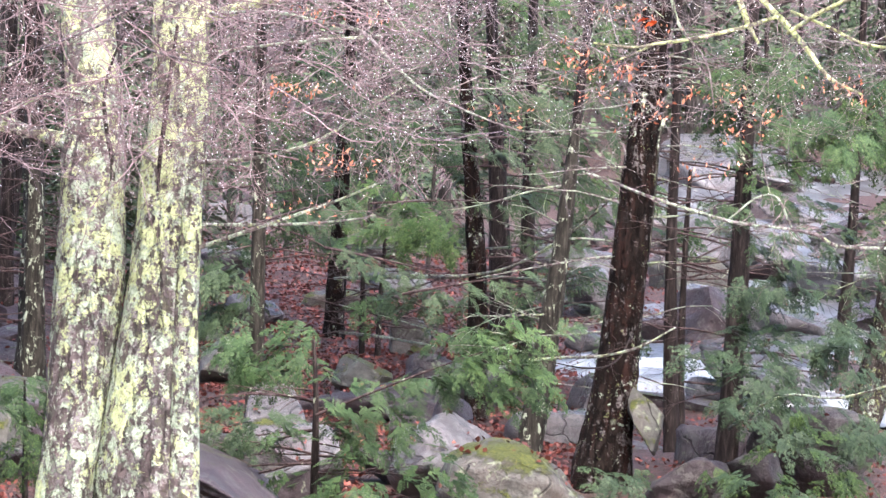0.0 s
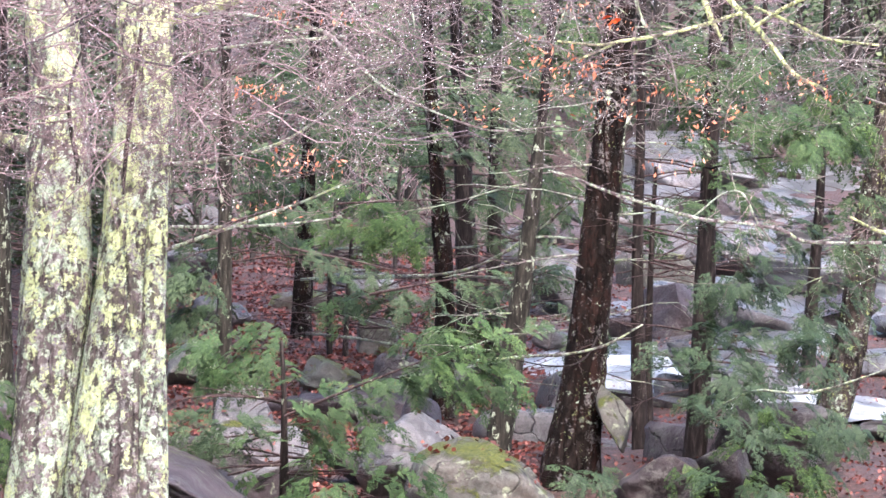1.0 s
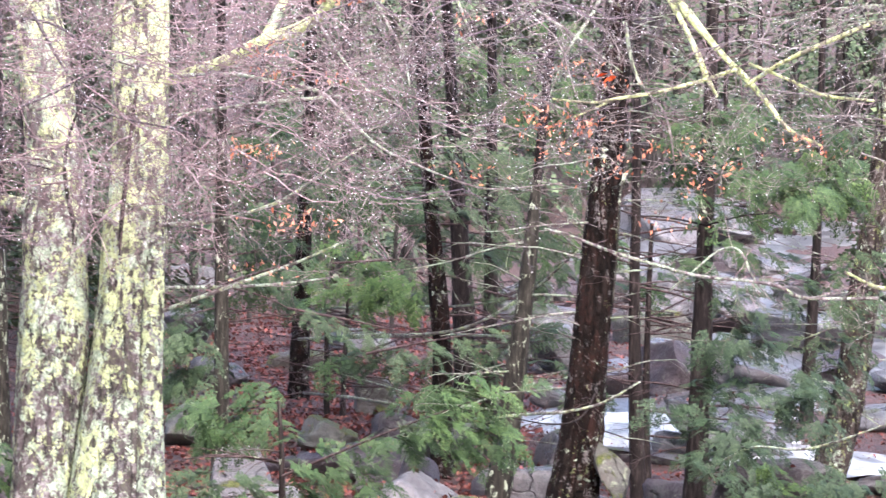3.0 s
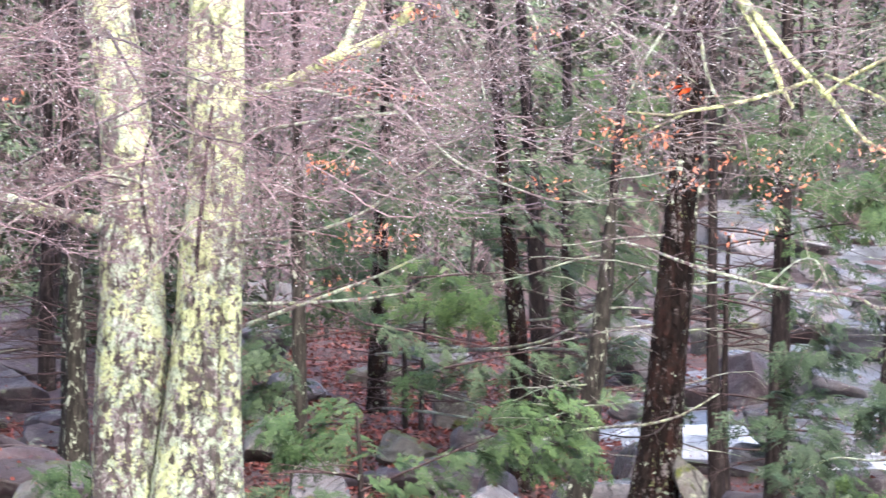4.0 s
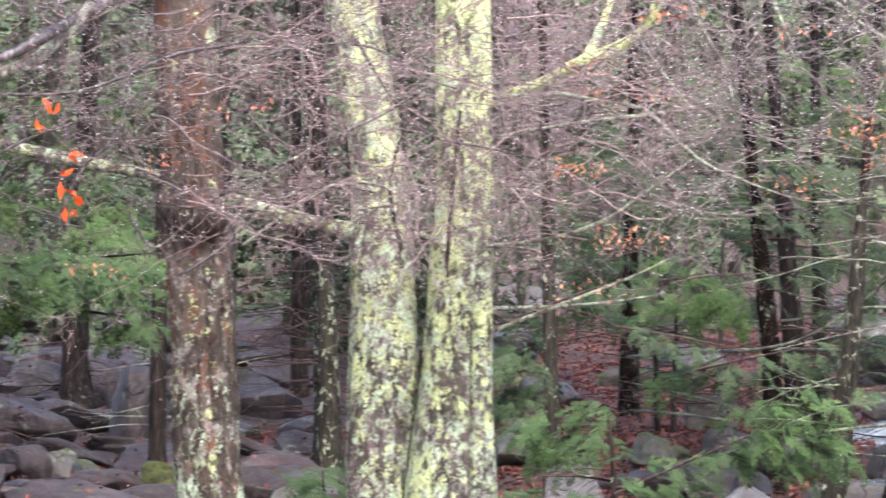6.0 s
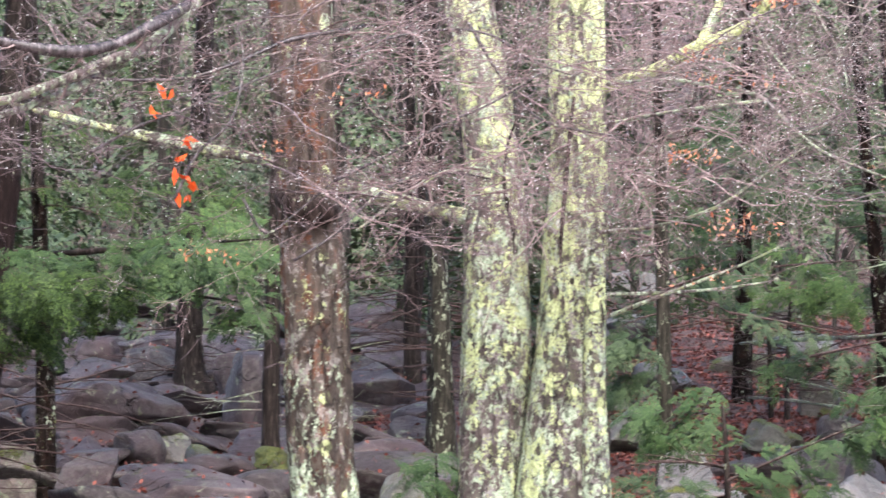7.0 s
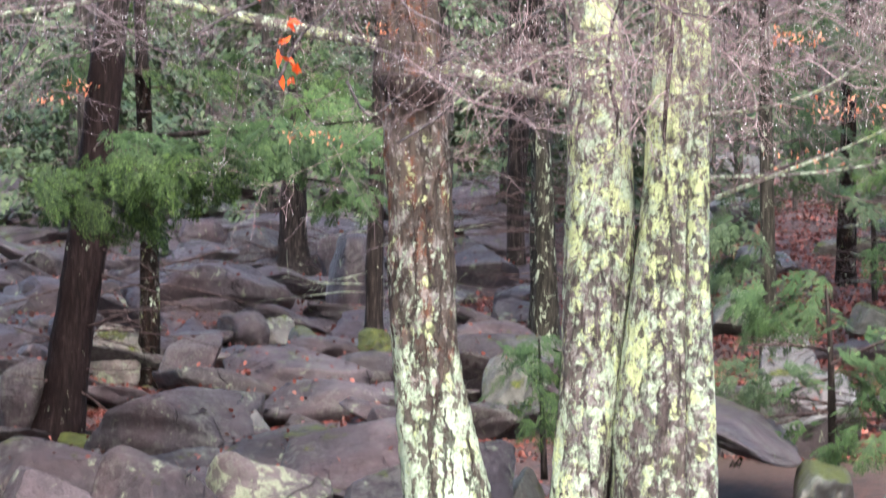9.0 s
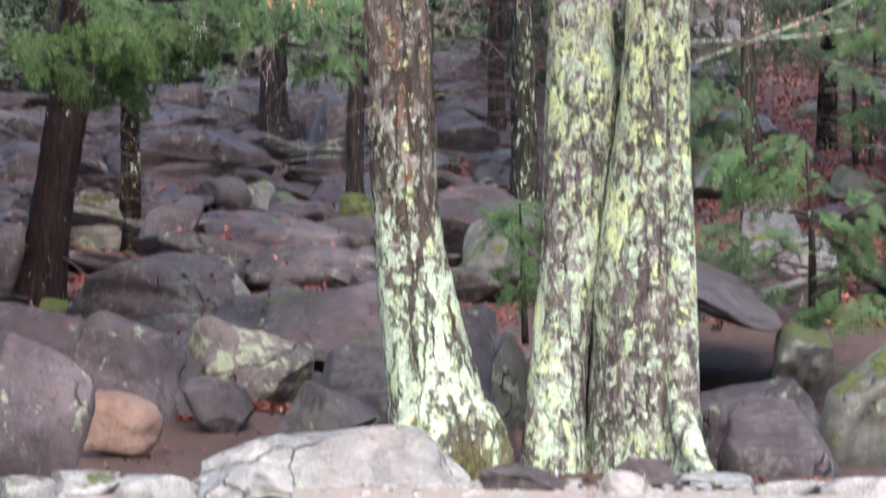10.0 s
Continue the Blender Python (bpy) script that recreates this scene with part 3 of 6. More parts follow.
block((2.803, 38.65, 1.5), (3.167, 38.65, 1.513), 1.701, 1.236, 0.80, 41, ROCK_WET, (0, 12, 0), label="wet slab by the path of the stream", points=15, boxy=5.0)
block((2.927, 32.25, 0.851), (3.6, 32.25, 0.874), 1.053, 0.596, 0.90, 142, ROCK_DARK, (0, -10, 0), label="rounded grey boulder at the foot of the hemlocks", points=60, boxy=2.2)
block((-0.926, 52.3, 2.897), (-0.227, 52.3, 2.923), 3.141, 2.597, 1.10, 43, ROCK, (0, 6, 0), label="grey boulder behind the lichened trunk")
block((6.673, 53.45, 3.036), (8.047, 53.45, 3.086), 3.331, 2.708, 2.00, 44, ROCK_WET, (0, 3, 0), label="wet ledge in the stream", points=15, boxy=5.0)
block((5.641, 58.65, 3.647), (6.829, 58.65, 3.691), 4.025, 3.220, 2.00, 45, ROCK_WET, (0, -4, 0), label="broad wet ledge above the pool", points=15, boxy=5.0)
block((7.481, 79.4, 5.784), (10.701, 79.4, 5.905), 6.299, 5.285, 7.00, 46, ROCK_WET, (10, 2, 0), label="great smooth slab far up the stream", points=15, boxy=5.0)
block((1.251, 44.05, 2.037), (1.694, 44.05, 2.053), 2.237, 1.776, 0.80, 47, ROCK_MOSS, (0, 0, 0), label="dark mossy boulder among fallen leaves")
block((3.441, 49.4, 2.678), (4.006, 49.4, 2.699), 2.987, 2.300, 1.20, 48, ROCK_WET, (0, 8, 0), label="wet ledge among the leaves", points=15, boxy=5.0)
block((4.649, 40, 1.652), (5.189, 40, 1.671), 1.877, 1.369, 1.00, 49, ROCK_WET, (0, 0, 0), label="wet stone at the edge of the stream")
block((1.393, 36.2, 1.256), (1.782, 36.2, 1.27), 1.457, 0.991, 0.80, 50, ROCK, (0, 0, 0), label="grey stone among red leaves")
block((-3.843, 20.75, 0.075), (-3.53, 20.75, 0.077), 0.154, -0.068, 0.40, 60, ROCK_VERGE, (0, 0, 0), label="pale stone of the verge", name="stone", group="stones of the verge")
block((-3.642, 21.15, 0.075), (-3.251, 21.15, 0.077), 0.153, -0.068, 0.35, 61, ROCK_VERGE, (0, 0, 0), label="pale stone of the verge", name="stone", group="stones of the verge")
block((-3.257, 21, 0.072), (-2.842, 21, 0.074), 0.149, -0.067, 0.40, 62, ROCK_VERGE, (0, 0, 0), label="pale stone of the verge", name="stone", group="stones of the verge")
block((-1.467, 21.7, 0.074), (-1.014, 21.7, 0.077), 0.152, -0.068, 0.40, 63, ROCK, (0, 0, 0), label="low stone of the verge", name="stone", group="stones of the verge")
block((-0.848, 21.55, 0.071), (-0.588, 21.55, 0.073), 0.144, -0.067, 0.25, 64, ROCK_VERGE, (0, 0, 0), label="pale stone of the verge", name="stone", group="stones of the verge")
block((-0.795, 22.5, 0.074), (-0.403, 22.5, 0.076), 0.150, -0.068, 0.30, 65, ROCK, (0, 0, 0), label="grey stone beside the twin trunk")
block((-0.445, 22.35, 0.041), (-0.042, 22.35, 0.043), 0.084, -0.064, 0.30, 66, ROCK_VERGE, (0, 0, 0), label="low stone of the verge", name="stone", group="stones of the verge")
block((-0.054, 21.45, 0.054), (0.289, 21.45, 0.056), 0.112, -0.066, 0.30, 67, ROCK_VERGE, (0, 0, 0), label="pale stone of the verge", name="stone", group="stones of the verge")
block((0.26, 21.45, 0.063), (0.717, 21.45, 0.065), 0.129, -0.066, 0.35, 68, ROCK_VERGE, (0, 0, 0), label="pale stone of the verge", name="stone", group="stones of the verge")
block((-2.822, 20.85, 0.101), (-2.326, 20.85, 0.104), 0.207, -0.070, 0.50, 81, ROCK_VERGE, (0, 0, 0), label="low pale wet stone of the verge", name="stone", group="stones of the verge")
block((-4.434, 26.45, 0.414), (-3.554, 26.45, 0.417), 0.738, 0.003, 0.90, 4, ROCK_SLOPE, (0, 16, 0), label="large tan-grey block with a flat face", points=15, boxy=5.0)
block((-5.395, 27.7, 0.504), (-4.144, 27.7, 0.508), 0.797, 0.131, 0.90, 82, ROCK, (0, 6, 0), label="broad purple-grey slab behind a flat-faced block", points=15, boxy=5.0)
block((-4.188, 21.5, 0.399), (-3.546, 21.5, 0.402), 0.801, -0.100, 0.80, 105, ROCK_SLOPE, (0, 18, 20), label="tall grey block at the foot of the slope", points=15, boxy=5.0)
block((-4.098, 24.6, 0.192), (-3.547, 24.6, 0.194), 0.388, -0.002, 0.50, 6, ROCK_RUST, (0, 7, 0), label="rust-stained block leaning on the boulders")
block((-3.567, 26.1, 0.267), (-3.202, 26.1, 0.268), 0.476, -0.021, 0.35, 7, ROCK, (0, -26, 0), label="small wedge-shaped grey stone", points=15, boxy=5.0)
block((-3.78, 27.3, 0.465), (-2.926, 27.3, 0.467), 0.757, 0.091, 0.70, 8, ROCK_LICHEN, (0, 0, 0), label="lichen-crusted pale boulder over a dark gap")
block((-2.809, 24.3, 0.21), (-2.315, 24.3, 0.212), 0.424, -0.081, 0.50, 9, ROCK, (0, 28, 0), label="grey wedge of stone beside the pale boulder", points=15, boxy=5.0)
block((-5.171, 30.9, 0.828), (-3.866, 30.9, 0.831), 1.120, 0.451, 1.30, 10, ROCK, (0, 5, 0), label="wide grey slab lying across the slope", points=15, boxy=5.0)
block((-4.164, 31.25, 0.758), (-3.803, 31.25, 0.759), 0.946, 0.496, 0.50, 83, ROCK_PALE, (0, 20, 0), label="lichen-pale lump at the end of a slab", points=15, boxy=5.0)
block((-3.527, 28.5, 0.6), (-2.253, 28.5, 0.604), 0.905, 0.210, 1.40, 84, ROCK_SLOPE, (0, -14, 0), label="smooth tilted slab above a leafy crack", points=15, boxy=5.0)
block((-2.793, 25.35, 0.382), (-1.526, 25.35, 0.387), 0.768, -0.098, 1.40, 11, ROCK, (0, -20, 0), label="large smooth ledge behind the brown trunk", points=15, boxy=5.0)
block((-0.413, 24.9, 0.09), (0.375, 24.9, 0.094), 0.479, -0.295, 0.70, 77, ROCK, (0, -20, 0), label="purple-brown sloping slab before a hollow", points=15, boxy=5.0)
block((0.325, 24.2, 0.246), (1.0, 24.2, 0.249), 0.732, -0.237, 1.10, 31, ROCK_MOSS, (0, 10, 0), label="steep boulder streaked with pale lichen")
block((-8.473, 45.7, 2.151), (-7.785, 45.7, 2.15), 2.358, 1.943, 0.90, 400, ROCK_SLOPE, (-4, -8, -15), label="flat worn slab lying on the leafy slope")
block((-7.832, 42.25, 1.824), (-7.185, 42.25, 1.822), 2.043, 1.603, 1.00, 401, ROCK, (-3, -6, -4), label="flat worn slab lying on the leafy slope")
block((-7.321, 49.3, 2.557), (-6.516, 49.3, 2.554), 2.812, 2.299, 0.90, 402, ROCK_SLOPE, (-2, -4, 7), label="flat worn slab lying on the leafy slope")
block((-6.771, 49.95, 2.578), (-6.228, 49.95, 2.576), 2.793, 2.361, 0.70, 403, ROCK_SLOPE, (-1, -2, -12), label="flat worn slab lying on the leafy slope")
block((-6.074, 49.25, 2.469), (-5.372, 49.25, 2.467), 2.641, 2.295, 0.80, 404, ROCK, (0, 0, -1), label="flat worn slab lying on the leafy slope")
block((-6.183, 41.45, 1.646), (-5.618, 41.45, 1.645), 1.763, 1.528, 0.60, 405, ROCK_SLOPE, (1, 2, 10), label="flat worn slab lying on the leafy slope")
block((-5.875, 39.75, 1.499), (-5.361, 39.75, 1.498), 1.638, 1.359, 0.60, 406, ROCK_SLOPE, (2, 4, -9), label="flat worn slab lying on the leafy slope")
block((-9.958, 53.7, 2.885), (-9.516, 53.7, 2.883), 3.037, 2.731, 0.80, 407, ROCK, (3, 6, 2), label="flat worn slab lying on the leafy slope")
block((-9.276, 52.75, 2.825), (-8.842, 52.75, 2.823), 3.010, 2.638, 0.80, 408, ROCK_SLOPE, (4, 8, 13), label="flat worn slab lying on the leafy slope")
block((-9.078, 54.6, 3.014), (-8.407, 54.6, 3.011), 3.205, 2.820, 0.90, 409, ROCK_SLOPE, (-4, -7, -6), label="flat worn slab lying on the leafy slope")
block((-8.326, 55.55, 3.092), (-7.796, 55.55, 3.09), 3.267, 2.914, 0.80, 410, ROCK, (-3, -5, 5), label="flat worn slab lying on the leafy slope")
block((-4.903, 44.95, 2.21), (-4.416, 44.95, 2.208), 2.548, 1.870, 0.80, 411, ROCK_SLOPE, (-2, -3, -14), label="flat worn slab lying on the leafy slope")
block((-6.839, 36.9, 1.258), (-6.486, 36.9, 1.258), 1.438, 1.079, 0.80, 412, ROCK_SLOPE, (-1, -1, -3), label="flat worn slab lying on the leafy slope")
block((-6.953, 39.25, 1.502), (-6.47, 39.25, 1.501), 1.693, 1.310, 0.90, 413, ROCK, (0, 1, 8), label="flat worn slab lying on the leafy slope")
block((-5.436, 41.35, 1.675), (-5.015, 41.35, 1.674), 1.834, 1.516, 0.50, 414, ROCK_SLOPE, (1, 3, -11), label="flat worn slab lying on the leafy slope")
block((-5.177, 36.9, 1.232), (-4.425, 36.9, 1.232), 1.386, 1.078, 0.90, 415, ROCK_SLOPE, (2, 5, 0), label="flat worn slab lying on the leafy slope")
block((-4.533, 37.8, 1.324), (-3.817, 37.8, 1.324), 1.482, 1.167, 0.90, 416, ROCK, (3, 7, 11), label="flat worn slab lying on the leafy slope")
block((-4.589, 41.05, 1.604), (-4.034, 41.05, 1.603), 1.720, 1.488, 0.70, 417, ROCK_SLOPE, (4, -8, -8), label="flat worn slab lying on the leafy slope")
block((-0.247, 23.4, 0.113), (0.439, 23.4, 0.116), 0.409, -0.180, 0.80, 33, ROCK_SLOPE, (0, 8, 0), label="grey-green boulder beside the twin trunk")
block((2.872, 33.1, 1.314), (3.139, 33.1, 1.322), 1.611, 1.025, 0.80, 38, ROCK_MOSS, (0, -14, 0), label="leaning green-mossed stone beside a dark trunk", points=15, boxy=5.0)
# Roof and sides run deep, with a hidden rock added, to darken the hollow.
block((-0.966, 26.8, 0.936), (0.198, 26.8, 0.939), 1.067, 0.808, 4.60, 29, ROCK_SLOPE, (0, 24, 0), label="tilted boulder roofing a dark hollow")
block((0.045, 26.6, 0.342), (0.463, 26.6, 0.343), 0.681, 0.005, 4.60, 75, ROCK_MOSS, (0, 10, 0), label="mossy boulder holding up a tilted one")
block((-1.258, 26.9, 0.539), (-0.436, 26.9, 0.542), 1.100, -0.019, 4.60, 76, ROCK_DARK, (0, 0, 0), label="unseen boulder added to keep light out of a hollow")
# Dark granite here stands in for the deep shade inside.
block((-0.975, 31.8, 0.369), (0.469, 31.8, 0.374), 1.138, -0.395, 0.90, 72, ROCK_DARK, (0, 0, 0), label="dark rock added for the shade at the back of a hollow")
block((-2.991, 22.1, -0.006), (-1.425, 22.1, 0.003), 0.346, -0.349, 1.10, 3, ROCK_VERGE, (0, 3, 0), label="broad pale wet boulder at the verge by the trees", points=60, boxy=2.0)
block((-6.624, 41.1, 1.85), (-4.812, 41.1, 1.85), 2.222, 1.479, 1.60, 12, ROCK_SLOPE, (0, 5, 0), label="long rounded grey boulder on the slope", points=60, boxy=2.4)
block((-6.682, 45.2, 2.327), (-5.882, 45.2, 2.326), 2.516, 2.138, 1.20, 512, ROCK_SLOPE, (0, -4, 0), label="long grey slab above a rounded boulder")
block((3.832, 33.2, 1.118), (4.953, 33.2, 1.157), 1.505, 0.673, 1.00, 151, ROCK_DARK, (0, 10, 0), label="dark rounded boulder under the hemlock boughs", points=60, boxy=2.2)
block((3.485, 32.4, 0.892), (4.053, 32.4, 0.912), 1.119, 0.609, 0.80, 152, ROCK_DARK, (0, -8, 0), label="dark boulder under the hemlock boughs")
block((-3.878, 37.9, 1.34), (-3.468, 37.9, 1.341), 1.442, 1.170, 0.50, 161, ROCK_GREEN, (0, 0, 0), label="low rounded stone under a cushion of green moss", points=60, boxy=2.2)
block((-3.88, 37.95, 1.395), (-3.511, 37.95, 1.393), 1.547, 1.170, 0.40, 162, ROCK_GREEN, (0, 0, 0), label="low rounded stone under a cushion of green moss", points=60, boxy=2.2)
block((-5.444, 31.3, 0.671), (-5.174, 31.3, 0.672), 0.765, 0.511, 0.40, 163, ROCK_GREEN, (0, 0, 0), label="low rounded stone under a cushion of green moss", points=60, boxy=2.2)

# ---------------------------------------------------------------- trees
def tree(name, foot, label, category="tree", group=""):
    return thing(name, foot, label, category, group)


def trunk(owner, pts, material, sides=28, per=14, lump=0.12, ridge=0.09, name="trunk", label=""):
    """pts: rows of (place, diameter), from the foot up; the foot runs on a little into the ground."""
    rows = [(*p, w / 2) for p, w in pts]
    a, b = rows[0], rows[1]
    rows.insert(0, (a[0] + (a[0] - b[0]) * 0.1, a[1], a[2] - 0.5, a[3] * 1.15))
    return under(name, tube_mesh(name, rows, material, sides, per, lump, ridge, seed=a[0] * 3.1), owner, label)


def limb(owner, pts, material, name="limb", sides=10, per=6, label=""):
    rows = [(*p, w / 2 * (0.75 if w < 0.045 else 1.0)) for p, w in pts]
    ob = under(name, tube_mesh(name, rows, material, sides, per, 0.3, 0.08, seed=rows[0][0]), owner, label)
    if name in ("limb", "branch"):
        rng = np.random.RandomState(int(abs(rows[0][0] * 1000)) % 9999)
        path, paths, drops = smooth_path(rows, 3), [], []
        path[:, 3] *= 0.6
        length = np.linalg.norm(path[-1, :3] - path[0, :3])
        spread(rng, path, int(4 + 5 * length), 0.32, paths, drops, 2, 0.8, 0.5)
        part("side_twig", tubes_mesh("side_twig", paths, TWIG if name == "limb" else TWIG_DARK), ob, kind="stuff")
    return ob


def twig_run(rng, start, way, length, radius, wobble=0.12, steps=6, lift=0.0):
    """One crooked twig as rows (x, y, z, r)."""
    p, d = np.array(start, dtype=float), np.array(way, dtype=float)
    out = [(*p, radius)]
    for i in range(steps):
        d = d + rng.normal(size=3) * wobble + np.array((0, 0, lift))
        d /= np.linalg.norm(d)
        p = p + d * length / steps
        out.append((*p, max(0.0012, radius * (1 - 0.75 * (i + 1) / steps))))
    return np.array(out)


def spread(rng, run, count, length, paths, drops, depth, angle=0.9, radius=0.5, flat=0.5):
    """Side twigs along a run, in turn with side twigs of their own."""
    n = len(run)
    for i in range(count):
        k = rng.uniform(0.12, 0.98) * (n - 1)
        j = min(int(k), n - 2)
        q = run[j] + (run[j + 1] - run[j]) * (k - j)
        d = run[j + 1, :3] - run[j, :3]
        d /= np.linalg.norm(d) + 1e-9
        s = rng.normal(size=3) * np.array((1, 1, flat))
        s -= d * s.dot(d)
        s /= np.linalg.norm(s) + 1e-9
        a = angle * rng.uniform(0.6, 1.3)
        way = d * math.cos(a) + s * math.sin(a)
        l = length * rng.uniform(0.4, 1.2)
        t = twig_run(rng, q[:3], way, l, max(0.0016, q[3] * radius), 0.26, 6 if depth > 1 else 3, 0.03)
        paths.append(t)
        if rng.rand() < 0.8:
            drops.append(t[-1, :3])
        drops.extend(t[m, :3] - np.array((0, 0, 0.004)) for m in range(1, len(t) - 1) if rng.rand() < 0.22)
        if depth > 1:
            spread(rng, t, rng.randint(1, 5), l * 0.45, paths, drops, depth - 1, angle, radius, flat)


def drops_mesh(name, places, size, rng):
    base = np.array(((0, 0, 1.3), (1, 0, 0), (0, 1, 0), (-1, 0, 0), (0, -1, 0), (0, 0, -1)), dtype=float)
    faces = np.array(((0, 1, 2), (0, 2, 3), (0, 3, 4), (0, 4, 1), (5, 2, 1), (5, 3, 2), (5, 4, 3), (5, 1, 4)))
    p = np.array(places)
    s = size * rng.uniform(0.6, 1.35, len(p))
    v = (p[:, None, :] + base[None] * s[:, None, None]).reshape(-1, 3)
    f = (faces[None] + (np.arange(len(p)) * len(base))[:, None, None]).reshape(-1, 3)
    return mesh_of(name, v, f.tolist(), DROP)


# ---- hemlock sprays
def unit_spray(rng, length=0.4, needles=0.024):
    """A flat, drooping hemlock spray: a stem, side shoots, and short needles in two rows. Returns quads (n, 4, 3), along +x."""
    out = []
    shoots = [((0, 0, 0), 0.0, length)]
    m = 9
    for i in range(m):
        x = length * (0.12 + 0.8 * i / m)
        for side in (-1, 1):
            if rng.rand() < 0.15:
                continue
            shoots.append(((x, 0, 0), side * rng.uniform(0.75, 1.05), length * 0.42 * (1 - 0.75 * i / m) * rng.uniform(0.7, 1.2)))
    for (x0, y0, _), a, l in shoots:
        k = max(3, int(l / 0.013))
        ca, sa = math.cos(a), math.sin(a)
        for j in range(k):
            s = l * (j + 0.5) / k
            for side in (-1, 1):
                b = a + side * rng.uniform(0.8, 1.25)
                px, py = x0 + ca * s, y0 + sa * s
                nl = needles * rng.uniform(0.7, 1.2) * (1 - 0.4 * j / k)
                wx, wy = -math.sin(b) * 0.0040, math.cos(b) * 0.0040
                ex, ey = px + math.cos(b) * nl, py + math.sin(b) * nl
                z0 = -0.5 * (px * px + py * py) / length * 0.9
                z1 = -0.5 * (ex * ex + ey * ey) / length * 0.9 + rng.uniform(-0.004, 0.004)
                out.append(((px - wx, py - wy, z0), (px + wx, py + wy, z0), (ex + wx * 0.6, ey + wy * 0.6, z1), (ex - wx * 0.6, ey - wy * 0.6, z1)))
    return np.array(out)


def thinned(q, share, widen, rng):
    """The same spray with fewer, broader needles, for trees farther off."""
    q = q[rng.rand(len(q)) < share]
    mid = q.mean(1)[:, None, :]
    along = (q[:, 2:].mean(1) - q[:, :2].mean(1))[:, None, :]
    along /= np.linalg.norm(along, axis=2)[:, :, None] + 1e-9
    off = q - mid
    lengthwise = (off * along).sum(2)[:, :, None] * along
    return mid + lengthwise * 1.25 + (off - lengthwise) * widen


SPRAYS = [unit_spray(np.random.RandomState(s)) for s in range(5)]


NEAR_SPRAYS = [thinned(s, 0.6, 1.55, np.random.RandomState(8)) for s in SPRAYS]
FAR_SPRAYS = [thinned(s, 0.26, 2.3, np.random.RandomState(9)) for s in SPRAYS]


def coarse_spray(rng, length=1.0):
    """The same for far trees: fewer, longer blades."""
    out = []
    for i in range(46):
        x = length * rng.uniform(0.05, 1.0)
        a = rng.choice((-1, 1)) * rng.uniform(0.5, 1.2)
        l = length * rng.uniform(0.10, 0.26) * (1.15 - 0.6 * x / length)
        y0 = rng.normal() * 0.06 * length
        ex, ey = x + math.cos(a) * l, y0 + math.sin(a) * l
        wx, wy = -math.sin(a) * 0.017 * length, math.cos(a) * 0.017 * length
        z0, z1 = -0.4 * x * x / length, -0.4 * (ex * ex + ey * ey) / length + rng.uniform(-0.03, 0.03)
        out.append(((x - wx, y0 - wy, z0), (x + wx, y0 + wy, z0), (ex + wx * 0.4, ey + wy * 0.4, z1), (ex - wx * 0.4, ey - wy * 0.4, z1)))
    return np.array(out)


COARSE = [coarse_spray(np.random.RandomState(50 + s)) for s in range(4)]


def placed(spray, p, yaw, droop, roll, scale, tilt=0.0):
    """A spray at p; tilt leans its upper face towards the open side, where the light comes from."""
    m = np.array((Euler((tilt, 0, 0)).to_matrix() @ Euler((roll, droop, yaw)).to_matrix())) * scale
    return spray @ m.T + np.array(p)


def bough(owner, root, tip, width, material=None, sprays=26, size=1.0, seed=0, sag=0.12, tall=0.12, name="bough", wood=0.012, bark=None):
    """A hemlock bough: a sagging stem from root to tip, with flat sprays on either side over the given width."""
    rng = np.random.RandomState(seed + 700)
    a, b = np.array(root, dtype=float), np.array(tip, dtype=float)
    d = b - a
    length = np.linalg.norm(d)
    heading = math.atan2(d[1], d[0])
    ts = np.linspace(0, 1, 8)
    stem = np.array([(*(a + d * t + np.array((0, 0, sag * length * (math.sin(math.pi * t) * 0.6)))), wood * (1 - 0.8 * t)) for t in ts])
    under(name + "_stem", tubes_mesh(name + "_stem", [stem], bark or TWIG_DARK, 5), owner)
    qs = []
    for i in range(sprays):
        t = rng.uniform(0.08, 1.0)
        c = a + d * t + np.array((0, 0, sag * length * math.sin(math.pi * t) * 0.6))
        side = rng.choice((-1, 1))
        out = rng.uniform(0.0, 0.8) * width * 0.5 * (1.1 - 0.5 * t)
        yaw = heading + side * rng.uniform(0.15, 1.15)
        p = c + np.array((math.cos(yaw), math.sin(yaw), 0)) * out * 0.6 + np.array((0, 0, rng.uniform(-1, 0.5) * tall))
        qs.append(placed(SPRAYS[rng.randint(5)], p, yaw, rng.uniform(0.05, 0.55), rng.uniform(-0.45, 0.45), size * rng.uniform(0.6, 1.15), rng.uniform(0.25, 0.95)))
    return under(name, quads_mesh(name, np.vstack(qs), material or NEEDLE), owner, kind="stuff")


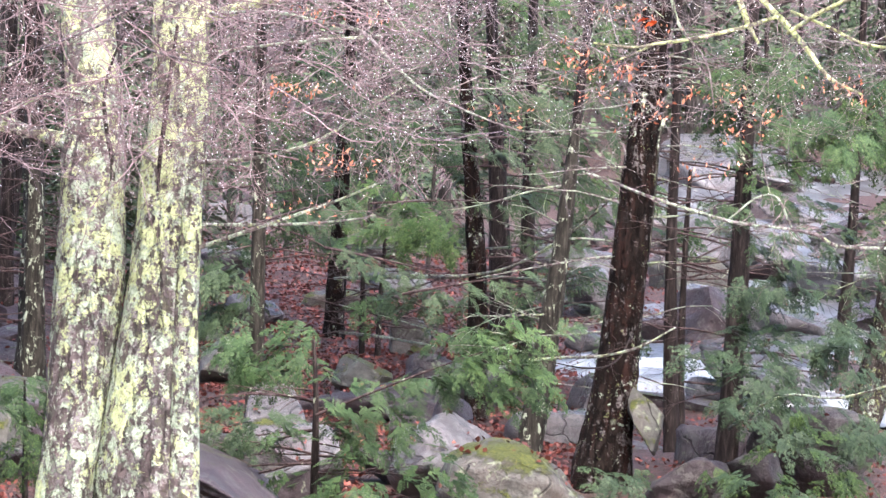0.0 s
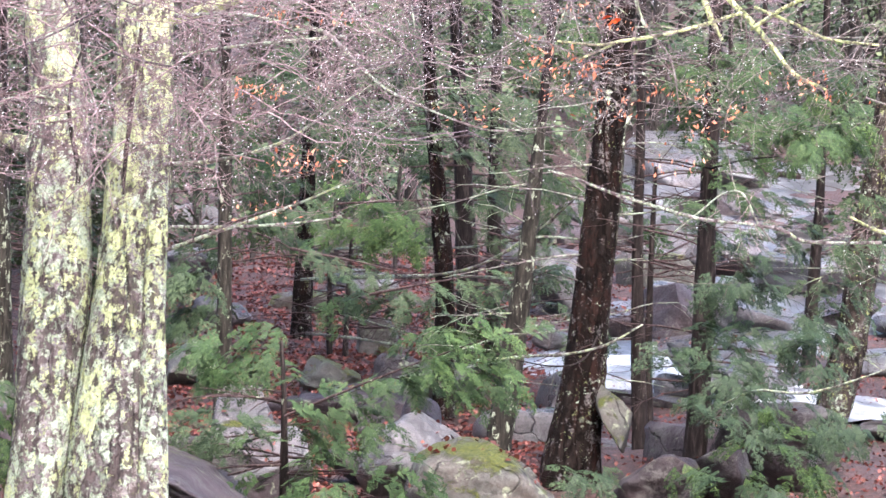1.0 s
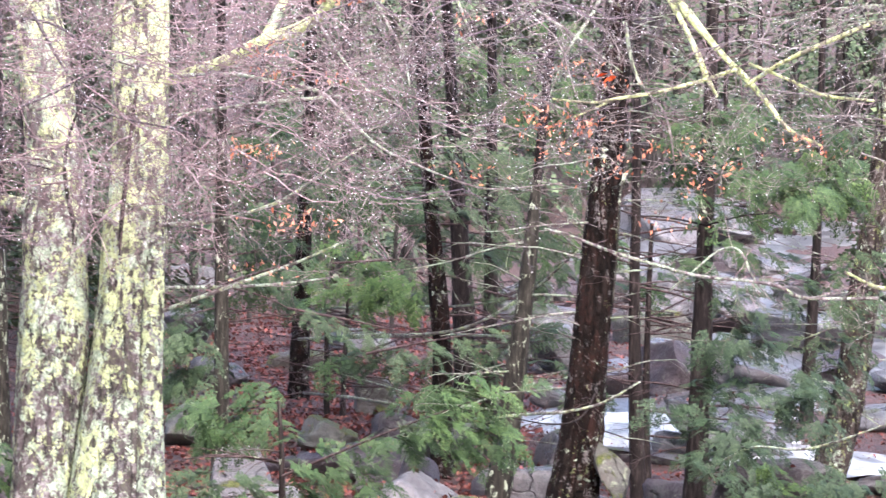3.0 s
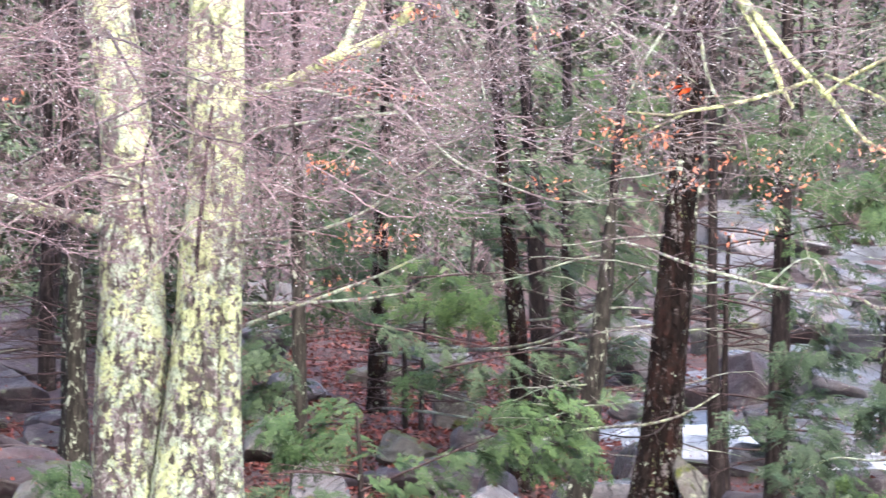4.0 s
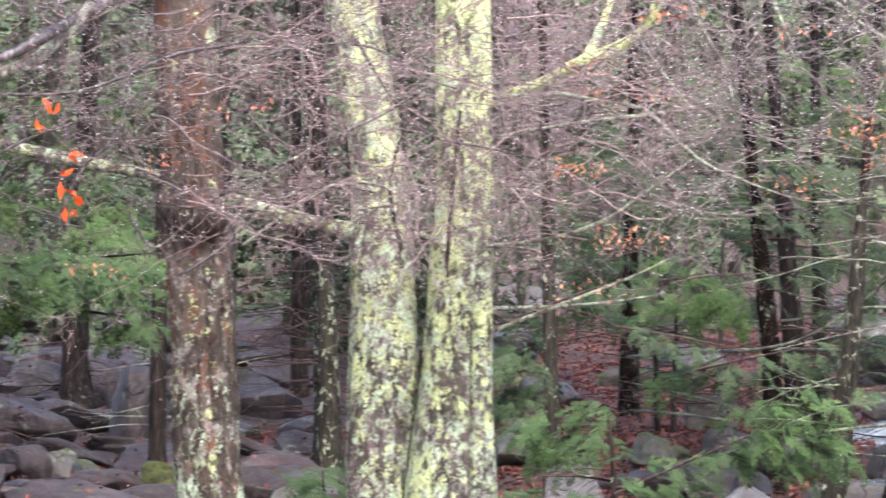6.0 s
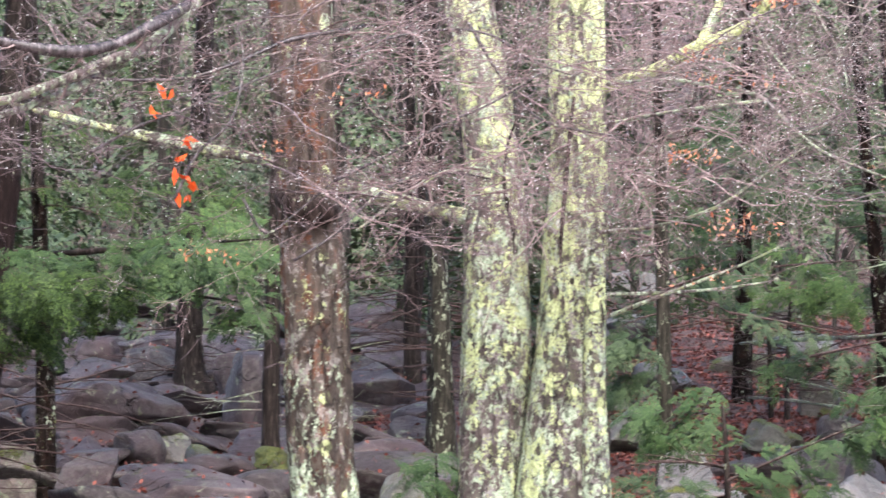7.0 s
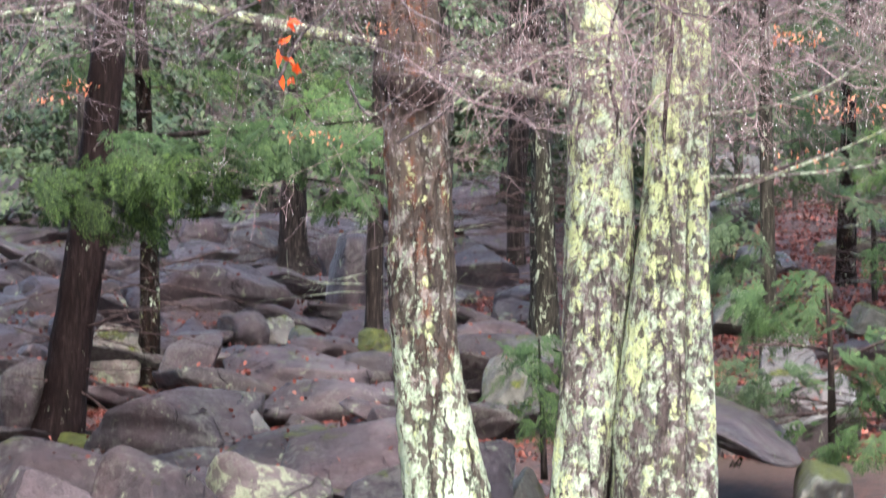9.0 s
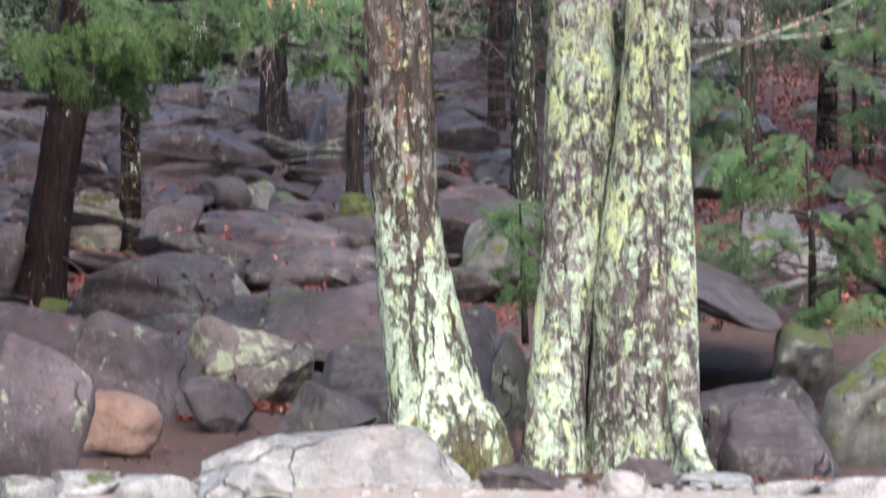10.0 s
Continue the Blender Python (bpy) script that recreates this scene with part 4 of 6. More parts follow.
def foliage(owner, centre, size, material, sprays, scale=1.0, seed=0, heading=0.0, name="foliage"):
    """Tiers of flat hemlock fans within an uneven ellipsoid, with gaps between them."""
    rng = np.random.RandomState(seed + 1500)
    qs = []
    scale *= 0.84
    for i in range(int(sprays * 1.3)):
        if i % 6 == 0:
            q = rng.normal(size=3)
            q *= rng.uniform(0.2, 1.0) ** 0.5 / np.linalg.norm(q) * 0.5
            tier, main = np.array(centre) + q * np.array(size), heading + rng.normal() * 0.9
        yaw = main + rng.normal() * 0.75
        p = tier + np.array((math.cos(yaw), math.sin(yaw), 0)) * rng.uniform(0, 0.3) * scale + np.array((0, 0, rng.normal() * 0.025))
        qs.append(placed(NEAR_SPRAYS[rng.randint(5)], p, yaw, rng.uniform(0.0, 0.6), rng.uniform(-0.4, 0.4), scale * rng.uniform(0.6, 1.2), rng.uniform(0.25, 1.0)))
    return under(name, quads_mesh(name, np.vstack(qs), material), owner, kind="stuff")


def leaf_quads(rng, places, size, spread_by):
    """Small curled leaves, two quads each, folded along the middle rib."""
    out = []
    for p in places:
        m = np.array(Euler(rng.uniform(0, 6.28, 3)).to_matrix())
        l = size * rng.uniform(0.65, 1.3)
        w, c = l * 0.2, l * rng.uniform(0.05, 0.22)
        pts = np.array(((-l / 2, 0, 0), (0, w, c), (l / 2, 0, 0), (0, -w, c)))
        pts = pts @ m.T + np.array(p) + rng.normal(size=3) * spread_by * np.array((1.5, 1.0, 0.45))
        out.append(pts)
    return np.array(out)


# the twin-stemmed tree, crusted with lichen
twin = tree("twin_stemmed_tree", (-0.917, 23.7, -0.002), "twin-stemmed tree crusted with pale and yellow-green lichen")
trunk(twin, [((-1.173, 23.6, -0.006), 0.367), ((-1.15, 23.65, 0.429), 0.316), ((-1.114, 23.7, 0.873), 0.310), ((-1.083, 23.7, 1.254), 0.310), ((-1.051, 23.75, 1.7), 0.348), ((-1.031, 23.8, 2.083), 0.380), ((-1.027, 23.85, 2.627), 0.354), ((-1.053, 23.95, 3.088), 0.310), ((-1.109, 24, 3.609), 0.291), ((-1.19, 24, 4.095), 0.278), ((-1.303, 24, 4.843), 0.253), ((-1.465, 24, 6.149), 0.190)], BARK_TWIN_A, 48, 26, lump=0.06)
trunk(twin, [((-0.664, 23.75, -0.013), 0.680), ((-0.664, 23.75, 0.363), 0.614), ((-0.664, 23.75, 0.745), 0.576), ((-0.662, 23.75, 1.222), 0.525), ((-0.637, 23.75, 1.7), 0.449), ((-0.609, 23.75, 2.113), 0.386), ((-0.584, 23.75, 2.653), 0.354), ((-0.558, 23.75, 3.074), 0.323), ((-0.564, 23.75, 3.554), 0.323), ((-0.566, 23.75, 4.035), 0.310), ((-0.552, 23.75, 4.806), 0.285), ((-0.453, 23.75, 6.097), 0.221)], BARK_TWIN_B, 56, 26, lump=0.05, label="yellow-lichened stem of the twin tree")
trunk(twin, [((-0.452, 23.51, 0.004), 0.228), ((-0.443, 23.51, 0.376), 0.184), ((-0.447, 23.53, 0.879), 0.171), ((-0.461, 23.55, 1.383), 0.158), ((-0.471, 23.57, 1.856), 0.139), ((-0.466, 23.59, 2.33), 0.120), ((-0.457, 23.61, 2.646), 0.082), ((-0.477, 23.8, 2.846), 0.032)], BARK_TWIN_A, 28, 22, lump=0.08, name="buttress", label="narrow rib of bark along the stem")
limb(twin, [((-0.502, 23.6, 0.624), 0.06), ((-0.451, 23.4, 0.35), 0.13), ((-0.395, 23.25, 0.187), 0.15), ((-0.321, 23.1, 0.057), 0.12), ((-0.226, 22.9, -0.027), 0.08)], BARK_TWIN_A, "root", 12, 8, label="pale root spreading from the foot")
limb(twin, [((-0.461, 23.75, 3.565), 0.097), ((-0.316, 23.6, 3.608), 0.071), ((-0.125, 23.4, 3.655), 0.071), ((0.094, 23.3, 3.76), 0.084), ((0.343, 23.2, 3.859), 0.064), ((0.472, 23.1, 3.969), 0.055), ((0.586, 23, 4.27), 0.045)], BARK_LIMB, label="limb coated in yellow-green lichen")
limb(twin, [((0.119, 23.3, 3.773), 0.058), ((0.194, 23.3, 3.925), 0.051), ((0.265, 23.3, 4.114), 0.042), ((0.342, 23.3, 4.398), 0.032)], BARK_LIMB)
limb(twin, [((-0.392, 23.4, 3.578), 0.031), ((-0.061, 23, 3.567), 0.028), ((0.216, 22.8, 3.506), 0.026), ((0.427, 22.6, 3.444), 0.026), ((0.553, 22.5, 3.325), 0.022), ((0.725, 22.4, 3.158), 0.020), ((0.902, 22.3, 3.059), 0.017), ((1.167, 22.2, 2.952), 0.015), ((1.347, 22.1, 2.911), 0.013), ((1.69, 22, 2.943), 0.009)], BARK_PALE)
limb(twin, [((-0.376, 23.5, 3.365), 0.029), ((-0.029, 23.2, 3.406), 0.026), ((0.342, 23, 3.436), 0.023), ((0.682, 23, 3.478), 0.013)], BARK_PALE)
limb(twin, [((-0.44, 23.6, 2.761), 0.035), ((-0.124, 23.4, 2.785), 0.029), ((0.216, 23.2, 2.881), 0.023), ((0.457, 23.1, 3.04), 0.016), ((0.696, 23, 3.198), 0.010)], BARK_MINT)
limb(twin, [((-0.453, 23.6, 2.266), 0.029), ((-0.171, 23.4, 2.368), 0.026), ((0.107, 23.3, 2.469), 0.026), ((0.352, 23.2, 2.562), 0.019), ((0.592, 23, 2.668), 0.013)], BARK_MINT)
limb(twin, [((-0.444, 23.7, 2.416), 0.026), ((-0.048, 23.9, 2.434), 0.026), ((0.273, 24.1, 2.466), 0.019), ((0.533, 24.2, 2.509), 0.010)], BARK_PALE)
limb(twin, [((-1.111, 23.8, 2.839), 0.109), ((-1.314, 24, 2.893), 0.097), ((-1.585, 24.2, 2.971), 0.087), ((-1.927, 24.4, 3.074), 0.080), ((-2.332, 24.5, 3.216), 0.077), ((-2.742, 24.6, 3.303), 0.071), ((-3.122, 24.7, 3.388), 0.061), ((-3.526, 24.7, 3.482), 0.045), ((-3.964, 24.7, 3.597), 0.032), ((-4.505, 24.7, 3.738), 0.023)], BARK_TWIN_A, label="long limb coated in pale lichen")
limb(twin, [((-0.923, 23.5, 2.516), 0.034), ((-0.905, 23.45, 2.71), 0.032), ((-0.944, 23.4, 2.896), 0.029), ((-0.963, 23.35, 3.082), 0.027), ((-0.927, 23.3, 3.283), 0.023), ((-0.822, 23.2, 3.51), 0.014)], BARK_GREY, "sprout")
limb(twin, [((-0.933, 23.3, 3.063), 0.026), ((-1.125, 23, 3.085), 0.026), ((-1.321, 22.9, 3.039), 0.026), ((-1.545, 22.8, 2.88), 0.023), ((-1.736, 22.7, 2.732), 0.013)], BARK_PALE)
limb(twin, [((-0.67, 23.5, 2.752), 0.035), ((-0.818, 23.5, 2.832), 0.035), ((-0.891, 23.5, 2.782), 0.026), ((-0.992, 23.5, 2.807), 0.016)], BARK_PALE)

# A dark tube added over the stem to stand for the dark seam in it.
limb(twin, [((-0.579, 23.52, 3.516), 0.021), ((-0.606, 23.5, 3.261), 0.032), ((-0.624, 23.5, 3.04), 0.035), ((-0.647, 23.48, 2.786), 0.032), ((-0.654, 23.5, 2.582), 0.014)], BARK_BURL, "vine", 8, label="dark dead vine clinging to the stem")

# the brown flaky trunk with a flared foot
brown = tree("brown_barked_tree", (-1.787, 23.4, 0.155), "brown flaky-barked tree with pale lichen and a flared foot")
trunk(brown, [((-1.741, 23.3, 0.13), 0.706), ((-1.804, 23.3, 0.381), 0.540), ((-1.858, 23.3, 0.695), 0.464), ((-1.911, 23.3, 1.008), 0.408), ((-1.962, 23.3, 1.384), 0.370), ((-1.993, 23.3, 1.823), 0.358), ((-2.012, 23.3, 2.23), 0.358), ((-2.025, 23.3, 2.637), 0.351), ((-2.043, 23.3, 2.742), 0.333), ((-2.067, 23.3, 3.12), 0.339), ((-2.084, 23.3, 3.53), 0.339), ((-2.101, 23.3, 4.003), 0.339), ((-2.116, 23.3, 4.794), 0.314), ((-2.143, 23.3, 5.905), 0.251)], BARK_BROWN, 48, 22)
limb(brown, [((-2.2, 23.2, 2.94), 0.07), ((-2.11, 23.09, 2.90), 0.15), ((-2.02, 23.06, 2.86), 0.17), ((-1.94, 23.1, 2.85), 0.13), ((-1.88, 23.2, 2.87), 0.05)], BARK_BURL, "burl", 14, 8, label="dark broken branch collar")
limb(brown, [((-2.078, 23.2, 4.37), 0.105), ((-2.585, 22.4, 3.948), 0.074), ((-2.734, 22, 3.794), 0.065), ((-2.932, 21.8, 3.665), 0.062), ((-3.141, 21.6, 3.607), 0.062), ((-3.493, 21.4, 3.651), 0.052), ((-3.751, 21.2, 3.737), 0.043), ((-4.061, 21, 3.85), 0.031)], BARK_WET)
limb(brown, [((-2.524, 22.4, 4.008), 0.074), ((-2.635, 22.3, 3.862), 0.071), ((-2.792, 22.1, 3.685), 0.062), ((-2.99, 22, 3.591), 0.059), ((-3.23, 21.9, 3.481), 0.052), ((-3.499, 21.8, 3.375), 0.046), ((-3.839, 21.7, 3.329), 0.037), ((-4.197, 21.7, 3.318), 0.028)], BARK_PALE)
limb(brown, [((-2.913, 22.1, 3.605), 0.046), ((-3.14, 22, 3.465), 0.049), ((-3.425, 21.9, 3.34), 0.043), ((-3.738, 21.8, 3.253), 0.037), ((-4.096, 21.8, 3.206), 0.025)], BARK_PALE)
limb(brown, [((-1.681, 22.9, 3.864), 0.025), ((-1.873, 22.6, 3.797), 0.028), ((-2.099, 22.4, 3.729), 0.031), ((-2.352, 22.2, 3.593), 0.028), ((-2.612, 22.1, 3.509), 0.025), ((-2.99, 22, 3.499), 0.022), ((-3.38, 22, 3.557), 0.015)], BARK_WET)

# the wet dark hemlock by the stream, and the thin trunks round it
def shade_crown(owner, top, below, radius, seed):
    """The top of a hemlock, added out of view for its shade: the stem runs on up, with tiers of drooping sprays."""
    rng = np.random.RandomState(seed + 300)
    x, y, z = top
    h = rng.uniform(6, 9)
    zc = max(z, 2.2 + 0.12 * y)
    lean = (x - below[0]) / max(0.3, z - below[2])
    x2 = x + lean * (zc - z)
    under("upper_stem", tubes_mesh("upper_stem", [np.array([(x - lean * 0.05, y, z - 0.05, radius), (x2, y, zc, radius * 0.8), (x2, y, zc + 3 + h, 0.01)])], BARK_HEMLOCK, 8), owner)
    qs = []
    for i in range(24):
        k = rng.uniform(0.04, 1.0)
        yaw = rng.uniform(0, 6.28)
        r = (1.1 - k) * rng.uniform(0.1, 0.5)
        qs.append(placed(COARSE[rng.randint(4)], (x2 + math.cos(yaw) * r, y + math.sin(yaw) * r, zc + 3.4 + h * k), yaw, rng.uniform(0.1, 0.4), rng.uniform(-0.3, 0.3), (4.4 - 2.8 * k) * rng.uniform(0.7, 1.1)))
    under("crown", quads_mesh("crown", np.vstack(qs), NEEDLE), owner, kind="stuff")


def dead_branches(owner, pts, seed):
    """Thin, bare, drooping side branches, as hemlocks keep in the shade."""
    rng = np.random.RandomState(seed + 900)
    rows = smooth_path([(*p, w / 2) for p, w in pts], 8)
    paths, drops = [], []
    for i in range(22):
        q = rows[rng.randint(len(rows) // 5, len(rows))]
        s = rng.choice((-1, 1))
        way = np.array((s, rng.uniform(-0.8, 0.5), rng.uniform(-0.25, 0.3)))
        run = twig_run(rng, q[:3], way / np.linalg.norm(way), rng.uniform(0.35, 1.3), rng.uniform(0.006, 0.012), 0.08, 7, -0.02)
        paths.append(run)
        spread(rng, run, rng.randint(3, 8), 0.3, paths, drops, 1, 0.8, 0.5, 0.3)
    under("dead_branch", tubes_mesh("dead_branch", paths, TWIG_DARK if seed % 5 else BARK_PALE, 4), owner, "thin bare dead branches", "stuff")


STEM = []


def hemlock_stem(pts, material, label, name="hemlock_tree", group="hemlock trunks", sides=18):
    ob = tree(name, pts[0][0], label, "tree", group)
    trunk(ob, pts, material, sides, 10, 0.15, 0.08)
    if pts[-1][1] > 0.055:
        shade_crown(ob, pts[-1][0], pts[-2][0], pts[-1][1] / 2, len(STEM))
    dead_branches(ob, pts, len(STEM))
    STEM.append(ob)
    return ob


hemlock_stem([((2.666, 33.5, 0.8), 0.485), ((2.729, 33.5, 1.332), 0.377), ((2.789, 33.5, 1.965), 0.323), ((2.841, 33.5, 2.552), 0.305), ((2.891, 33.5, 3.186), 0.278), ((2.942, 33.5, 3.82), 0.260), ((2.985, 33.5, 4.41), 0.243), ((3.035, 33.5, 5.59), 0.216)], BARK_FLECKED, "tall dark wet hemlock trunk with red-brown bark")
hemlock_stem([((0.688, 45.9, 2.036), 0.246), ((0.697, 45.9, 2.48), 0.209), ((0.713, 45.9, 3.22), 0.178), ((0.725, 45.9, 3.898), 0.160), ((0.737, 45.9, 4.578), 0.135), ((0.761, 45.9, 5.444), 0.123), ((0.768, 45.9, 6.62), 0.098)], BARK_FLECKED, "slender lichen-flecked trunk among red leaves")
hemlock_stem([((1.931, 39.1, 1.359), 0.231), ((1.922, 39.1, 2.188), 0.189), ((1.861, 39.1, 3.026), 0.162), ((1.797, 39.1, 3.655), 0.142), ((1.747, 39.1, 4.18), 0.126), ((1.671, 39.1, 5.125), 0.105)], BARK_FLECKED, "dark wet trunk among red leaves")
hemlock_stem([((2.207, 40.6, 1.509), 0.218), ((2.202, 40.6, 2.109), 0.201), ((2.199, 40.6, 2.654), 0.207), ((2.156, 40.6, 3.253), 0.185), ((2.111, 40.6, 3.907), 0.152), ((2.045, 40.6, 4.835), 0.120)], BARK_HEMLOCK, "dark wet trunk standing close to another")
hemlock_stem([((2.603, 42.95, 1.744), 0.161), ((2.594, 42.95, 2.494), 0.150), ((2.587, 42.95, 3.187), 0.150), ((2.586, 42.95, 3.88), 0.127), ((2.573, 42.95, 4.922), 0.104)], BARK_HEMLOCK, "thin dark trunk behind hemlock boughs")
hemlock_stem([((2.209, 35.4, 0.985), 0.237), ((2.281, 35.4, 1.534), 0.209), ((2.351, 35.4, 2.107), 0.180), ((2.409, 35.4, 2.632), 0.152), ((2.454, 35.4, 3.11), 0.123), ((2.512, 35.4, 3.78), 0.085)], BARK_GREY, "leaning grey trunk with a pale edge")
hemlock_stem([((3.53, 36.7, 1.119), 0.148), ((3.502, 36.7, 1.818), 0.123), ((3.478, 36.7, 2.509), 0.108), ((3.473, 36.7, 3.102), 0.098), ((3.476, 36.7, 3.745), 0.084), ((3.472, 36.7, 4.587), 0.069)], BARK_HEMLOCK, "straight thin dark trunk by the stream")
hemlock_stem([((3.609, 36.75, 1.121), 0.089), ((3.594, 36.75, 1.723), 0.074), ((3.594, 36.75, 2.316), 0.059), ((3.603, 36.75, 2.91), 0.049), ((3.623, 36.75, 3.505), 0.034)], BARK_HEMLOCK, "thin dark sapling beside a thin trunk")
hemlock_stem([((3.657, 33.65, 0.812), 0.208), ((3.702, 33.65, 1.365), 0.180), ((3.719, 33.65, 1.954), 0.171), ((3.735, 33.65, 2.544), 0.162), ((3.746, 33.65, 3.179), 0.135), ((3.759, 33.65, 3.725), 0.122), ((3.775, 33.65, 4.362), 0.108), ((3.784, 33.65, 5.181), 0.090)], BARK_HEMLOCK, "dark hemlock trunk with green boughs")
hemlock_stem([((6.015, 44.2, 1.868), 0.154), ((6.033, 44.2, 2.404), 0.136), ((6.064, 44.2, 2.942), 0.119), ((6.102, 44.2, 3.599), 0.101), ((6.118, 44.2, 4.555), 0.083)], BARK_HEMLOCK, "thin dark trunk in front of the ledges")
hemlock_stem([((4.865, 35.05, 0.952), 0.310), ((4.987, 35.05, 1.437), 0.291), ((5.109, 35.05, 1.959), 0.282), ((5.184, 35.05, 2.434), 0.273), ((5.249, 35.05, 2.957), 0.235), ((5.332, 35.05, 3.528), 0.207), ((5.414, 35.05, 4.148), 0.197), ((5.509, 35.05, 4.817), 0.226), ((5.564, 35.05, 5.58), 0.207)], BARK_RIGHT, "stout mossy lichened trunk leaning over the stream")
hemlock_stem([((0.954, 43.65, 1.815), 0.064), ((0.946, 43.65, 2.213), 0.059), ((0.939, 43.65, 2.564), 0.047), ((0.912, 43.65, 2.973), 0.035)], BARK_HEMLOCK, "thin young stem among red leaves")
hemlock_stem([((1.115, 43.5, 1.797), 0.070), ((1.123, 43.5, 2.217), 0.058), ((1.136, 43.5, 2.685), 0.047), ((1.16, 43.5, 3.153), 0.035)], BARK_HEMLOCK, "thin young stem among red leaves")
hemlock_stem([((-2.932, 46.65, 2.112), 0.213), ((-2.946, 46.65, 2.798), 0.188), ((-2.95, 46.65, 3.547), 0.163), ((-2.952, 46.65, 4.235), 0.138), ((-2.965, 46.65, 5.235), 0.113)], BARK_HEMLOCK, "dark trunk behind the twin tree")
hemlock_stem([((-2.28, 40.65, 1.513), 0.251), ((-2.278, 40.65, 2.165), 0.218), ((-2.29, 40.65, 2.763), 0.185), ((-2.328, 40.65, 3.469), 0.153), ((-2.383, 40.65, 4.339), 0.120)], BARK_GREY, "greyish trunk behind the twin tree")
hemlock_stem([((9.59, 83.1, 5.759), 0.134), ((9.61, 83.1, 6.523), 0.123), ((9.621, 83.1, 7.533), 0.100), ((9.621, 83.1, 8.881), 0.089)], BARK_HEMLOCK, "distant dark trunk above the great slab")
hemlock_stem([((10.053, 81, 5.549), 0.174), ((10.053, 81, 6.206), 0.152), ((10.054, 81, 7.19), 0.130), ((10.043, 81, 8.504), 0.109)], BARK_HEMLOCK, "distant dark trunk above the great slab")
hemlock_stem([((-5.505, 31.75, 0.623), 0.443), ((-5.444, 31.75, 1.002), 0.341), ((-5.374, 31.75, 1.475), 0.323), ((-5.304, 31.75, 1.948), 0.311), ((-5.242, 31.75, 2.42), 0.298), ((-5.181, 31.75, 2.935), 0.281), ((-5.111, 31.75, 3.664), 0.255)], BARK_RED, "stout red-brown trunk leaning among boulders")
hemlock_stem([((-5.475, 36.2, 1.066), 0.223), ((-5.464, 36.2, 1.556), 0.184), ((-5.464, 36.2, 1.996), 0.165), ((-5.478, 36.2, 2.485), 0.155), ((-5.503, 36.2, 3.121), 0.136), ((-5.532, 36.2, 3.805), 0.116)], BARK_FLECKED, "thin lichen-flecked trunk among boulders")
hemlock_stem([((-5.353, 46.2, 2.068), 0.619), ((-5.378, 46.2, 2.292), 0.384), ((-5.384, 46.2, 2.603), 0.310), ((-5.371, 46.2, 2.976), 0.285), ((-5.34, 46.2, 3.661), 0.260), ((-5.302, 46.2, 4.407), 0.235)], BARK_HEMLOCK, "trunk with a mossy flared foot high on the slope")
hemlock_stem([((-3.75, 38.7, 1.319), 0.228), ((-3.75, 38.7, 1.71), 0.166), ((-3.745, 38.7, 2.179), 0.156), ((-3.734, 38.7, 2.7), 0.145), ((-3.719, 38.7, 3.324), 0.135), ((-3.698, 38.7, 4.104), 0.114)], BARK_HEMLOCK, "dark trunk with a mossy foot")
hemlock_stem([((-3.122, 49.2, 2.368), 0.171), ((-3.102, 49.2, 2.797), 0.165), ((-3.056, 49.2, 3.391), 0.165), ((-3.01, 49.2, 4.05), 0.145), ((-2.964, 49.2, 4.842), 0.119)], BARK_HEMLOCK, "dark trunk deep in the woods")
hemlock_stem([((-2.317, 41.05, 1.552), 0.297), ((-2.329, 41.05, 2.103), 0.242), ((-2.334, 41.05, 2.598), 0.220), ((-2.34, 41.05, 3.094), 0.209), ((-2.363, 41.05, 3.864), 0.187)], BARK_GREY, "mossy lichened trunk with broken stubs")
hemlock_stem([((-0.118, 37.35, 1.182), 0.170), ((-0.118, 37.35, 1.657), 0.140), ((-0.124, 37.35, 2.156), 0.135), ((-0.13, 37.35, 2.655), 0.130), ((-0.14, 37.35, 3.253), 0.120), ((-0.162, 37.35, 4.25), 0.090)], BARK_GREY, "thin hemlock trunk beside the twin tree")
hemlock_stem([((0.363, 29.4, 0.388), 0.080), ((0.355, 29.4, 0.702), 0.072), ((0.347, 29.4, 0.977), 0.062), ((0.342, 29.4, 1.213), 0.050), ((0.33, 29.4, 1.527), 0.035), ((0.306, 29.4, 1.841), 0.020)], BARK_HEMLOCK, "young hemlock stem with low green boughs")


# branches of the hemlocks, bare and lichened
limb(STEM[1], [((0.665, 45, 2.625), 0.043), ((1.257, 43, 2.619), 0.045), ((1.749, 41, 2.592), 0.048), ((2.082, 40, 2.582), 0.039), ((2.398, 39, 2.55), 0.030), ((2.695, 38, 2.518), 0.018)], BARK_MINT, "branch")
limb(STEM[3], [((1.543, 38.6, 2.52), 0.037), ((2.027, 38, 2.585), 0.040), ((2.348, 37.5, 2.736), 0.037), ((2.658, 37, 2.958), 0.033), ((2.956, 36.5, 3.247), 0.022)], BARK_MINT, "branch")
limb(STEM[1], [((0.762, 45, 2.948), 0.030), ((1.555, 42, 2.907), 0.028), ((2.073, 40, 2.85), 0.031), ((2.491, 39, 2.899), 0.027), ((2.83, 38, 3.05), 0.014)], BARK_MINT, "branch")
limb(STEM[1], [((0.734, 45, 2.054), 0.043), ((1.137, 42, 1.989), 0.040), ((1.53, 39, 1.895), 0.030)], BARK_MINT, "branch")
limb(STEM[1], [((0.724, 45, 2.343), 0.026), ((1.156, 43, 2.212), 0.025), ((1.672, 40, 2.019), 0.019)], BARK_MINT, "branch")
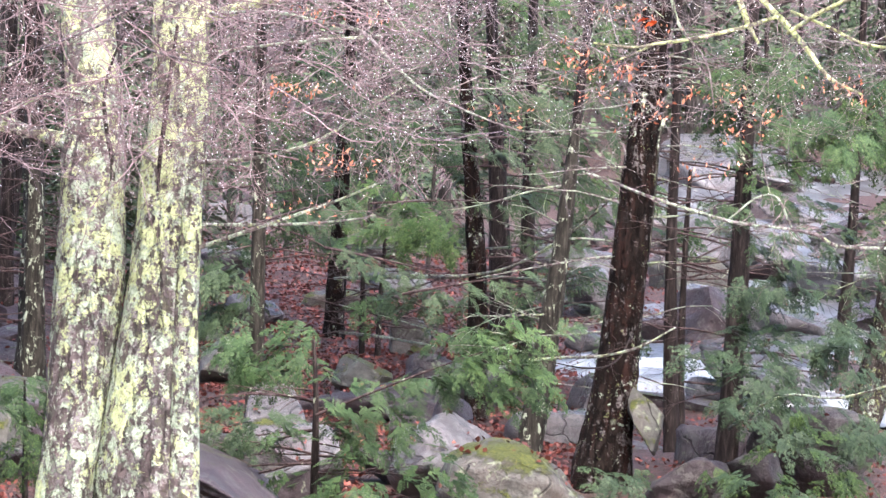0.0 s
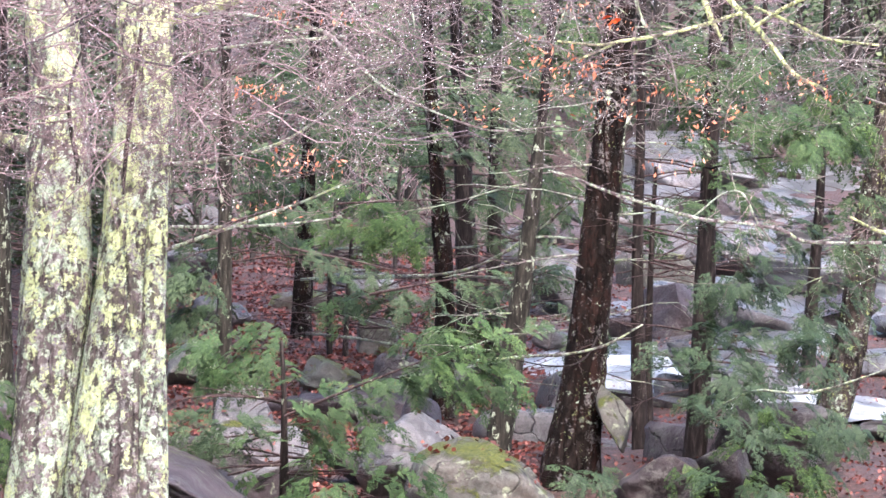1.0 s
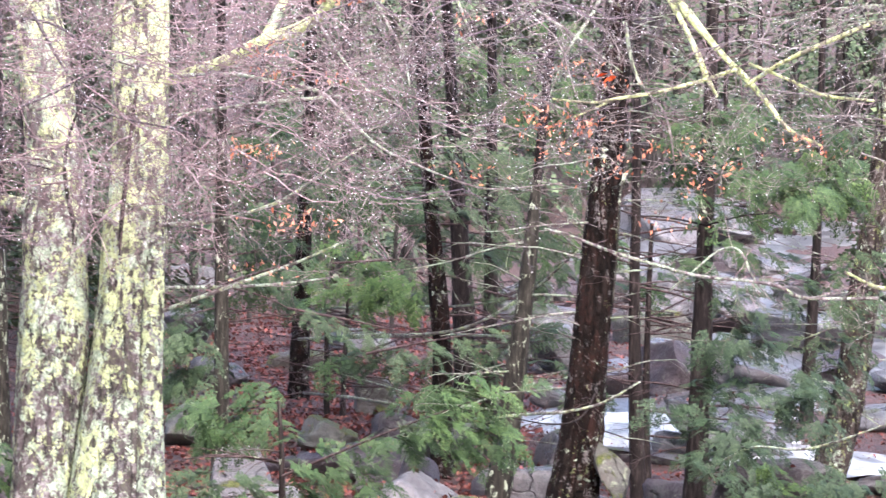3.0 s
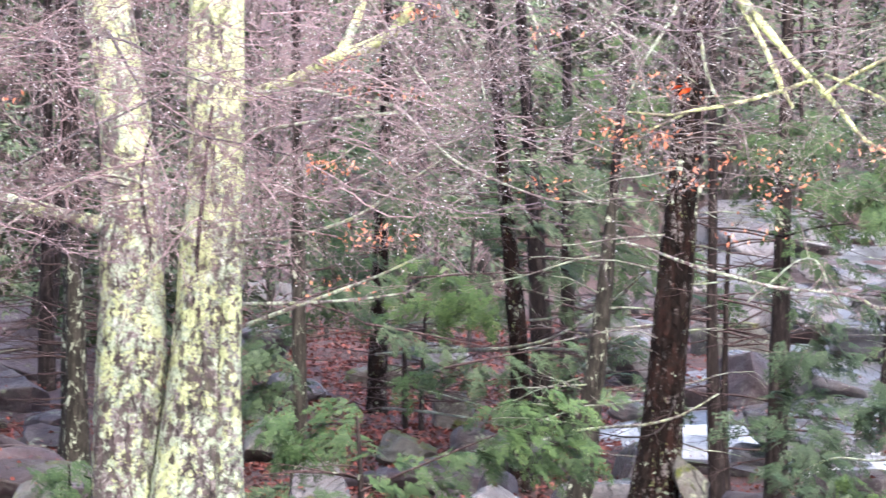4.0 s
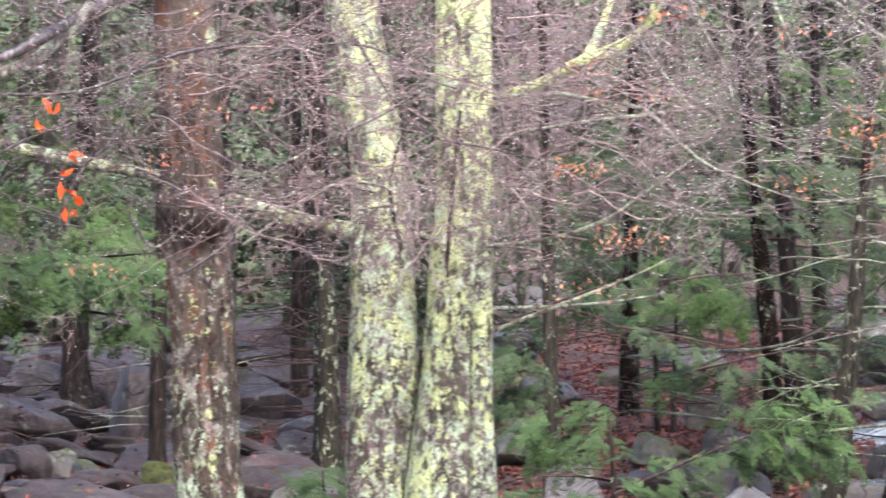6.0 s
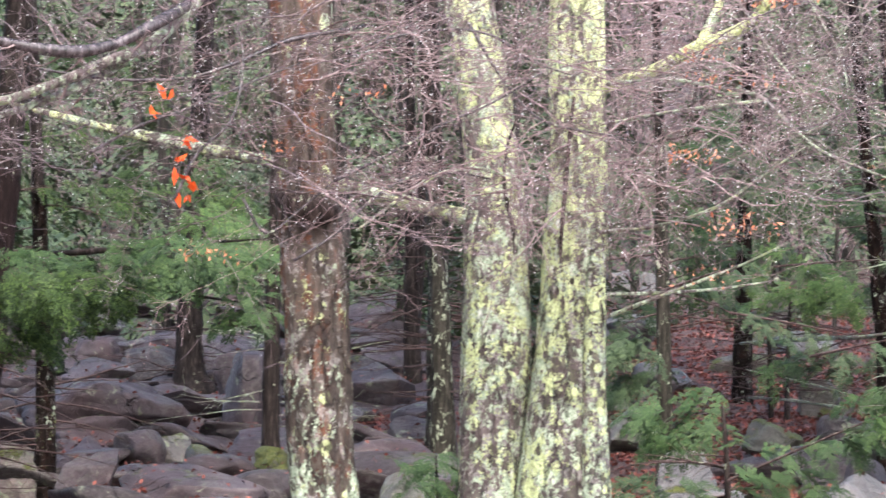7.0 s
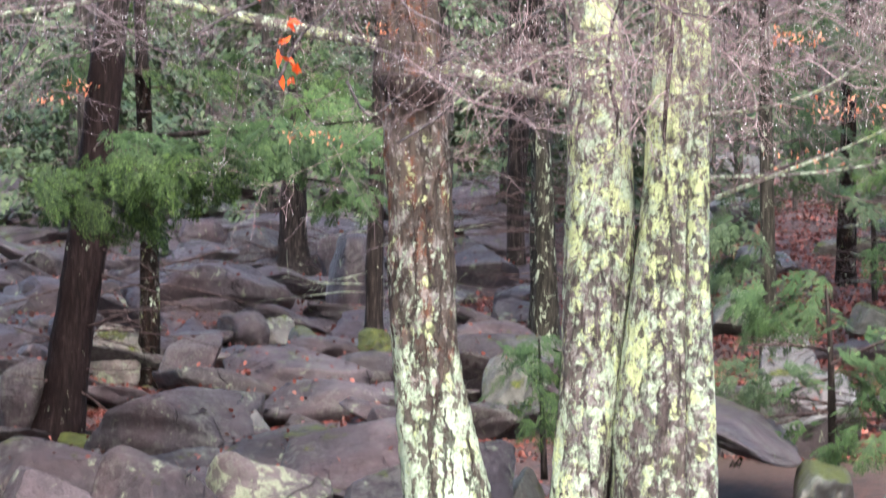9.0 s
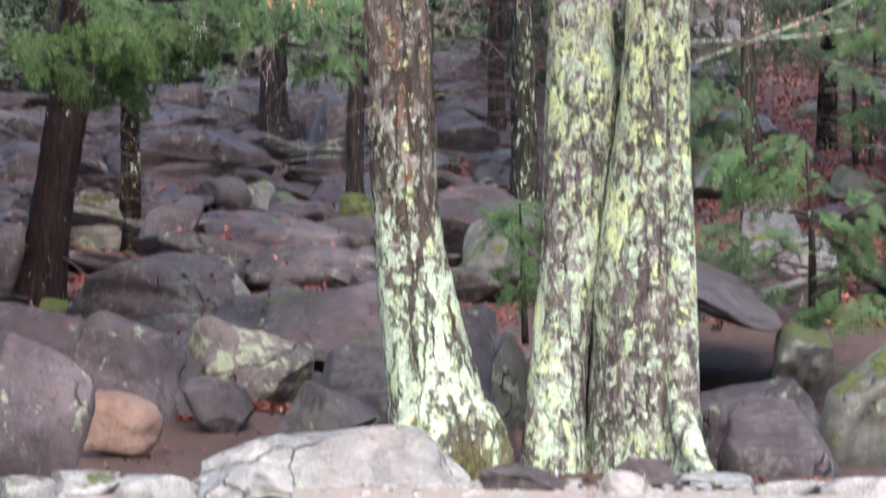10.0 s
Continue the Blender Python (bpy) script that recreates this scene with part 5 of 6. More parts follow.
limb(STEM[5], [((1.874, 33, 1.751), 0.025), ((2.282, 32.5, 1.794), 0.029), ((2.52, 32.2, 1.811), 0.029), ((2.804, 32, 1.889), 0.025), ((3.06, 31.8, 2.047), 0.016)], BARK_MINT, "branch")
limb(STEM[0], [((2.843, 33, 2.007), 0.019), ((2.685, 32.6, 1.779), 0.019), ((2.437, 32.2, 1.717), 0.016), ((2.075, 32, 1.764), 0.013)], BARK_HEMLOCK, "branch")
limb(STEM[8], [((3.625, 33, 1.281), 0.029), ((3.641, 32, 1.402), 0.029), ((3.815, 31, 1.565), 0.024), ((4.097, 30.6, 1.556), 0.024), ((4.316, 30.4, 1.606), 0.021), ((4.701, 30, 1.763), 0.015)], BARK_MINT, "branch")
limb(STEM[8], [((3.737, 33.5, 3.331), 0.022), ((3.376, 33, 3.36), 0.016), ((3.027, 32.6, 3.349), 0.013)], BARK_HEMLOCK, "branch")
limb(STEM[8], [((3.737, 33.5, 3.331), 0.022), ((3.956, 33, 3.382), 0.019), ((4.172, 32.6, 3.392), 0.013)], BARK_HEMLOCK, "branch")
# A thin vine on the dark hemlock.
limb(STEM[0], [((2.922, 33.5, 3.594), 0.025), ((3.037, 33.2, 3.648), 0.029), ((3.066, 33.2, 3.851), 0.029), ((3.002, 33.1, 3.485), 0.025), ((2.992, 33.1, 3.127), 0.019), ((2.954, 33, 2.677), 0.016)], BARK_GREY, "vine")

# long limbs that hang across from the crown of the twin tree
limb(twin, [((-0.502, 23.7, 5.443), 0.125), ((1.067, 23.4, 5.24), 0.094), ((1.984, 23, 4.522), 0.070), ((2.354, 22.8, 4.018), 0.055), ((2.588, 22.6, 3.701), 0.041), ((2.703, 22.5, 3.569), 0.041), ((2.817, 22.4, 3.42), 0.038), ((2.93, 22.3, 3.266), 0.034), ((3.085, 22.2, 3.181), 0.020)], BARK_LIMB, label="hanging limb coated in yellow-green lichen")
limb(twin, [((2.267, 22.9, 4.149), 0.047), ((2.411, 22.7, 3.826), 0.036), ((2.46, 22.6, 3.696), 0.038), ((2.516, 22.6, 3.561), 0.038), ((2.572, 22.6, 3.462), 0.022)], BARK_LIMB)
limb(twin, [((2.656, 22.5, 3.604), 0.024), ((2.46, 22.5, 3.535), 0.024), ((2.209, 22.4, 3.463), 0.027), ((1.998, 22.4, 3.424), 0.027), ((1.869, 22.3, 3.394), 0.022), ((1.658, 22.3, 3.409), 0.015)], BARK_LIMB)
limb(twin, [((1.998, 22.4, 3.424), 0.017), ((1.849, 22.4, 3.352), 0.015), ((1.7, 22.4, 3.292), 0.009)], BARK_LIMB)
limb(twin, [((2.7, 22.4, 3.506), 0.022), ((2.869, 22.3, 3.622), 0.031), ((3.066, 22.2, 3.716), 0.034), ((3.351, 22.1, 3.838), 0.034)], BARK_LIMB)
limb(twin, [((2.719, 22.4, 3.628), 0.020), ((2.921, 22.3, 3.537), 0.022), ((3.091, 22.2, 3.451), 0.022), ((3.348, 22.1, 3.418), 0.015)], BARK_LIMB)
limb(twin, [((1.643, 22.6, 2.735), 0.012), ((1.782, 22.6, 2.7), 0.019), ((1.974, 22.5, 2.621), 0.022), ((2.219, 22.5, 2.551), 0.022), ((2.454, 22.4, 2.487), 0.025), ((2.727, 22.4, 2.464), 0.025), ((2.882, 22.3, 2.433), 0.025), ((3.02, 22.3, 2.375), 0.022), ((3.397, 22.2, 2.377), 0.022)], BARK_PALE)
limb(twin, [((2.326, 22.6, 2.41), 0.012), ((2.463, 22.5, 2.533), 0.015), ((2.582, 22.5, 2.628), 0.015), ((2.676, 22.4, 2.628), 0.015), ((2.757, 22.4, 2.48), 0.015), ((2.852, 22.4, 2.362), 0.009)], BARK_PALE)

# stouter dark twigs that curve across the trunks
limb(twin, [((-1.762, 22.4, 3.657), 0.024), ((-1.532, 22.4, 3.746), 0.021), ((-1.235, 22.5, 3.798), 0.018), ((-0.993, 22.5, 3.765), 0.016), ((-0.785, 22.6, 3.636), 0.013), ((-0.575, 22.7, 3.567), 0.01)], BARK_WET)
limb(twin, [((-1.828, 22.3, 2.97), 0.024), ((-1.527, 22.3, 3.119), 0.02), ((-1.231, 22.4, 3.289), 0.017), ((-0.994, 22.5, 3.401), 0.014), ((-0.721, 22.5, 3.566), 0.01)], BARK_WET)
limb(twin, [((-2.03, 22.2, 2.546), 0.024), ((-1.82, 22.2, 2.68), 0.021), ((-1.617, 22.3, 2.879), 0.018), ((-1.413, 22.4, 3.004), 0.016), ((-1.167, 22.6, 3.03), 0.013), ((-1.008, 22.8, 3.011), 0.01)], BARK_WET)
limb(twin, [((-2.311, 22.3, 2.883), 0.024), ((-2.19, 22.3, 2.701), 0.019), ((-2.018, 22.4, 2.826), 0.015), ((-1.806, 22.4, 3.006), 0.01)], BARK_WET)
limb(twin, [((-1.119, 22.6, 3.837), 0.024), ((-0.937, 22.6, 3.531), 0.02), ((-0.725, 22.6, 3.316), 0.017), ((-0.392, 22.6, 3.237), 0.014), ((-0.121, 22.7, 3.182), 0.01)], BARK_WET)
limb(twin, [((-4.063, 21.9, 2.871), 0.024), ((-3.944, 21.9, 3.108), 0.02), ((-3.857, 22.0, 3.384), 0.017), ((-3.721, 22.0, 3.533), 0.014), ((-3.496, 22.1, 3.569), 0.01)], BARK_WET)
limb(twin, [((-2.639, 22.0, 2.868), 0.024), ((-2.519, 22.0, 3.105), 0.02), ((-2.34, 22.0, 3.283), 0.017), ((-2.29, 22.1, 3.589), 0.014), ((-2.331, 22.2, 3.809), 0.01)], BARK_WET)
limb(twin, [((-3.088, 22.0, 3.109), 0.024), ((-2.818, 22.0, 3.256), 0.02), ((-2.53, 22.1, 3.366), 0.017), ((-2.301, 22.2, 3.478), 0.014), ((-2.008, 22.3, 3.604), 0.01)], BARK_WET)

# thin pale branches hanging between the twigs
for hang in (
    [(1.004, 23, 4.366), (1.16, 23, 4.04), (1.233, 22.9, 3.844), (1.332, 22.9, 3.659)],
    [(0.167, 22.8, 4.244), (0.381, 22.7, 3.881), (0.507, 22.7, 3.689), (0.701, 22.6, 3.431)],
    [(1.252, 22.7, 4.239), (1.552, 22.6, 3.939), (1.796, 22.6, 3.779), (2.046, 22.5, 3.576)],
    [(0.586, 23, 4.301), (0.758, 23, 3.929), (0.879, 22.9, 3.703), (0.926, 22.9, 3.487)],
    [(2, 22.5, 4.282), (1.909, 22.5, 3.946), (1.742, 22.5, 3.672), (1.637, 22.5, 3.382)],
    [(2.053, 22.5, 3.854), (2.124, 22.5, 3.553), (2.273, 22.4, 3.338), (2.329, 22.4, 3.053)],
):
    limb(twin, [(p, w) for p, w in zip(hang, (0.026, 0.022, 0.018, 0.006))], BARK_PALE)

# a lichened trunk at the edge of the stream bank
near = tree("lichened_tree", (4.19, 23.2, 1.201), "lichened tree trunk leaning over the verge")
trunk(near, [((4.256, 23.2, 1.109), 0.370), ((4.148, 23.2, 1.732), 0.293), ((3.973, 23.2, 2.512), 0.262), ((3.835, 23.2, 3.042), 0.247), ((3.746, 23.2, 3.512), 0.241), ((3.689, 23.2, 3.982), 0.234), ((3.622, 23.2, 4.864), 0.204)], BARK_TWIN_B, 32, 14)
limb(near, [((3.956, 23.1, 2.524), 0.043), ((3.703, 22.9, 2.494), 0.040), ((3.502, 22.8, 2.454), 0.034), ((3.299, 22.7, 2.531), 0.015)], BARK_LIMB)

# ---------------------------------------------------------------- overhanging twigs, hung with rain
def twig_mass(owner, seed, count, x0, x1, z0, z1, y0, y1, lean, drop_share=0.5, material=None, length=(0.7, 1.5)):
    rng = np.random.RandomState(seed)
    paths, drops = [], []
    for i in range(count):
        z = z0 + (z1 - z0) * (1 - rng.uniform(0, 1) ** 1.25)
        start = (rng.uniform(x0, x1), rng.uniform(y0, y1), z)
        s = 1 if rng.rand() < lean else -1
        way = np.array((s * rng.uniform(0.6, 1.0), rng.uniform(-0.7, 0.4), rng.uniform(-0.45, 0.25)))
        run = twig_run(rng, start, way / np.linalg.norm(way), rng.uniform(*length), rng.uniform(0.0026, 0.0066), 0.22, 12, -0.012)
        paths.append(run)
        spread(rng, run, rng.randint(7, 13), 0.38, paths, drops, 2)
    keep = [p for p in drops if rng.rand() < drop_share]
    under("twig_growth", tubes_mesh("twig_growth", paths, material or TWIG), owner, "fine purple-brown twigs", "stuff")
    under("rain_bead", drops_mesh("rain_bead", keep, 0.0028, rng), owner, "rain drops on the twigs, coloured white for their glint", "stuff")


twig_mass(twin, 1, 80, -2.0, 0.3, 2.75, 4.2, 21.5, 23.2, 0.6)
twig_mass(twin, 2, 95, 0.4, 4.2, 3.15, 4.3, 21.5, 24.0, 0.35, material=TWIG_GREY)
twig_mass(twin, 5, 26, 0.2, 1.6, 2.9, 4.1, 21.8, 23.4, 0.6, material=TWIG_PURPLE)
twig_mass(twin, 4, 70, -1.5, 0.1, 2.9, 4.1, 21.8, 23.2, 0.4)
twig_mass(brown, 3, 100, -4.8, -1.4, 2.75, 4.2, 21.6, 23.0, 0.3, material=TWIG_PURPLE)


# ---------------------------------------------------------------- hemlock boughs near the trees
low = STEM[24]
bough(low, (0.341, 29.2, 1.315), (1.916, 28.2, 1.967), 0.5, NEEDLE, 22, 0.7, 1, 0.02, 0.08)
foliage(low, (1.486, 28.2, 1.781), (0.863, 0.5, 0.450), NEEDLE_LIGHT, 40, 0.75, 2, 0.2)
foliage(low, (1.31, 28.3, 1.529), (0.901, 0.5, 0.263), NEEDLE, 22, 0.7, 3, 0.2)
foliage(low, (0.649, 29, 1.327), (0.933, 0.6, 0.583), NEEDLE, 50, 0.75, 4, 0)
foliage(low, (0.846, 28.6, 0.936), (1.011, 0.6, 0.428), NEEDLE, 30, 0.7, 5, 0)
foliage(low, (0.093, 30, 1.76), (0.724, 0.6, 0.483), NEEDLE, 60, 0.8, 6, 3)
foliage(low, (-0.251, 31, 2.168), (0.623, 0.6, 0.499), NEEDLE_BLUE, 56, 0.8, 7, 3)
foliage(low, (-0.159, 29.5, 1.037), (0.483, 0.5, 0.603), NEEDLE_BLUE, 40, 0.75, 8, 3)
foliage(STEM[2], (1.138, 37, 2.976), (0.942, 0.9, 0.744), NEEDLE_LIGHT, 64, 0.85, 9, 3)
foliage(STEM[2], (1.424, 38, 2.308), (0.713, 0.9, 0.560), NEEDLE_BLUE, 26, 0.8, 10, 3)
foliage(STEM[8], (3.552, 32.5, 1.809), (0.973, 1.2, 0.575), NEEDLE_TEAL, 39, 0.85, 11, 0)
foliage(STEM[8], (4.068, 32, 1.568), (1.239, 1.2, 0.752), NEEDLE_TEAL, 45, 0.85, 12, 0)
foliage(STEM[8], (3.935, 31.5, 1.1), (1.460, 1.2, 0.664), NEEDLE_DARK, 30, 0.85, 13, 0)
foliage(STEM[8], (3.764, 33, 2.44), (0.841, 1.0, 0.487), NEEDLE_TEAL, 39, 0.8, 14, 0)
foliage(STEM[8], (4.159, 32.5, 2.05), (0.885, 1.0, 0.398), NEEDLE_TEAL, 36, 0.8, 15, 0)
foliage(STEM[8], (3.765, 33.5, 4.123), (0.575, 1.0, 0.531), NEEDLE, 30, 0.85, 16, 0)
foliage(STEM[8], (3.904, 33, 3.603), (1.327, 1.0, 0.487), NEEDLE, 60, 0.85, 17, 0)
foliage(STEM[10], (4.619, 34, 3.732), (0.885, 1.0, 0.708), NEEDLE_DARK, 48, 0.85, 18, 0)
foliage(STEM[8], (3.659, 33.4, 2.918), (1.327, 1.0, 0.487), NEEDLE_BLUE, 20, 0.8, 30, 0)
foliage(STEM[10], (4.645, 34, 2.952), (1.062, 1.0, 0.664), NEEDLE_BLUE, 20, 0.8, 31, 0)
foliage(STEM[3], (2.739, 39, 3.318), (1.150, 1.0, 0.627), NEEDLE_BLUE, 34, 0.85, 32, 0)
foliage(STEM[1], (-0.045, 44, 3.539), (1.416, 1.0, 1.180), NEEDLE, 44, 1.0, 33, 0)
foliage(STEM[4], (2.314, 42, 3.822), (1.689, 1.0, 1.126), NEEDLE_BLUE, 40, 1.0, 34, 0)
bough(STEM[24], (0.37, 30.5, 2.515), (1.328, 29.9, 2.312), 0.4, NEEDLE_BLUE, 12, 0.6, 700, 0.014, 0.06)
bough(STEM[2], (0.828, 36.5, 3.094), (2.068, 35.9, 3.138), 0.4, NEEDLE_BLUE, 12, 0.6, 701, 0.014, 0.06)
bough(STEM[24], (0.932, 30, 2.187), (1.779, 29.4, 2.347), 0.4, NEEDLE_BLUE, 12, 0.6, 702, 0.014, 0.06)
bough(STEM[2], (2.007, 36.5, 2.917), (2.653, 35.9, 2.713), 0.4, NEEDLE_BLUE, 12, 0.6, 703, 0.014, 0.06)
bough(STEM[24], (-0.125, 31, 2.689), (0.526, 30.4, 2.882), 0.4, NEEDLE_BLUE, 12, 0.6, 704, 0.014, 0.06)
foliage(STEM[0], (2.62, 32, 0.958), (0.515, 0.5, 0.386), NEEDLE_BLUE, 12, 0.6, 19, 1)
shade = STEM[17]
# Tiers shaded by colour: dark needles below, light ones on top.
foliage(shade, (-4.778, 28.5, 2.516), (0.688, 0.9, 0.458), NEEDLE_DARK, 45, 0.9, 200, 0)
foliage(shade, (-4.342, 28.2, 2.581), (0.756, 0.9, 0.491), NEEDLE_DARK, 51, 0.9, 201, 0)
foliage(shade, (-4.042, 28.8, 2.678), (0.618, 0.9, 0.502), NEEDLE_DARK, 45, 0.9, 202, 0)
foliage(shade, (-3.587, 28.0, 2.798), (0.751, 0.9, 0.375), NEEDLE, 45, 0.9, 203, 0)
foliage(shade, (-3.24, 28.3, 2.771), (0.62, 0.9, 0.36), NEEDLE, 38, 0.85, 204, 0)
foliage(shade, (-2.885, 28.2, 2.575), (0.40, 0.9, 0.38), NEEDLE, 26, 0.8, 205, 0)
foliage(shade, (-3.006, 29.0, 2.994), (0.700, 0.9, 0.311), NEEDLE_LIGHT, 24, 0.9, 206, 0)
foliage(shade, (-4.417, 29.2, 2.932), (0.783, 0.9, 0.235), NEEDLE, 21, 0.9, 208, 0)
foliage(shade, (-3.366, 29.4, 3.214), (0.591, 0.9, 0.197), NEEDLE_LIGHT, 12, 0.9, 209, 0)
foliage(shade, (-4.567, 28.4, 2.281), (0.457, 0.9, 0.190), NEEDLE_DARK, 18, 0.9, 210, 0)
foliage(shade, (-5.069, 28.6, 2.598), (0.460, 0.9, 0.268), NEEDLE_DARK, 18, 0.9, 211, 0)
limb(shade, [((-4.994, 29.5, 2.388), 0.045), ((-4.476, 28.85, 2.541), 0.035), ((-3.958, 28.2, 2.694), 0.012)], BARK_HEMLOCK, "branch")
limb(shade, [((-4.994, 29.5, 2.468), 0.045), ((-5.073, 28.85, 2.526), 0.035), ((-5.153, 28.2, 2.584), 0.012)], BARK_HEMLOCK, "branch")
limb(shade, [((-4.261, 29.5, 2.745), 0.045), ((-3.516, 28.85, 2.622), 0.035), ((-2.77, 28.2, 2.498), 0.012)], BARK_HEMLOCK, "branch")
limb(shade, [((-4.462, 29.5, 2.905), 0.045), ((-3.597, 28.85, 2.93), 0.035), ((-2.732, 28.2, 2.954), 0.012)], BARK_HEMLOCK, "branch")
foliage(low, (0.345, 28.6, 0.879), (0.661, 0.6, 0.894), NEEDLE, 36, 0.75, 40, 2)
foliage(low, (-0.075, 28.8, 1.066), (0.467, 0.5, 0.661), NEEDLE_BLUE, 18, 0.7, 41, 2)
foliage(STEM[8], (3.442, 31.2, 1.499), (0.627, 1.0, 0.335), NEEDLE_TEAL, 10, 0.75, 301, 0)
foliage(STEM[8], (3.545, 31.6, 1.716), (0.720, 1.0, 0.254), NEEDLE_TEAL, 9, 0.75, 302, 0)
foliage(STEM[8], (3.631, 30.6, 1.161), (0.615, 1.0, 0.574), NEEDLE_TEAL, 18, 0.75, 303, 0)
foliage(STEM[8], (3.858, 31.0, 1.576), (0.499, 1.0, 0.291), NEEDLE_TEAL, 7, 0.75, 304, 0)
foliage(STEM[10], (4.491, 31.5, 1.865), (0.845, 1.0, 0.253), NEEDLE_TEAL, 10, 0.75, 305, 0)
foliage(STEM[10], (4.367, 30.4, 1.242), (0.815, 1.0, 0.530), NEEDLE_TEAL, 21, 0.75, 306, 0)
foliage(STEM[0], (2.637, 31.4, 0.948), (0.379, 1.0, 0.320), NEEDLE_TEAL, 10, 0.75, 307, 0)
foliage(STEM[8], (4.018, 33.0, 2.399), (0.553, 1.0, 0.310), NEEDLE_TEAL, 7, 0.75, 308, 0)
foliage(STEM[8], (4.212, 32.5, 2.017), (0.349, 1.0, 0.349), NEEDLE_TEAL, 7, 0.75, 309, 0)
foliage(STEM[10], (4.058, 30.2, 0.934), (0.729, 1.0, 0.243), NEEDLE_TEAL, 9, 0.75, 310, 0)
foliage(STEM[9], (4.386, 41, 4.481), (1.044, 1.0, 0.934), NEEDLE, 34, 1.15, 311, 0)
foliage(STEM[9], (5.046, 40, 4.54), (0.697, 1.0, 0.590), NEEDLE, 22, 1.15, 312, 0)
foliage(STEM[9], (5.144, 40, 4.001), (0.804, 1.0, 0.483), NEEDLE_LIGHT, 26, 1.15, 313, 0)
foliage(STEM[9], (5.931, 43, 4.541), (0.922, 1.0, 0.865), NEEDLE, 30, 1.15, 314, 0)
foliage(STEM[4], (3.209, 42, 4.29), (0.338, 1.0, 0.282), NEEDLE_LIGHT, 10, 1.15, 315, 0)
foliage(STEM[4], (3.942, 42, 3.234), (0.507, 1.0, 0.394), NEEDLE, 12, 1.15, 316, 0)
foliage(STEM[4], (2.884, 47, 3.643), (1.197, 1.0, 0.945), NEEDLE_LIGHT, 30, 1.15, 317, 0)
foliage(STEM[1], (2.082, 48, 4.697), (1.544, 1.0, 1.287), NEEDLE, 34, 1.15, 318, 0)
foliage(STEM[4], (3.104, 48, 5.242), (1.544, 1.0, 1.158), NEEDLE_LIGHT, 34, 1.15, 319, 0)
foliage(STEM[1], (0.414, 47, 3.958), (1.260, 1.0, 0.882), NEEDLE, 26, 1.15, 320, 0)
foliage(STEM[4], (3.75, 46, 3.747), (0.678, 1.0, 0.925), NEEDLE_LIGHT, 20, 1.15, 321, 0)
foliage(STEM[9], (4.896, 44, 3.628), (1.180, 1.0, 0.354), NEEDLE, 18, 1.15, 322, 0)
foliage(STEM[18], (-5.852, 37, 4.394), (1.190, 1.0, 0.595), NEEDLE_DARK, 22, 1.0, 341, 0)
foliage(STEM[18], (-4.841, 37, 4.136), (1.190, 1.0, 0.595), NEEDLE, 22, 1.0, 342, 0)
foliage(STEM[18], (-3.926, 36, 3.672), (0.820, 1.0, 0.434), NEEDLE_DARK, 18, 1.0, 343, 0)
foliage(STEM[18], (-6.136, 36, 3.783), (0.965, 1.0, 0.531), NEEDLE, 20, 1.0, 344, 0)
foliage(STEM[18], (-5.102, 36, 3.679), (1.062, 1.0, 0.434), NEEDLE_DARK, 20, 1.0, 345, 0)
foliage(STEM[18], (-6.74, 38, 4.889), (0.815, 1.0, 0.560), NEEDLE, 14, 1.0, 346, 0)
foliage(STEM[18], (-4.558, 38, 4.665), (1.019, 1.0, 0.560), NEEDLE_DARK, 16, 1.0, 347, 0)
foliage(STEM[18], (-5.491, 38, 5.085), (1.325, 1.0, 0.560), NEEDLE, 16, 1.0, 348, 0)
foliage(STEM[1], (-0.564, 50, 4.169), (1.475, 1.2, 0.938), NEEDLE, 22, 1.3, 349, 0)
foliage(STEM[4], (1.856, 50, 5.987), (1.743, 1.2, 1.341), NEEDLE_LIGHT, 26, 1.3, 350, 0)
foliage(STEM[4], (3.259, 52, 6.373), (1.813, 1.2, 1.394), NEEDLE_LIGHT, 24, 1.3, 351, 0)
foliage(STEM[4], (0.658, 51, 5.387), (1.504, 1.2, 1.094), NEEDLE, 22, 1.3, 352, 0)
foliage(STEM[4], (1.948, 49, 4.711), (1.314, 1.2, 0.985), NEEDLE, 20, 1.3, 353, 0)
foliage(STEM[4], (0.895, 49, 4.052), (0.788, 1.2, 0.657), NEEDLE_BLUE, 14, 1.3, 354, 0)
foliage(STEM[1], (-0.164, 51, 4.838), (1.094, 1.2, 0.820), NEEDLE_LIGHT, 16, 1.3, 355, 0)
foliage(STEM[4], (3.327, 48, 4.647), (0.901, 1.2, 0.901), NEEDLE_BLUE, 14, 1.3, 356, 0)
foliage(STEM[4], (2.458, 44, 3.569), (1.298, 1.2, 0.708), NEEDLE_BLUE, 18, 1.15, 371, 0)
foliage(STEM[3], (2.124, 43, 3.111), (1.153, 1.2, 0.576), NEEDLE_BLUE, 16, 1.15, 372, 0)
foliage(STEM[2], (1.463, 36, 2.081), (0.676, 1.2, 0.531), NEEDLE, 16, 1.0, 373, 0)
foliage(STEM[4], (2.88, 43, 3.018), (0.807, 1.2, 0.692), NEEDLE_BLUE, 14, 1.15, 374, 0)
foliage(STEM[1], (1.442, 46, 4.118), (1.480, 1.2, 0.740), NEEDLE, 16, 1.15, 375, 0)
foliage(STEM[1], (0.029, 44, 3.729), (1.298, 1.2, 0.708), NEEDLE_BLUE, 18, 1.15, 376, 0)
foliage(STEM[1], (-0.241, 43, 3.095), (1.038, 1.2, 0.519), NEEDLE_BLUE, 14, 1.15, 377, 0)
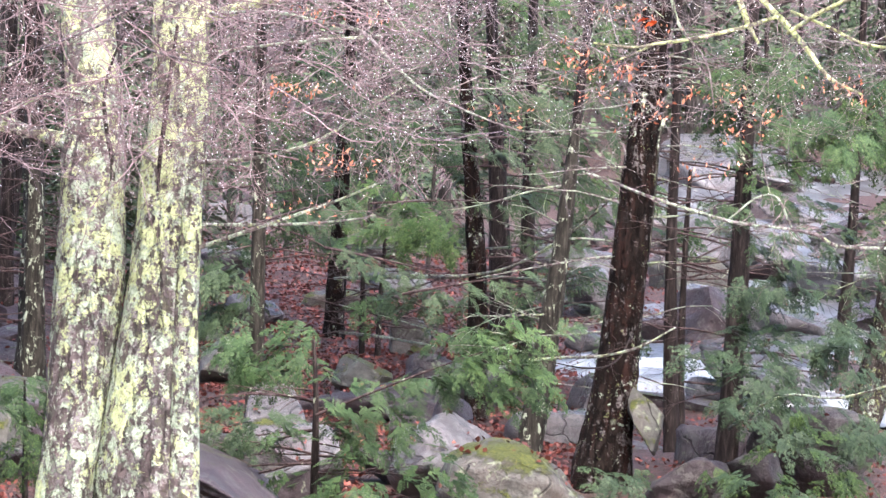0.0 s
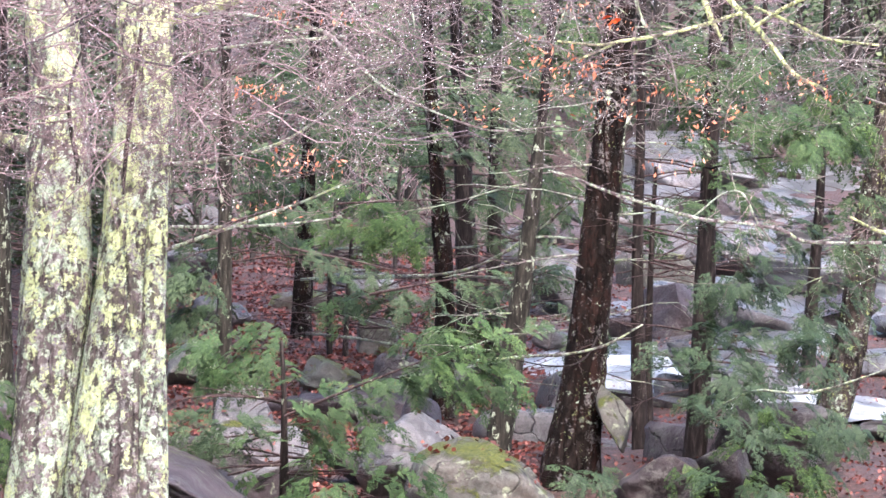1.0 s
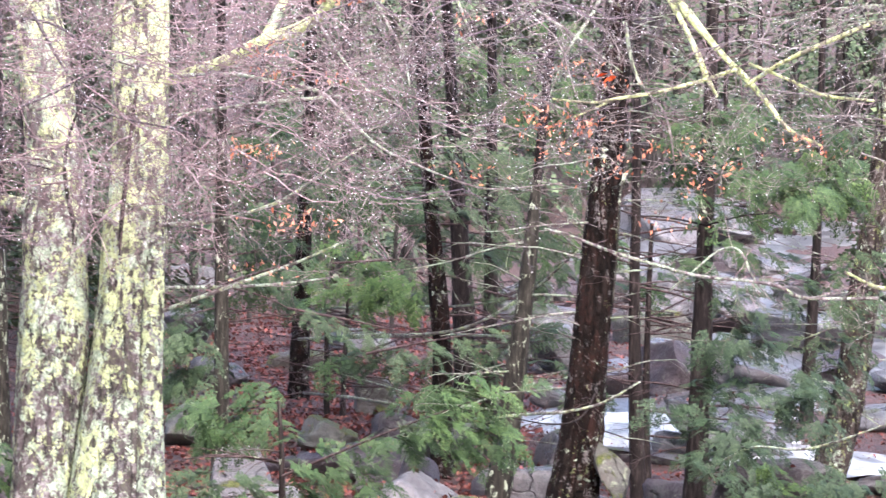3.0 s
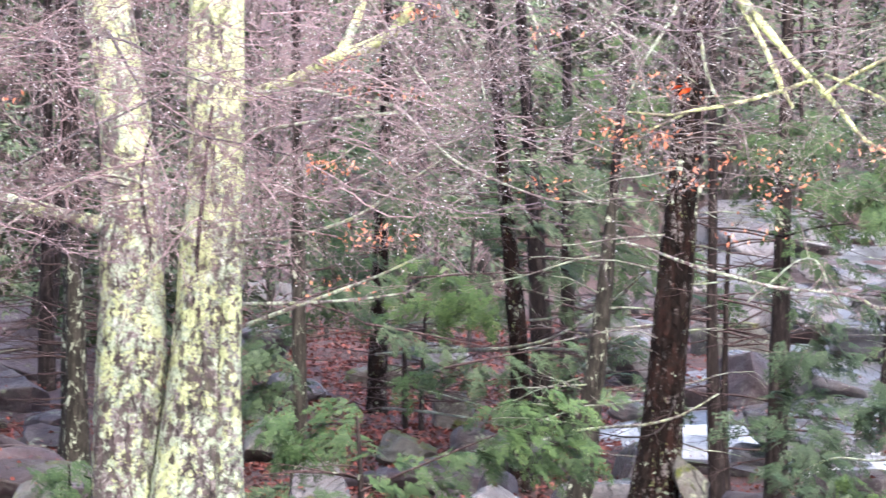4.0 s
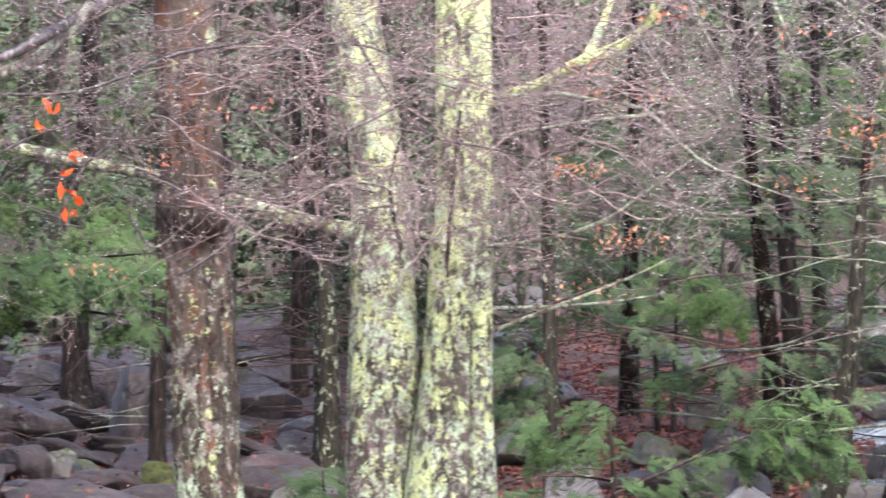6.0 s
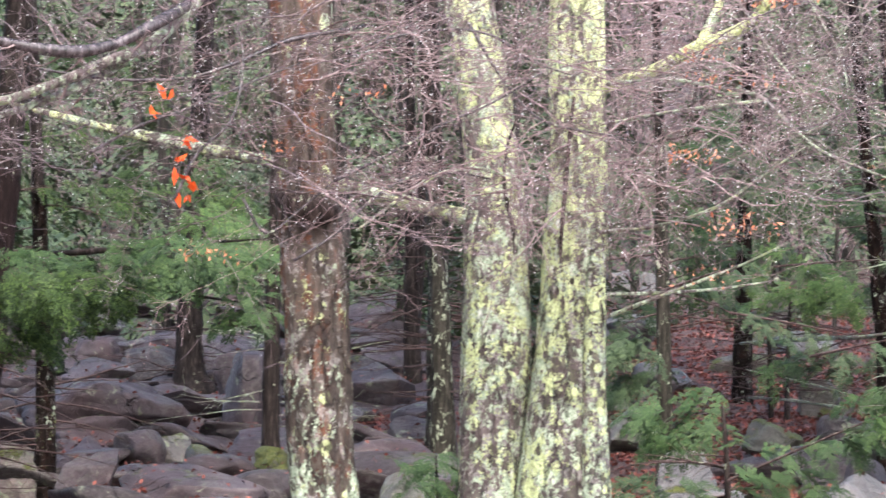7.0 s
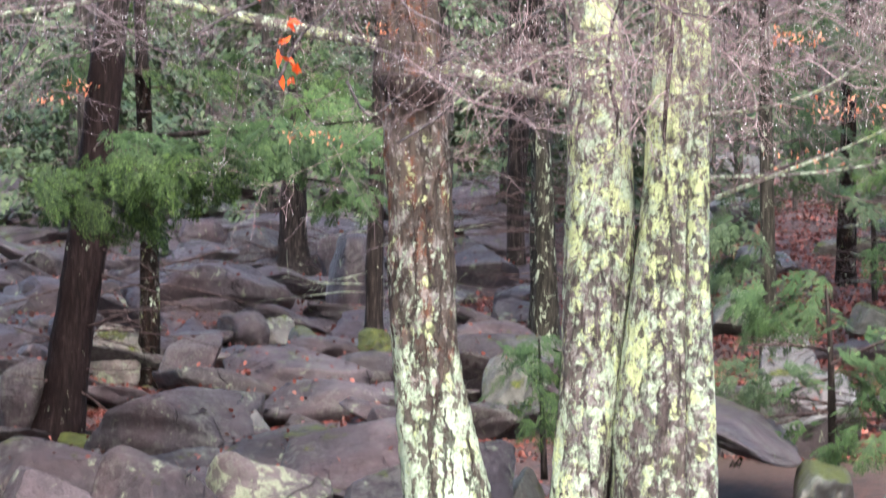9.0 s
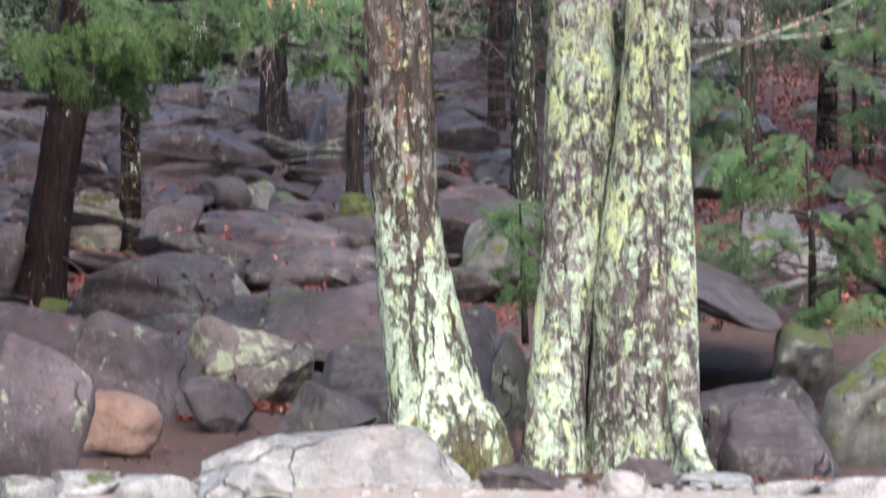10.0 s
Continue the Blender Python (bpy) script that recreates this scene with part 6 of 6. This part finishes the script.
foliage(STEM[1], (0.557, 42, 2.916), (0.676, 1.2, 0.507), NEEDLE_BLUE, 10, 1.15, 378, 0)
foliage(STEM[3], (2.043, 41, 2.435), (0.824, 1.2, 0.330), NEEDLE_BLUE, 12, 1.15, 379, 0)
foliage(STEM[1], (0.975, 40, 2.33), (0.536, 1.2, 0.375), NEEDLE, 8, 1.15, 380, 0)
foliage(STEM[5], (2.747, 37, 2.132), (0.446, 1.2, 0.496), NEEDLE_BLUE, 8, 1.0, 381, 0)
foliage(STEM[4], (3.538, 45, 3.828), (0.784, 1.2, 0.724), NEEDLE, 12, 1.15, 382, 0)
foliage(STEM[1], (1.068, 45, 3.387), (0.965, 1.2, 0.724), NEEDLE_BLUE, 12, 1.15, 383, 0)
foliage(STEM[8], (4.297, 40, 2.969), (0.965, 1.2, 0.322), NEEDLE_BLUE, 12, 1.15, 384, 0)
foliage(STEM[10], (5.004, 38, 3.032), (0.815, 1.2, 0.408), NEEDLE_BLUE, 12, 1.0, 385, 0)
foliage(STEM[10], (4.769, 34, 2.34), (0.593, 1.2, 0.365), NEEDLE_BLUE, 10, 1.0, 386, 0)
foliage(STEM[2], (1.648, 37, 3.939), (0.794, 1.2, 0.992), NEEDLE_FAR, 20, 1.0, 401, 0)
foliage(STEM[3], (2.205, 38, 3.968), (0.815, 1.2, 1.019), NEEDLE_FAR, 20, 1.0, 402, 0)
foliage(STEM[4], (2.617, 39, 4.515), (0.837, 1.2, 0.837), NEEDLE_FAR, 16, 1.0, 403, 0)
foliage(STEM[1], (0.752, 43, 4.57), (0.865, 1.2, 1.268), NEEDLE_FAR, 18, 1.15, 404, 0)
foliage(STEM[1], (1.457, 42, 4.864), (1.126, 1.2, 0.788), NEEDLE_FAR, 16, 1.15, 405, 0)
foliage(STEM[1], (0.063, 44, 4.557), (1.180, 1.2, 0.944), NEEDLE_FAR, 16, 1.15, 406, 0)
foliage(STEM[8], (4.027, 40, 4.904), (0.858, 1.2, 0.643), NEEDLE_LIGHT, 14, 1.15, 407, 0)
foliage(STEM[10], (4.986, 39, 4.698), (0.837, 1.2, 0.732), NEEDLE_LIGHT, 14, 1.0, 408, 0)
foliage(STEM[10], (5.288, 38, 3.965), (0.611, 1.2, 0.713), NEEDLE, 14, 1.0, 409, 0)
sapling = thing("young_hemlock", (-1.559, 26.8, 0.633), "young hemlock with drooping green boughs", "tree")
limb(sapling, [((-1.505, 26.8, 0.597), 0.05), ((-1.523, 26.8, 1.065), 0.04), ((-1.542, 26.8, 1.496), 0.02)], BARK_HEMLOCK, "stem")
foliage(sapling, (-1.62, 26.6, 1.408), (0.543, 0.6, 0.326), NEEDLE, 26, 0.7, 25, 0)
foliage(sapling, (-1.566, 26.6, 1.104), (0.507, 0.6, 0.471), NEEDLE_DARK, 28, 0.7, 26, 0)


# a log on the far slab
log = thing("fallen_log", (9.985, 78.0, 5.564), "short dark log lying on a wet slab", "log")
under("log_bark", tube_mesh("log_bark", [(9.985, 78.0, 5.564, 0.05), (10.154, 77.800, 5.534, 0.06), (10.324, 77.6, 5.503, 0.045)], BARK_BURL, 10, 5, 0.2, 0.1), log)

# ---------------------------------------------------------------- leaves that still hang
def hanging_leaves(owner, places, count, size, spread_by, material, seed, label):
    rng = np.random.RandomState(seed)
    pts = [p for p in places for i in range(count)]
    under("hanging_leaf", quads_mesh("hanging_leaf", leaf_quads(rng, pts, size, spread_by), material), owner, label, "stuff")


hanging_leaves(brown, [(-2.69, 22, 3.43), (-2.751, 22, 3.326), (-2.542, 22, 3.166), (-2.623, 22, 3.08), (-2.608, 22, 2.988), (-2.572, 22, 2.928), (-2.578, 22, 2.869)], 4, 0.08, 0.012, LEAF_RED, 5, "bright red-orange leaves on a bare twig")
hanging_leaves(twin, [(1.944, 22, 3.498), (1.744, 22, 3.253), (1.552, 22, 3.222), (1.868, 22, 3.091), (1.945, 22, 3.014), (2.179, 22, 3.127), (2.358, 22, 3.134), (2.495, 22, 3.05), (2.409, 22, 2.928), (0.238, 22, 2.706), (0.327, 22, 2.695), (0.092, 22, 3.076), (0.136, 22, 3.487), (0.135, 22, 2.457), (1.219, 22, 2.986), (1.749, 22, 3.541), (2.921, 22, 3.215), (3.102, 22, 3.162), (2.282, 22, 2.745), (1.615, 22, 3.12)], 24, 0.028, 0.07, LEAF_ORANGE, 6, "faded orange leaves on bare twigs")
hanging_leaves(brown, [(-2.079, 22, 3.132), (-2.479, 22.5, 2.586), (-2.601, 22.5, 2.617), (-3.832, 22, 2.784), (-3.712, 22, 2.843), (-1.676, 22, 3.419), (-3.711, 22, 3.71)], 18, 0.03, 0.05, LEAF_ORANGE, 7, "faded orange leaves on bare twigs")


hanging_leaves(twin, [(0.1, 22.6, 3.64), (0.18, 22.6, 3.68), (0.5, 22.6, 3.52), (0.12, 22.6, 3.11), (0.05, 22.6, 3.14), (0.38, 22.6, 2.76), (0.3, 22.6, 2.77), (1.6, 22.6, 3.33), (1.78, 22.6, 3.29), (1.86, 22.6, 3.32), (1.62, 22.6, 3.41), (0.49, 22.6, 3.95), (0.62, 22.6, 3.97), (1.22, 22.6, 3.84)], 13, 0.042, 0.05, LEAF_ORANGE, 9, "rusty curled leaves in tufts on bare twigs")
hanging_leaves(twin, [(1.945, 22.0, 3.497)], 4, 0.07, 0.015, LEAF_RED, 8, "bright red-orange leaves on a bare twig")


# ---------------------------------------------------------------- the stream
def make_stream():
    path = smooth_path([(*p, w) for p, w in (((6.042, 38.45, 1.292), 1.2), ((5.466, 40.4, 1.49), 1.4), ((4.769, 41.5, 1.596), 1.6), ((4.24, 42.7, 1.716), 1.8), ((4.295, 44.2, 1.866), 1.8), ((5.483, 47.9, 2.24), 2.0), ((6.625, 51.85, 2.632), 2.2), ((7.723, 56.35, 3.082), 2.6), ((7.589, 61.55, 3.603), 2.6), ((7.526, 67.85, 4.234), 2.4), ((9.226, 81.45, 5.593), 3.0), ((10.634, 86.75, 6.293), 4.0))], 10)
    v, n = [], 11
    for i, (x, y, z, w) in enumerate(path):
        a, b = path[max(0, i - 1)], path[min(len(path) - 1, i + 1)]
        d = Vector((b[0] - a[0], b[1] - a[1])).normalized()
        for j in range(n):
            s = (j / (n - 1) - 0.5) * 2 * w * (1 + 0.25 * noise.noise(Vector((i * 0.4, j, 3))))
            px, py = x - d.y * s, y + d.x * s
            v.append((px, py, land(px, py) + 0.05 - 0.12 * (2 * abs(j / (n - 1) - 0.5)) ** 4 + 0.02 * noise.noise(Vector((px * 2, py * 2, 0)))))
    f = [(i * n + j, i * n + j + 1, (i + 1) * n + j + 1, (i + 1) * n + j) for i in range(len(path) - 1) for j in range(n - 1)]
    me = mesh_of("stream", v, f, WATER)
    me.materials.append(WATER_POOL)
    for p in me.polygons:
        p.material_index = int(p.center.y < 44.5)
    tagged(new("stream", me), "shallow stream running bright over stone ledges", "water", kind="structure")


make_stream()


def make_verge():
    """The gravel strip in front of the stones."""
    k = Mat("pale_pinkish_gravel", 0.7, 0.3)
    a = k.cells(55, out="Color")
    col = k.mix(0.5, k.ramp(k.noise(60, 4, 0.7), [(0.3, (0.10, 0.07, 0.06)), (0.5, (0.21, 0.165, 0.145)), (0.7, (0.36, 0.31, 0.285))]), k.mix(0.8, a, (0.20, 0.15, 0.13)))
    mat = k.done(col, k.cells(55), 0.8, 0.01)
    v, f, n = [], [], 89
    ys = [12, 15, 18, 19.5, 20.3, 20.9, 21.4, 21.8, 22.1]
    for j, y in enumerate(ys):
        for i in range(n):
            x = -22 + 0.5 * i
            yy = y + (0.35 * noise.noise(Vector((x * 0.9, 3, 1))) if j == len(ys) - 1 else 0)
            v.append((x, yy, land(x, yy) + (0.03 if j < len(ys) - 1 else -0.03) + 0.008 * noise.noise(Vector((x * 4, yy * 4, 5)))))
    f = [(j * n + i, j * n + i + 1, (j + 1) * n + i + 1, (j + 1) * n + i) for j in range(len(ys) - 1) for i in range(n - 1)]
    tagged(new("gravel_verge", mesh_of("gravel_verge", v, f, mat)), "pale pinkish gravel verge edged with small stones", "verge", kind="structure")


make_verge()


# ---------------------------------------------------------------- scattered rocks of the slope
def scatter_rocks(seed, count, bear0, bear1, y0, y1, small, large, mats, label, group, squash=(0.35, 0.7)):
    """Rocks by bearing in degrees and distance, sharing eight shapes."""
    rng = np.random.RandomState(seed)
    shapes = []
    for i in range(8):
        v, f = worn_rock((1, 1, 1), seed * 20 + i, 8, 2.7, 9)
        shapes.append((v, f))
    cache = {}
    for i in range(count):
        y = y0 + (y1 - y0) * rng.uniform(0, 1) ** 1.2
        x = math.tan(radians(rng.uniform(bear0, bear1))) * y
        s = rng.uniform(small, large) * (0.8 + y / 120)
        k, m = rng.randint(8), mats[rng.randint(len(mats))]
        if (k, m.name) not in cache:
            cache[k, m.name] = mesh_of("boulder", *shapes[k], m)
        ob = new("boulder", cache[k, m.name])
        h = s * rng.uniform(*squash)
        ob.scale = (s * rng.uniform(0.8, 1.8), s * rng.uniform(0.8, 1.3), h)
        ob.rotation_euler = (rng.normal() * 0.22, rng.normal() * 0.22, rng.uniform(-0.7, 0.7))
        ob.location = (x, y, land(x, y) + h * 0.22)
        tagged(ob, label, "boulder", group)


scatter_rocks(1, 240, -11.5, -3.6, 28, 62, 0.35, 1.1, [ROCK_SLOPE, ROCK_SLOPE, ROCK, ROCK_DARK], "grey worn slab tumbled on the leafy slope", "tumbled boulders", (0.16, 0.42))
scatter_rocks(2, 36, -3.8, 7.5, 28, 70, 0.25, 0.9, [ROCK, ROCK_MOSS, ROCK_WET], "damp boulder half sunk among fallen leaves", "sunken boulders")
scatter_rocks(3, 34, 3.6, 10.0, 36, 80, 0.4, 1.1, [ROCK_WET, ROCK_WET, ROCK], "wet grey boulder beside the stream", "stream boulders", (0.2, 0.45))


def rubble(seed, count, material):
    """Small angular stones lodged between the boulders, too many to count."""
    rng = np.random.RandomState(seed)
    shapes = [worn_rock((1, 1, 1), 950 + i, 6, 2.8, 9) for i in range(6)]
    vs, fs, n = [], [], 0
    for i in range(count):
        v, f = shapes[rng.randint(6)]
        y = rng.uniform(27.5, 48)
        x = math.tan(radians(rng.uniform(-11.5, -4.2))) * y
        s = rng.uniform(0.12, 0.42) * np.array((rng.uniform(0.8, 1.6), 1.0, rng.uniform(0.4, 0.8)))
        m = np.array(Euler((rng.normal() * 0.25, rng.normal() * 0.3, rng.uniform(0, 6.28))).to_matrix())
        vs.append((v * s) @ m.T + np.array((x, y, land(x, y) + s[2] * 0.3)))
        fs.extend(tuple(n + k for k in t) for t in f)
        n += len(v)
    tagged(new("rubble", mesh_of("rubble", np.vstack(vs), fs, material)), "small angular stones lodged between the boulders", "rubble", kind="stuff")


rubble(1, 130, ROCK)
rubble(2, 90, ROCK_DARK)


def pebbles(seed, count):
    """Small stones strewn along the gravel's edge, too many to count."""
    rng = np.random.RandomState(seed)
    shapes = [worn_rock((1, 1, 1), 900 + i, 3, 2.6, 6) for i in range(5)]
    vs, fs, n = [], [], 0
    for i in range(count):
        v, f = shapes[rng.randint(5)]
        s = rng.uniform(0.02, 0.075) * np.array((rng.uniform(0.8, 1.6), 1.0, rng.uniform(0.4, 0.8)))
        m = np.array(Euler((0, 0, rng.uniform(0, 6.28))).to_matrix())
        x, y = rng.uniform(-4.4, 1.6), rng.normal(21.9, 0.35)
        vs.append((v * s) @ m.T + np.array((x, y, land(x, y) + 0.03)))
        fs.extend(tuple(n + k for k in t) for t in f)
        n += len(v)
    tagged(new("pebble_scatter", mesh_of("pebble_scatter", np.vstack(vs), fs, ROCK_VERGE)), "pale pebbles strewn along the gravel edge", "pebbles", kind="stuff")


pebbles(4, 420)


# ---------------------------------------------------------------- fallen leaves
def surface_tree():
    """The ground and every rock on it, to drop leaves on."""
    bpy.context.view_layer.update()
    vs, fs, n = [], [], 0
    for ob in scene.objects:
        if ob.type == "MESH" and ob.name.split(".")[0] in ("boulder", "ground", "stone"):
            m = ob.matrix_world
            vs.extend(m @ v.co for v in ob.data.vertices)
            fs.extend(tuple(n + i for i in f.vertices) for f in ob.data.polygons)
            n += len(ob.data.vertices)
    return BVHTree.FromPolygons(vs, fs)


def fallen_leaves(seed, count, bear0, bear1, y0, y1, size, patchy=0.0, sunk=0.0):
    """Wet leaves dropped on ground and rocks; with sunk, only where the stones round about stand that much higher."""
    rng = np.random.RandomState(seed)
    q = []
    top = surface_tree()
    while len(q) < count:
        y = y0 + (y1 - y0) * rng.uniform(0, 1) ** 1.1
        x = math.tan(radians(rng.uniform(bear0, bear1))) * y
        if noise.noise(Vector((x * 0.55, y * 0.4, 7))) < rng.uniform(-0.35, 0.3) + patchy:
            continue
        if -1.0 < x < 0.95 and 23.5 < y < 31.6:
            continue  # the sheltered hollow stays bare
        hit, nor, _, _ = top.ray_cast(Vector((x, y, 12.0)), Vector((0, 0, -1)))
        if hit is None or nor.z < 0.55 or (hit.z > land(x, y) + 0.1 and rng.rand() < 0.9):
            continue
        if sunk:
            round_about = [top.ray_cast(Vector((x + a, y + b, 12.0)), Vector((0, 0, -1)))[0] for a, b in ((0.3, 0), (-0.3, 0), (0, 0.4), (0, -0.3))]
            if sum(p.z for p in round_about if p) < 4 * (hit.z + sunk):
                continue
        m = np.array(Euler((rng.normal() * 0.55, rng.normal() * 0.55, rng.uniform(0, 6.28))).to_matrix())
        l = size * rng.uniform(0.6, 1.3)
        pts = np.array(((-l / 2, 0, 0), (0, l * 0.32, l * 0.12), (l / 2, 0, 0), (0, -l * 0.32, l * 0.12)))
        q.append(pts @ m.T + np.array((x, y, hit.z + 0.02)))
    ob = new("leaf_litter", quads_mesh("leaf_litter", np.array(q), LITTER))
    tagged(ob, "wet red-brown leaves fallen over the slope", "leaf litter", kind="stuff")


fallen_leaves(1, 30000, -11.5, 10, 29.0, 62, 0.047)
fallen_leaves(3, 350, -9.5, 7.0, 20.6, 27.5, 0.045)
fallen_leaves(4, 6000, -11.5, -3.5, 27.5, 48, 0.052, -0.5)
fallen_leaves(5, 16000, -11.0, -3.8, 26.5, 46, 0.055, -0.9, 0.07)
fallen_leaves(6, 9000, -10.5, -4.0, 29, 47, 0.06, -0.7, 0.025)
fallen_leaves(2, 17000, -1.0, 4.2, 31, 60, 0.066, -1.0)


# ---------------------------------------------------------------- the woods behind
def wood_hemlock(seed, height, sprays, material):
    rng = np.random.RandomState(seed)
    ob = thing("forest_hemlock", (0, 0, 0), "dark hemlock of the woods behind with drooping boughs", "tree", "woods behind")
    pts = [(0, 0, -0.5, 0.11), (0.02, 0, 1.0, 0.09), (0.1 * rng.normal(), 0, height * 0.4, 0.07), (0.15 * rng.normal(), 0, height, 0.02)]
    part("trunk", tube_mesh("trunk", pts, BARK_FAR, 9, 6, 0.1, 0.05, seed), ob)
    qs = []
    for i in range(sprays):
        k = rng.uniform(0.03, 1.0) ** 1.2
        yaw = rng.uniform(0, 6.28)
        r = (1.1 - k) * rng.uniform(0.0, 1.5)
        qs.append(placed(FAR_SPRAYS[rng.randint(5)], (math.cos(yaw) * r, math.sin(yaw) * r, height * k), yaw, rng.uniform(0.1, 0.5), rng.uniform(-0.4, 0.4), (3.9 - 2.0 * k) * rng.uniform(0.6, 1.1), rng.uniform(0.0, 0.6)))
    part("crown", quads_mesh("crown", np.vstack(qs), material), ob, kind="stuff")
    return ob


def wood_bare(seed, height):
    rng = np.random.RandomState(seed)
    ob = thing("bare_tree", (0, 0, 0), "slender bare grey tree of the woods behind", "tree", "woods behind")
    run = twig_run(rng, (0, 0, -0.4), (0, 0, 1), height, 0.035, 0.06, 12)
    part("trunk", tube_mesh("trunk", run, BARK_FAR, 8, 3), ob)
    paths, drops = [], []
    spread(rng, run, 60, 1.7, paths, drops, 2, 0.9, 0.5, 0.6)
    for p in paths:
        p[:, 3] = np.maximum(p[:, 3], 0.005)
    part("twig_growth", tubes_mesh("twig_growth", paths, TWIG), ob, kind="stuff")
    return ob


def wood_far(seed, height, material, dense=False):
    """A fuller, coarser hemlock for the far hill; the dense ones stand out of view, added for shade."""
    rng = np.random.RandomState(seed)
    ob = thing("forest_hemlock", (0, 0, 0), "dark hemlock with a full drooping crown in the woods", "tree", "woods around")
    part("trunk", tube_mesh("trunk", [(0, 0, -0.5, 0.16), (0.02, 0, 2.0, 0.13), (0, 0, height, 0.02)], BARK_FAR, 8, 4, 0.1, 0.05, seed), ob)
    qs = []
    for i in range(100 if dense else 64):
        k = rng.uniform(0.04, 1.0)
        yaw = rng.uniform(0, 6.28)
        r = (1.1 - k) * rng.uniform(0.0, 1.8)
        spray = COARSE[rng.randint(4)] * 0.42 if dense else thinned(FAR_SPRAYS[rng.randint(5)], 0.6, 1.5, rng)
        qs.append(placed(spray, (math.cos(yaw) * r, math.sin(yaw) * r, height * k), yaw, rng.uniform(0.1, 0.5), rng.uniform(-0.4, 0.4), ((6.4 - 3.6 * k) if dense else (4.2 - 2.2 * k)) * rng.uniform(0.6, 1.1), 0 if dense else rng.uniform(0, 0.6)))
    part("crown", quads_mesh("crown", np.vstack(qs), material), ob, kind="stuff")
    return ob


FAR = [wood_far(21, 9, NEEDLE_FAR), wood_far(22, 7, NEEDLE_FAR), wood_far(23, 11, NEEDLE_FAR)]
# Never in view: added to shade the slope on the left.
SHADE_TREES = [wood_far(31, 13, NEEDLE_DARK, True), wood_far(32, 15, NEEDLE_DARK, True)]
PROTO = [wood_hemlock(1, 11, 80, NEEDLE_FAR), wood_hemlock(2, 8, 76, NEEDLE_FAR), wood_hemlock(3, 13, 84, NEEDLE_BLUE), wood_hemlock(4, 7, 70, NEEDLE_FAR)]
BARE = [wood_bare(11, 7), wood_bare(12, 9)]


def plant(seed, count, protos, bear0, bear1, y0, y1, lo=0.8, hi=1.3):
    rng = np.random.RandomState(seed)
    for i in range(count):
        ob = protos[i % len(protos)]
        y = y0 + (y1 - y0) * (i + rng.rand()) / count
        x = math.tan(radians(rng.uniform(bear0, bear1))) * y
        while y < 88 and 3.2 < math.degrees(math.atan2(x, y)) < 9.5:
            x = math.tan(radians(rng.uniform(bear0, bear1))) * y
        m = pose(x, y, land(x, y), 0, 0, rng.uniform(0, 360))
        if i < len(protos) and ob.location.length < 0.01:
            ob.matrix_basis = m
        else:
            s = rng.uniform(lo, hi)
            copy_thing(ob, m).scale = (s, s, s)


plant(1, 34, PROTO, -11.5, 10.5, 50, 90)
plant(3, 50, FAR, -11.5, 10.5, 88, 150, 1.0, 1.6)
plant(5, 30, FAR, 0.5, 10.5, 85, 106, 0.8, 1.3)
plant(6, 16, FAR, -11.5, 1, 72, 96, 0.8, 1.2)
plant(7, 16, FAR, -4, -0.4, 46, 84, 0.3, 0.5)
plant(4, 2, SHADE_TREES, -24, -22, 22, 26)
plant(2, 22, BARE, -11.5, 10.5, 52, 84)
plant(12, 6, FAR, -2.5, 4.0, 60, 80, 0.5, 0.8)


def plant_unseen(places, protos, seed):
    """Unseen trees added to block light from the left and from around and behind the viewer."""
    rng = np.random.RandomState(seed)
    for i, (x, y) in enumerate(places):
        copy_thing(protos[i % len(protos)], pose(x, y, land(x, y), 0, 0, rng.uniform(0, 360))).scale = (1.25, 1.25, 1.25)


plant_unseen([(-9.6, 26.5), (-9.8, 22), (-11.5, 29), (-9.0, 15), (-12, 18), (-13, 25), (-14, 33), (-13.5, 39), (-15, 12)], SHADE_TREES, 8)
plant_unseen([(-22, -22), (-4, -38), (14, -34), (30, -16), (-28, -4), (24, 6), (17, 20), (15, 30)], SHADE_TREES, 9)


def unseen_overhang(owner, centre, size, count, seed):
    """A wide hemlock crown, unseen, added above the boulders to shade them."""
    rng = np.random.RandomState(seed)
    qs = []
    for i in range(count):
        q = rng.normal(size=3)
        q *= rng.uniform(0.1, 1.0) ** 0.5 / np.linalg.norm(q) * 0.5
        qs.append(placed(COARSE[rng.randint(4)], np.array(centre) + q * np.array(size), rng.uniform(0, 6.28), rng.uniform(0.1, 0.4), rng.uniform(-0.3, 0.3), rng.uniform(0.9, 1.6)))
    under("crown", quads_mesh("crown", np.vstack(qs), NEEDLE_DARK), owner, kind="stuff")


unseen_overhang(STEM[17], (-6.6, 25.5, 8.0), (6.5, 9, 4.2), 330, 3)
unseen_overhang(STEM[18], (-7.2, 35.0, 9.5), (7, 8, 5), 260, 4)
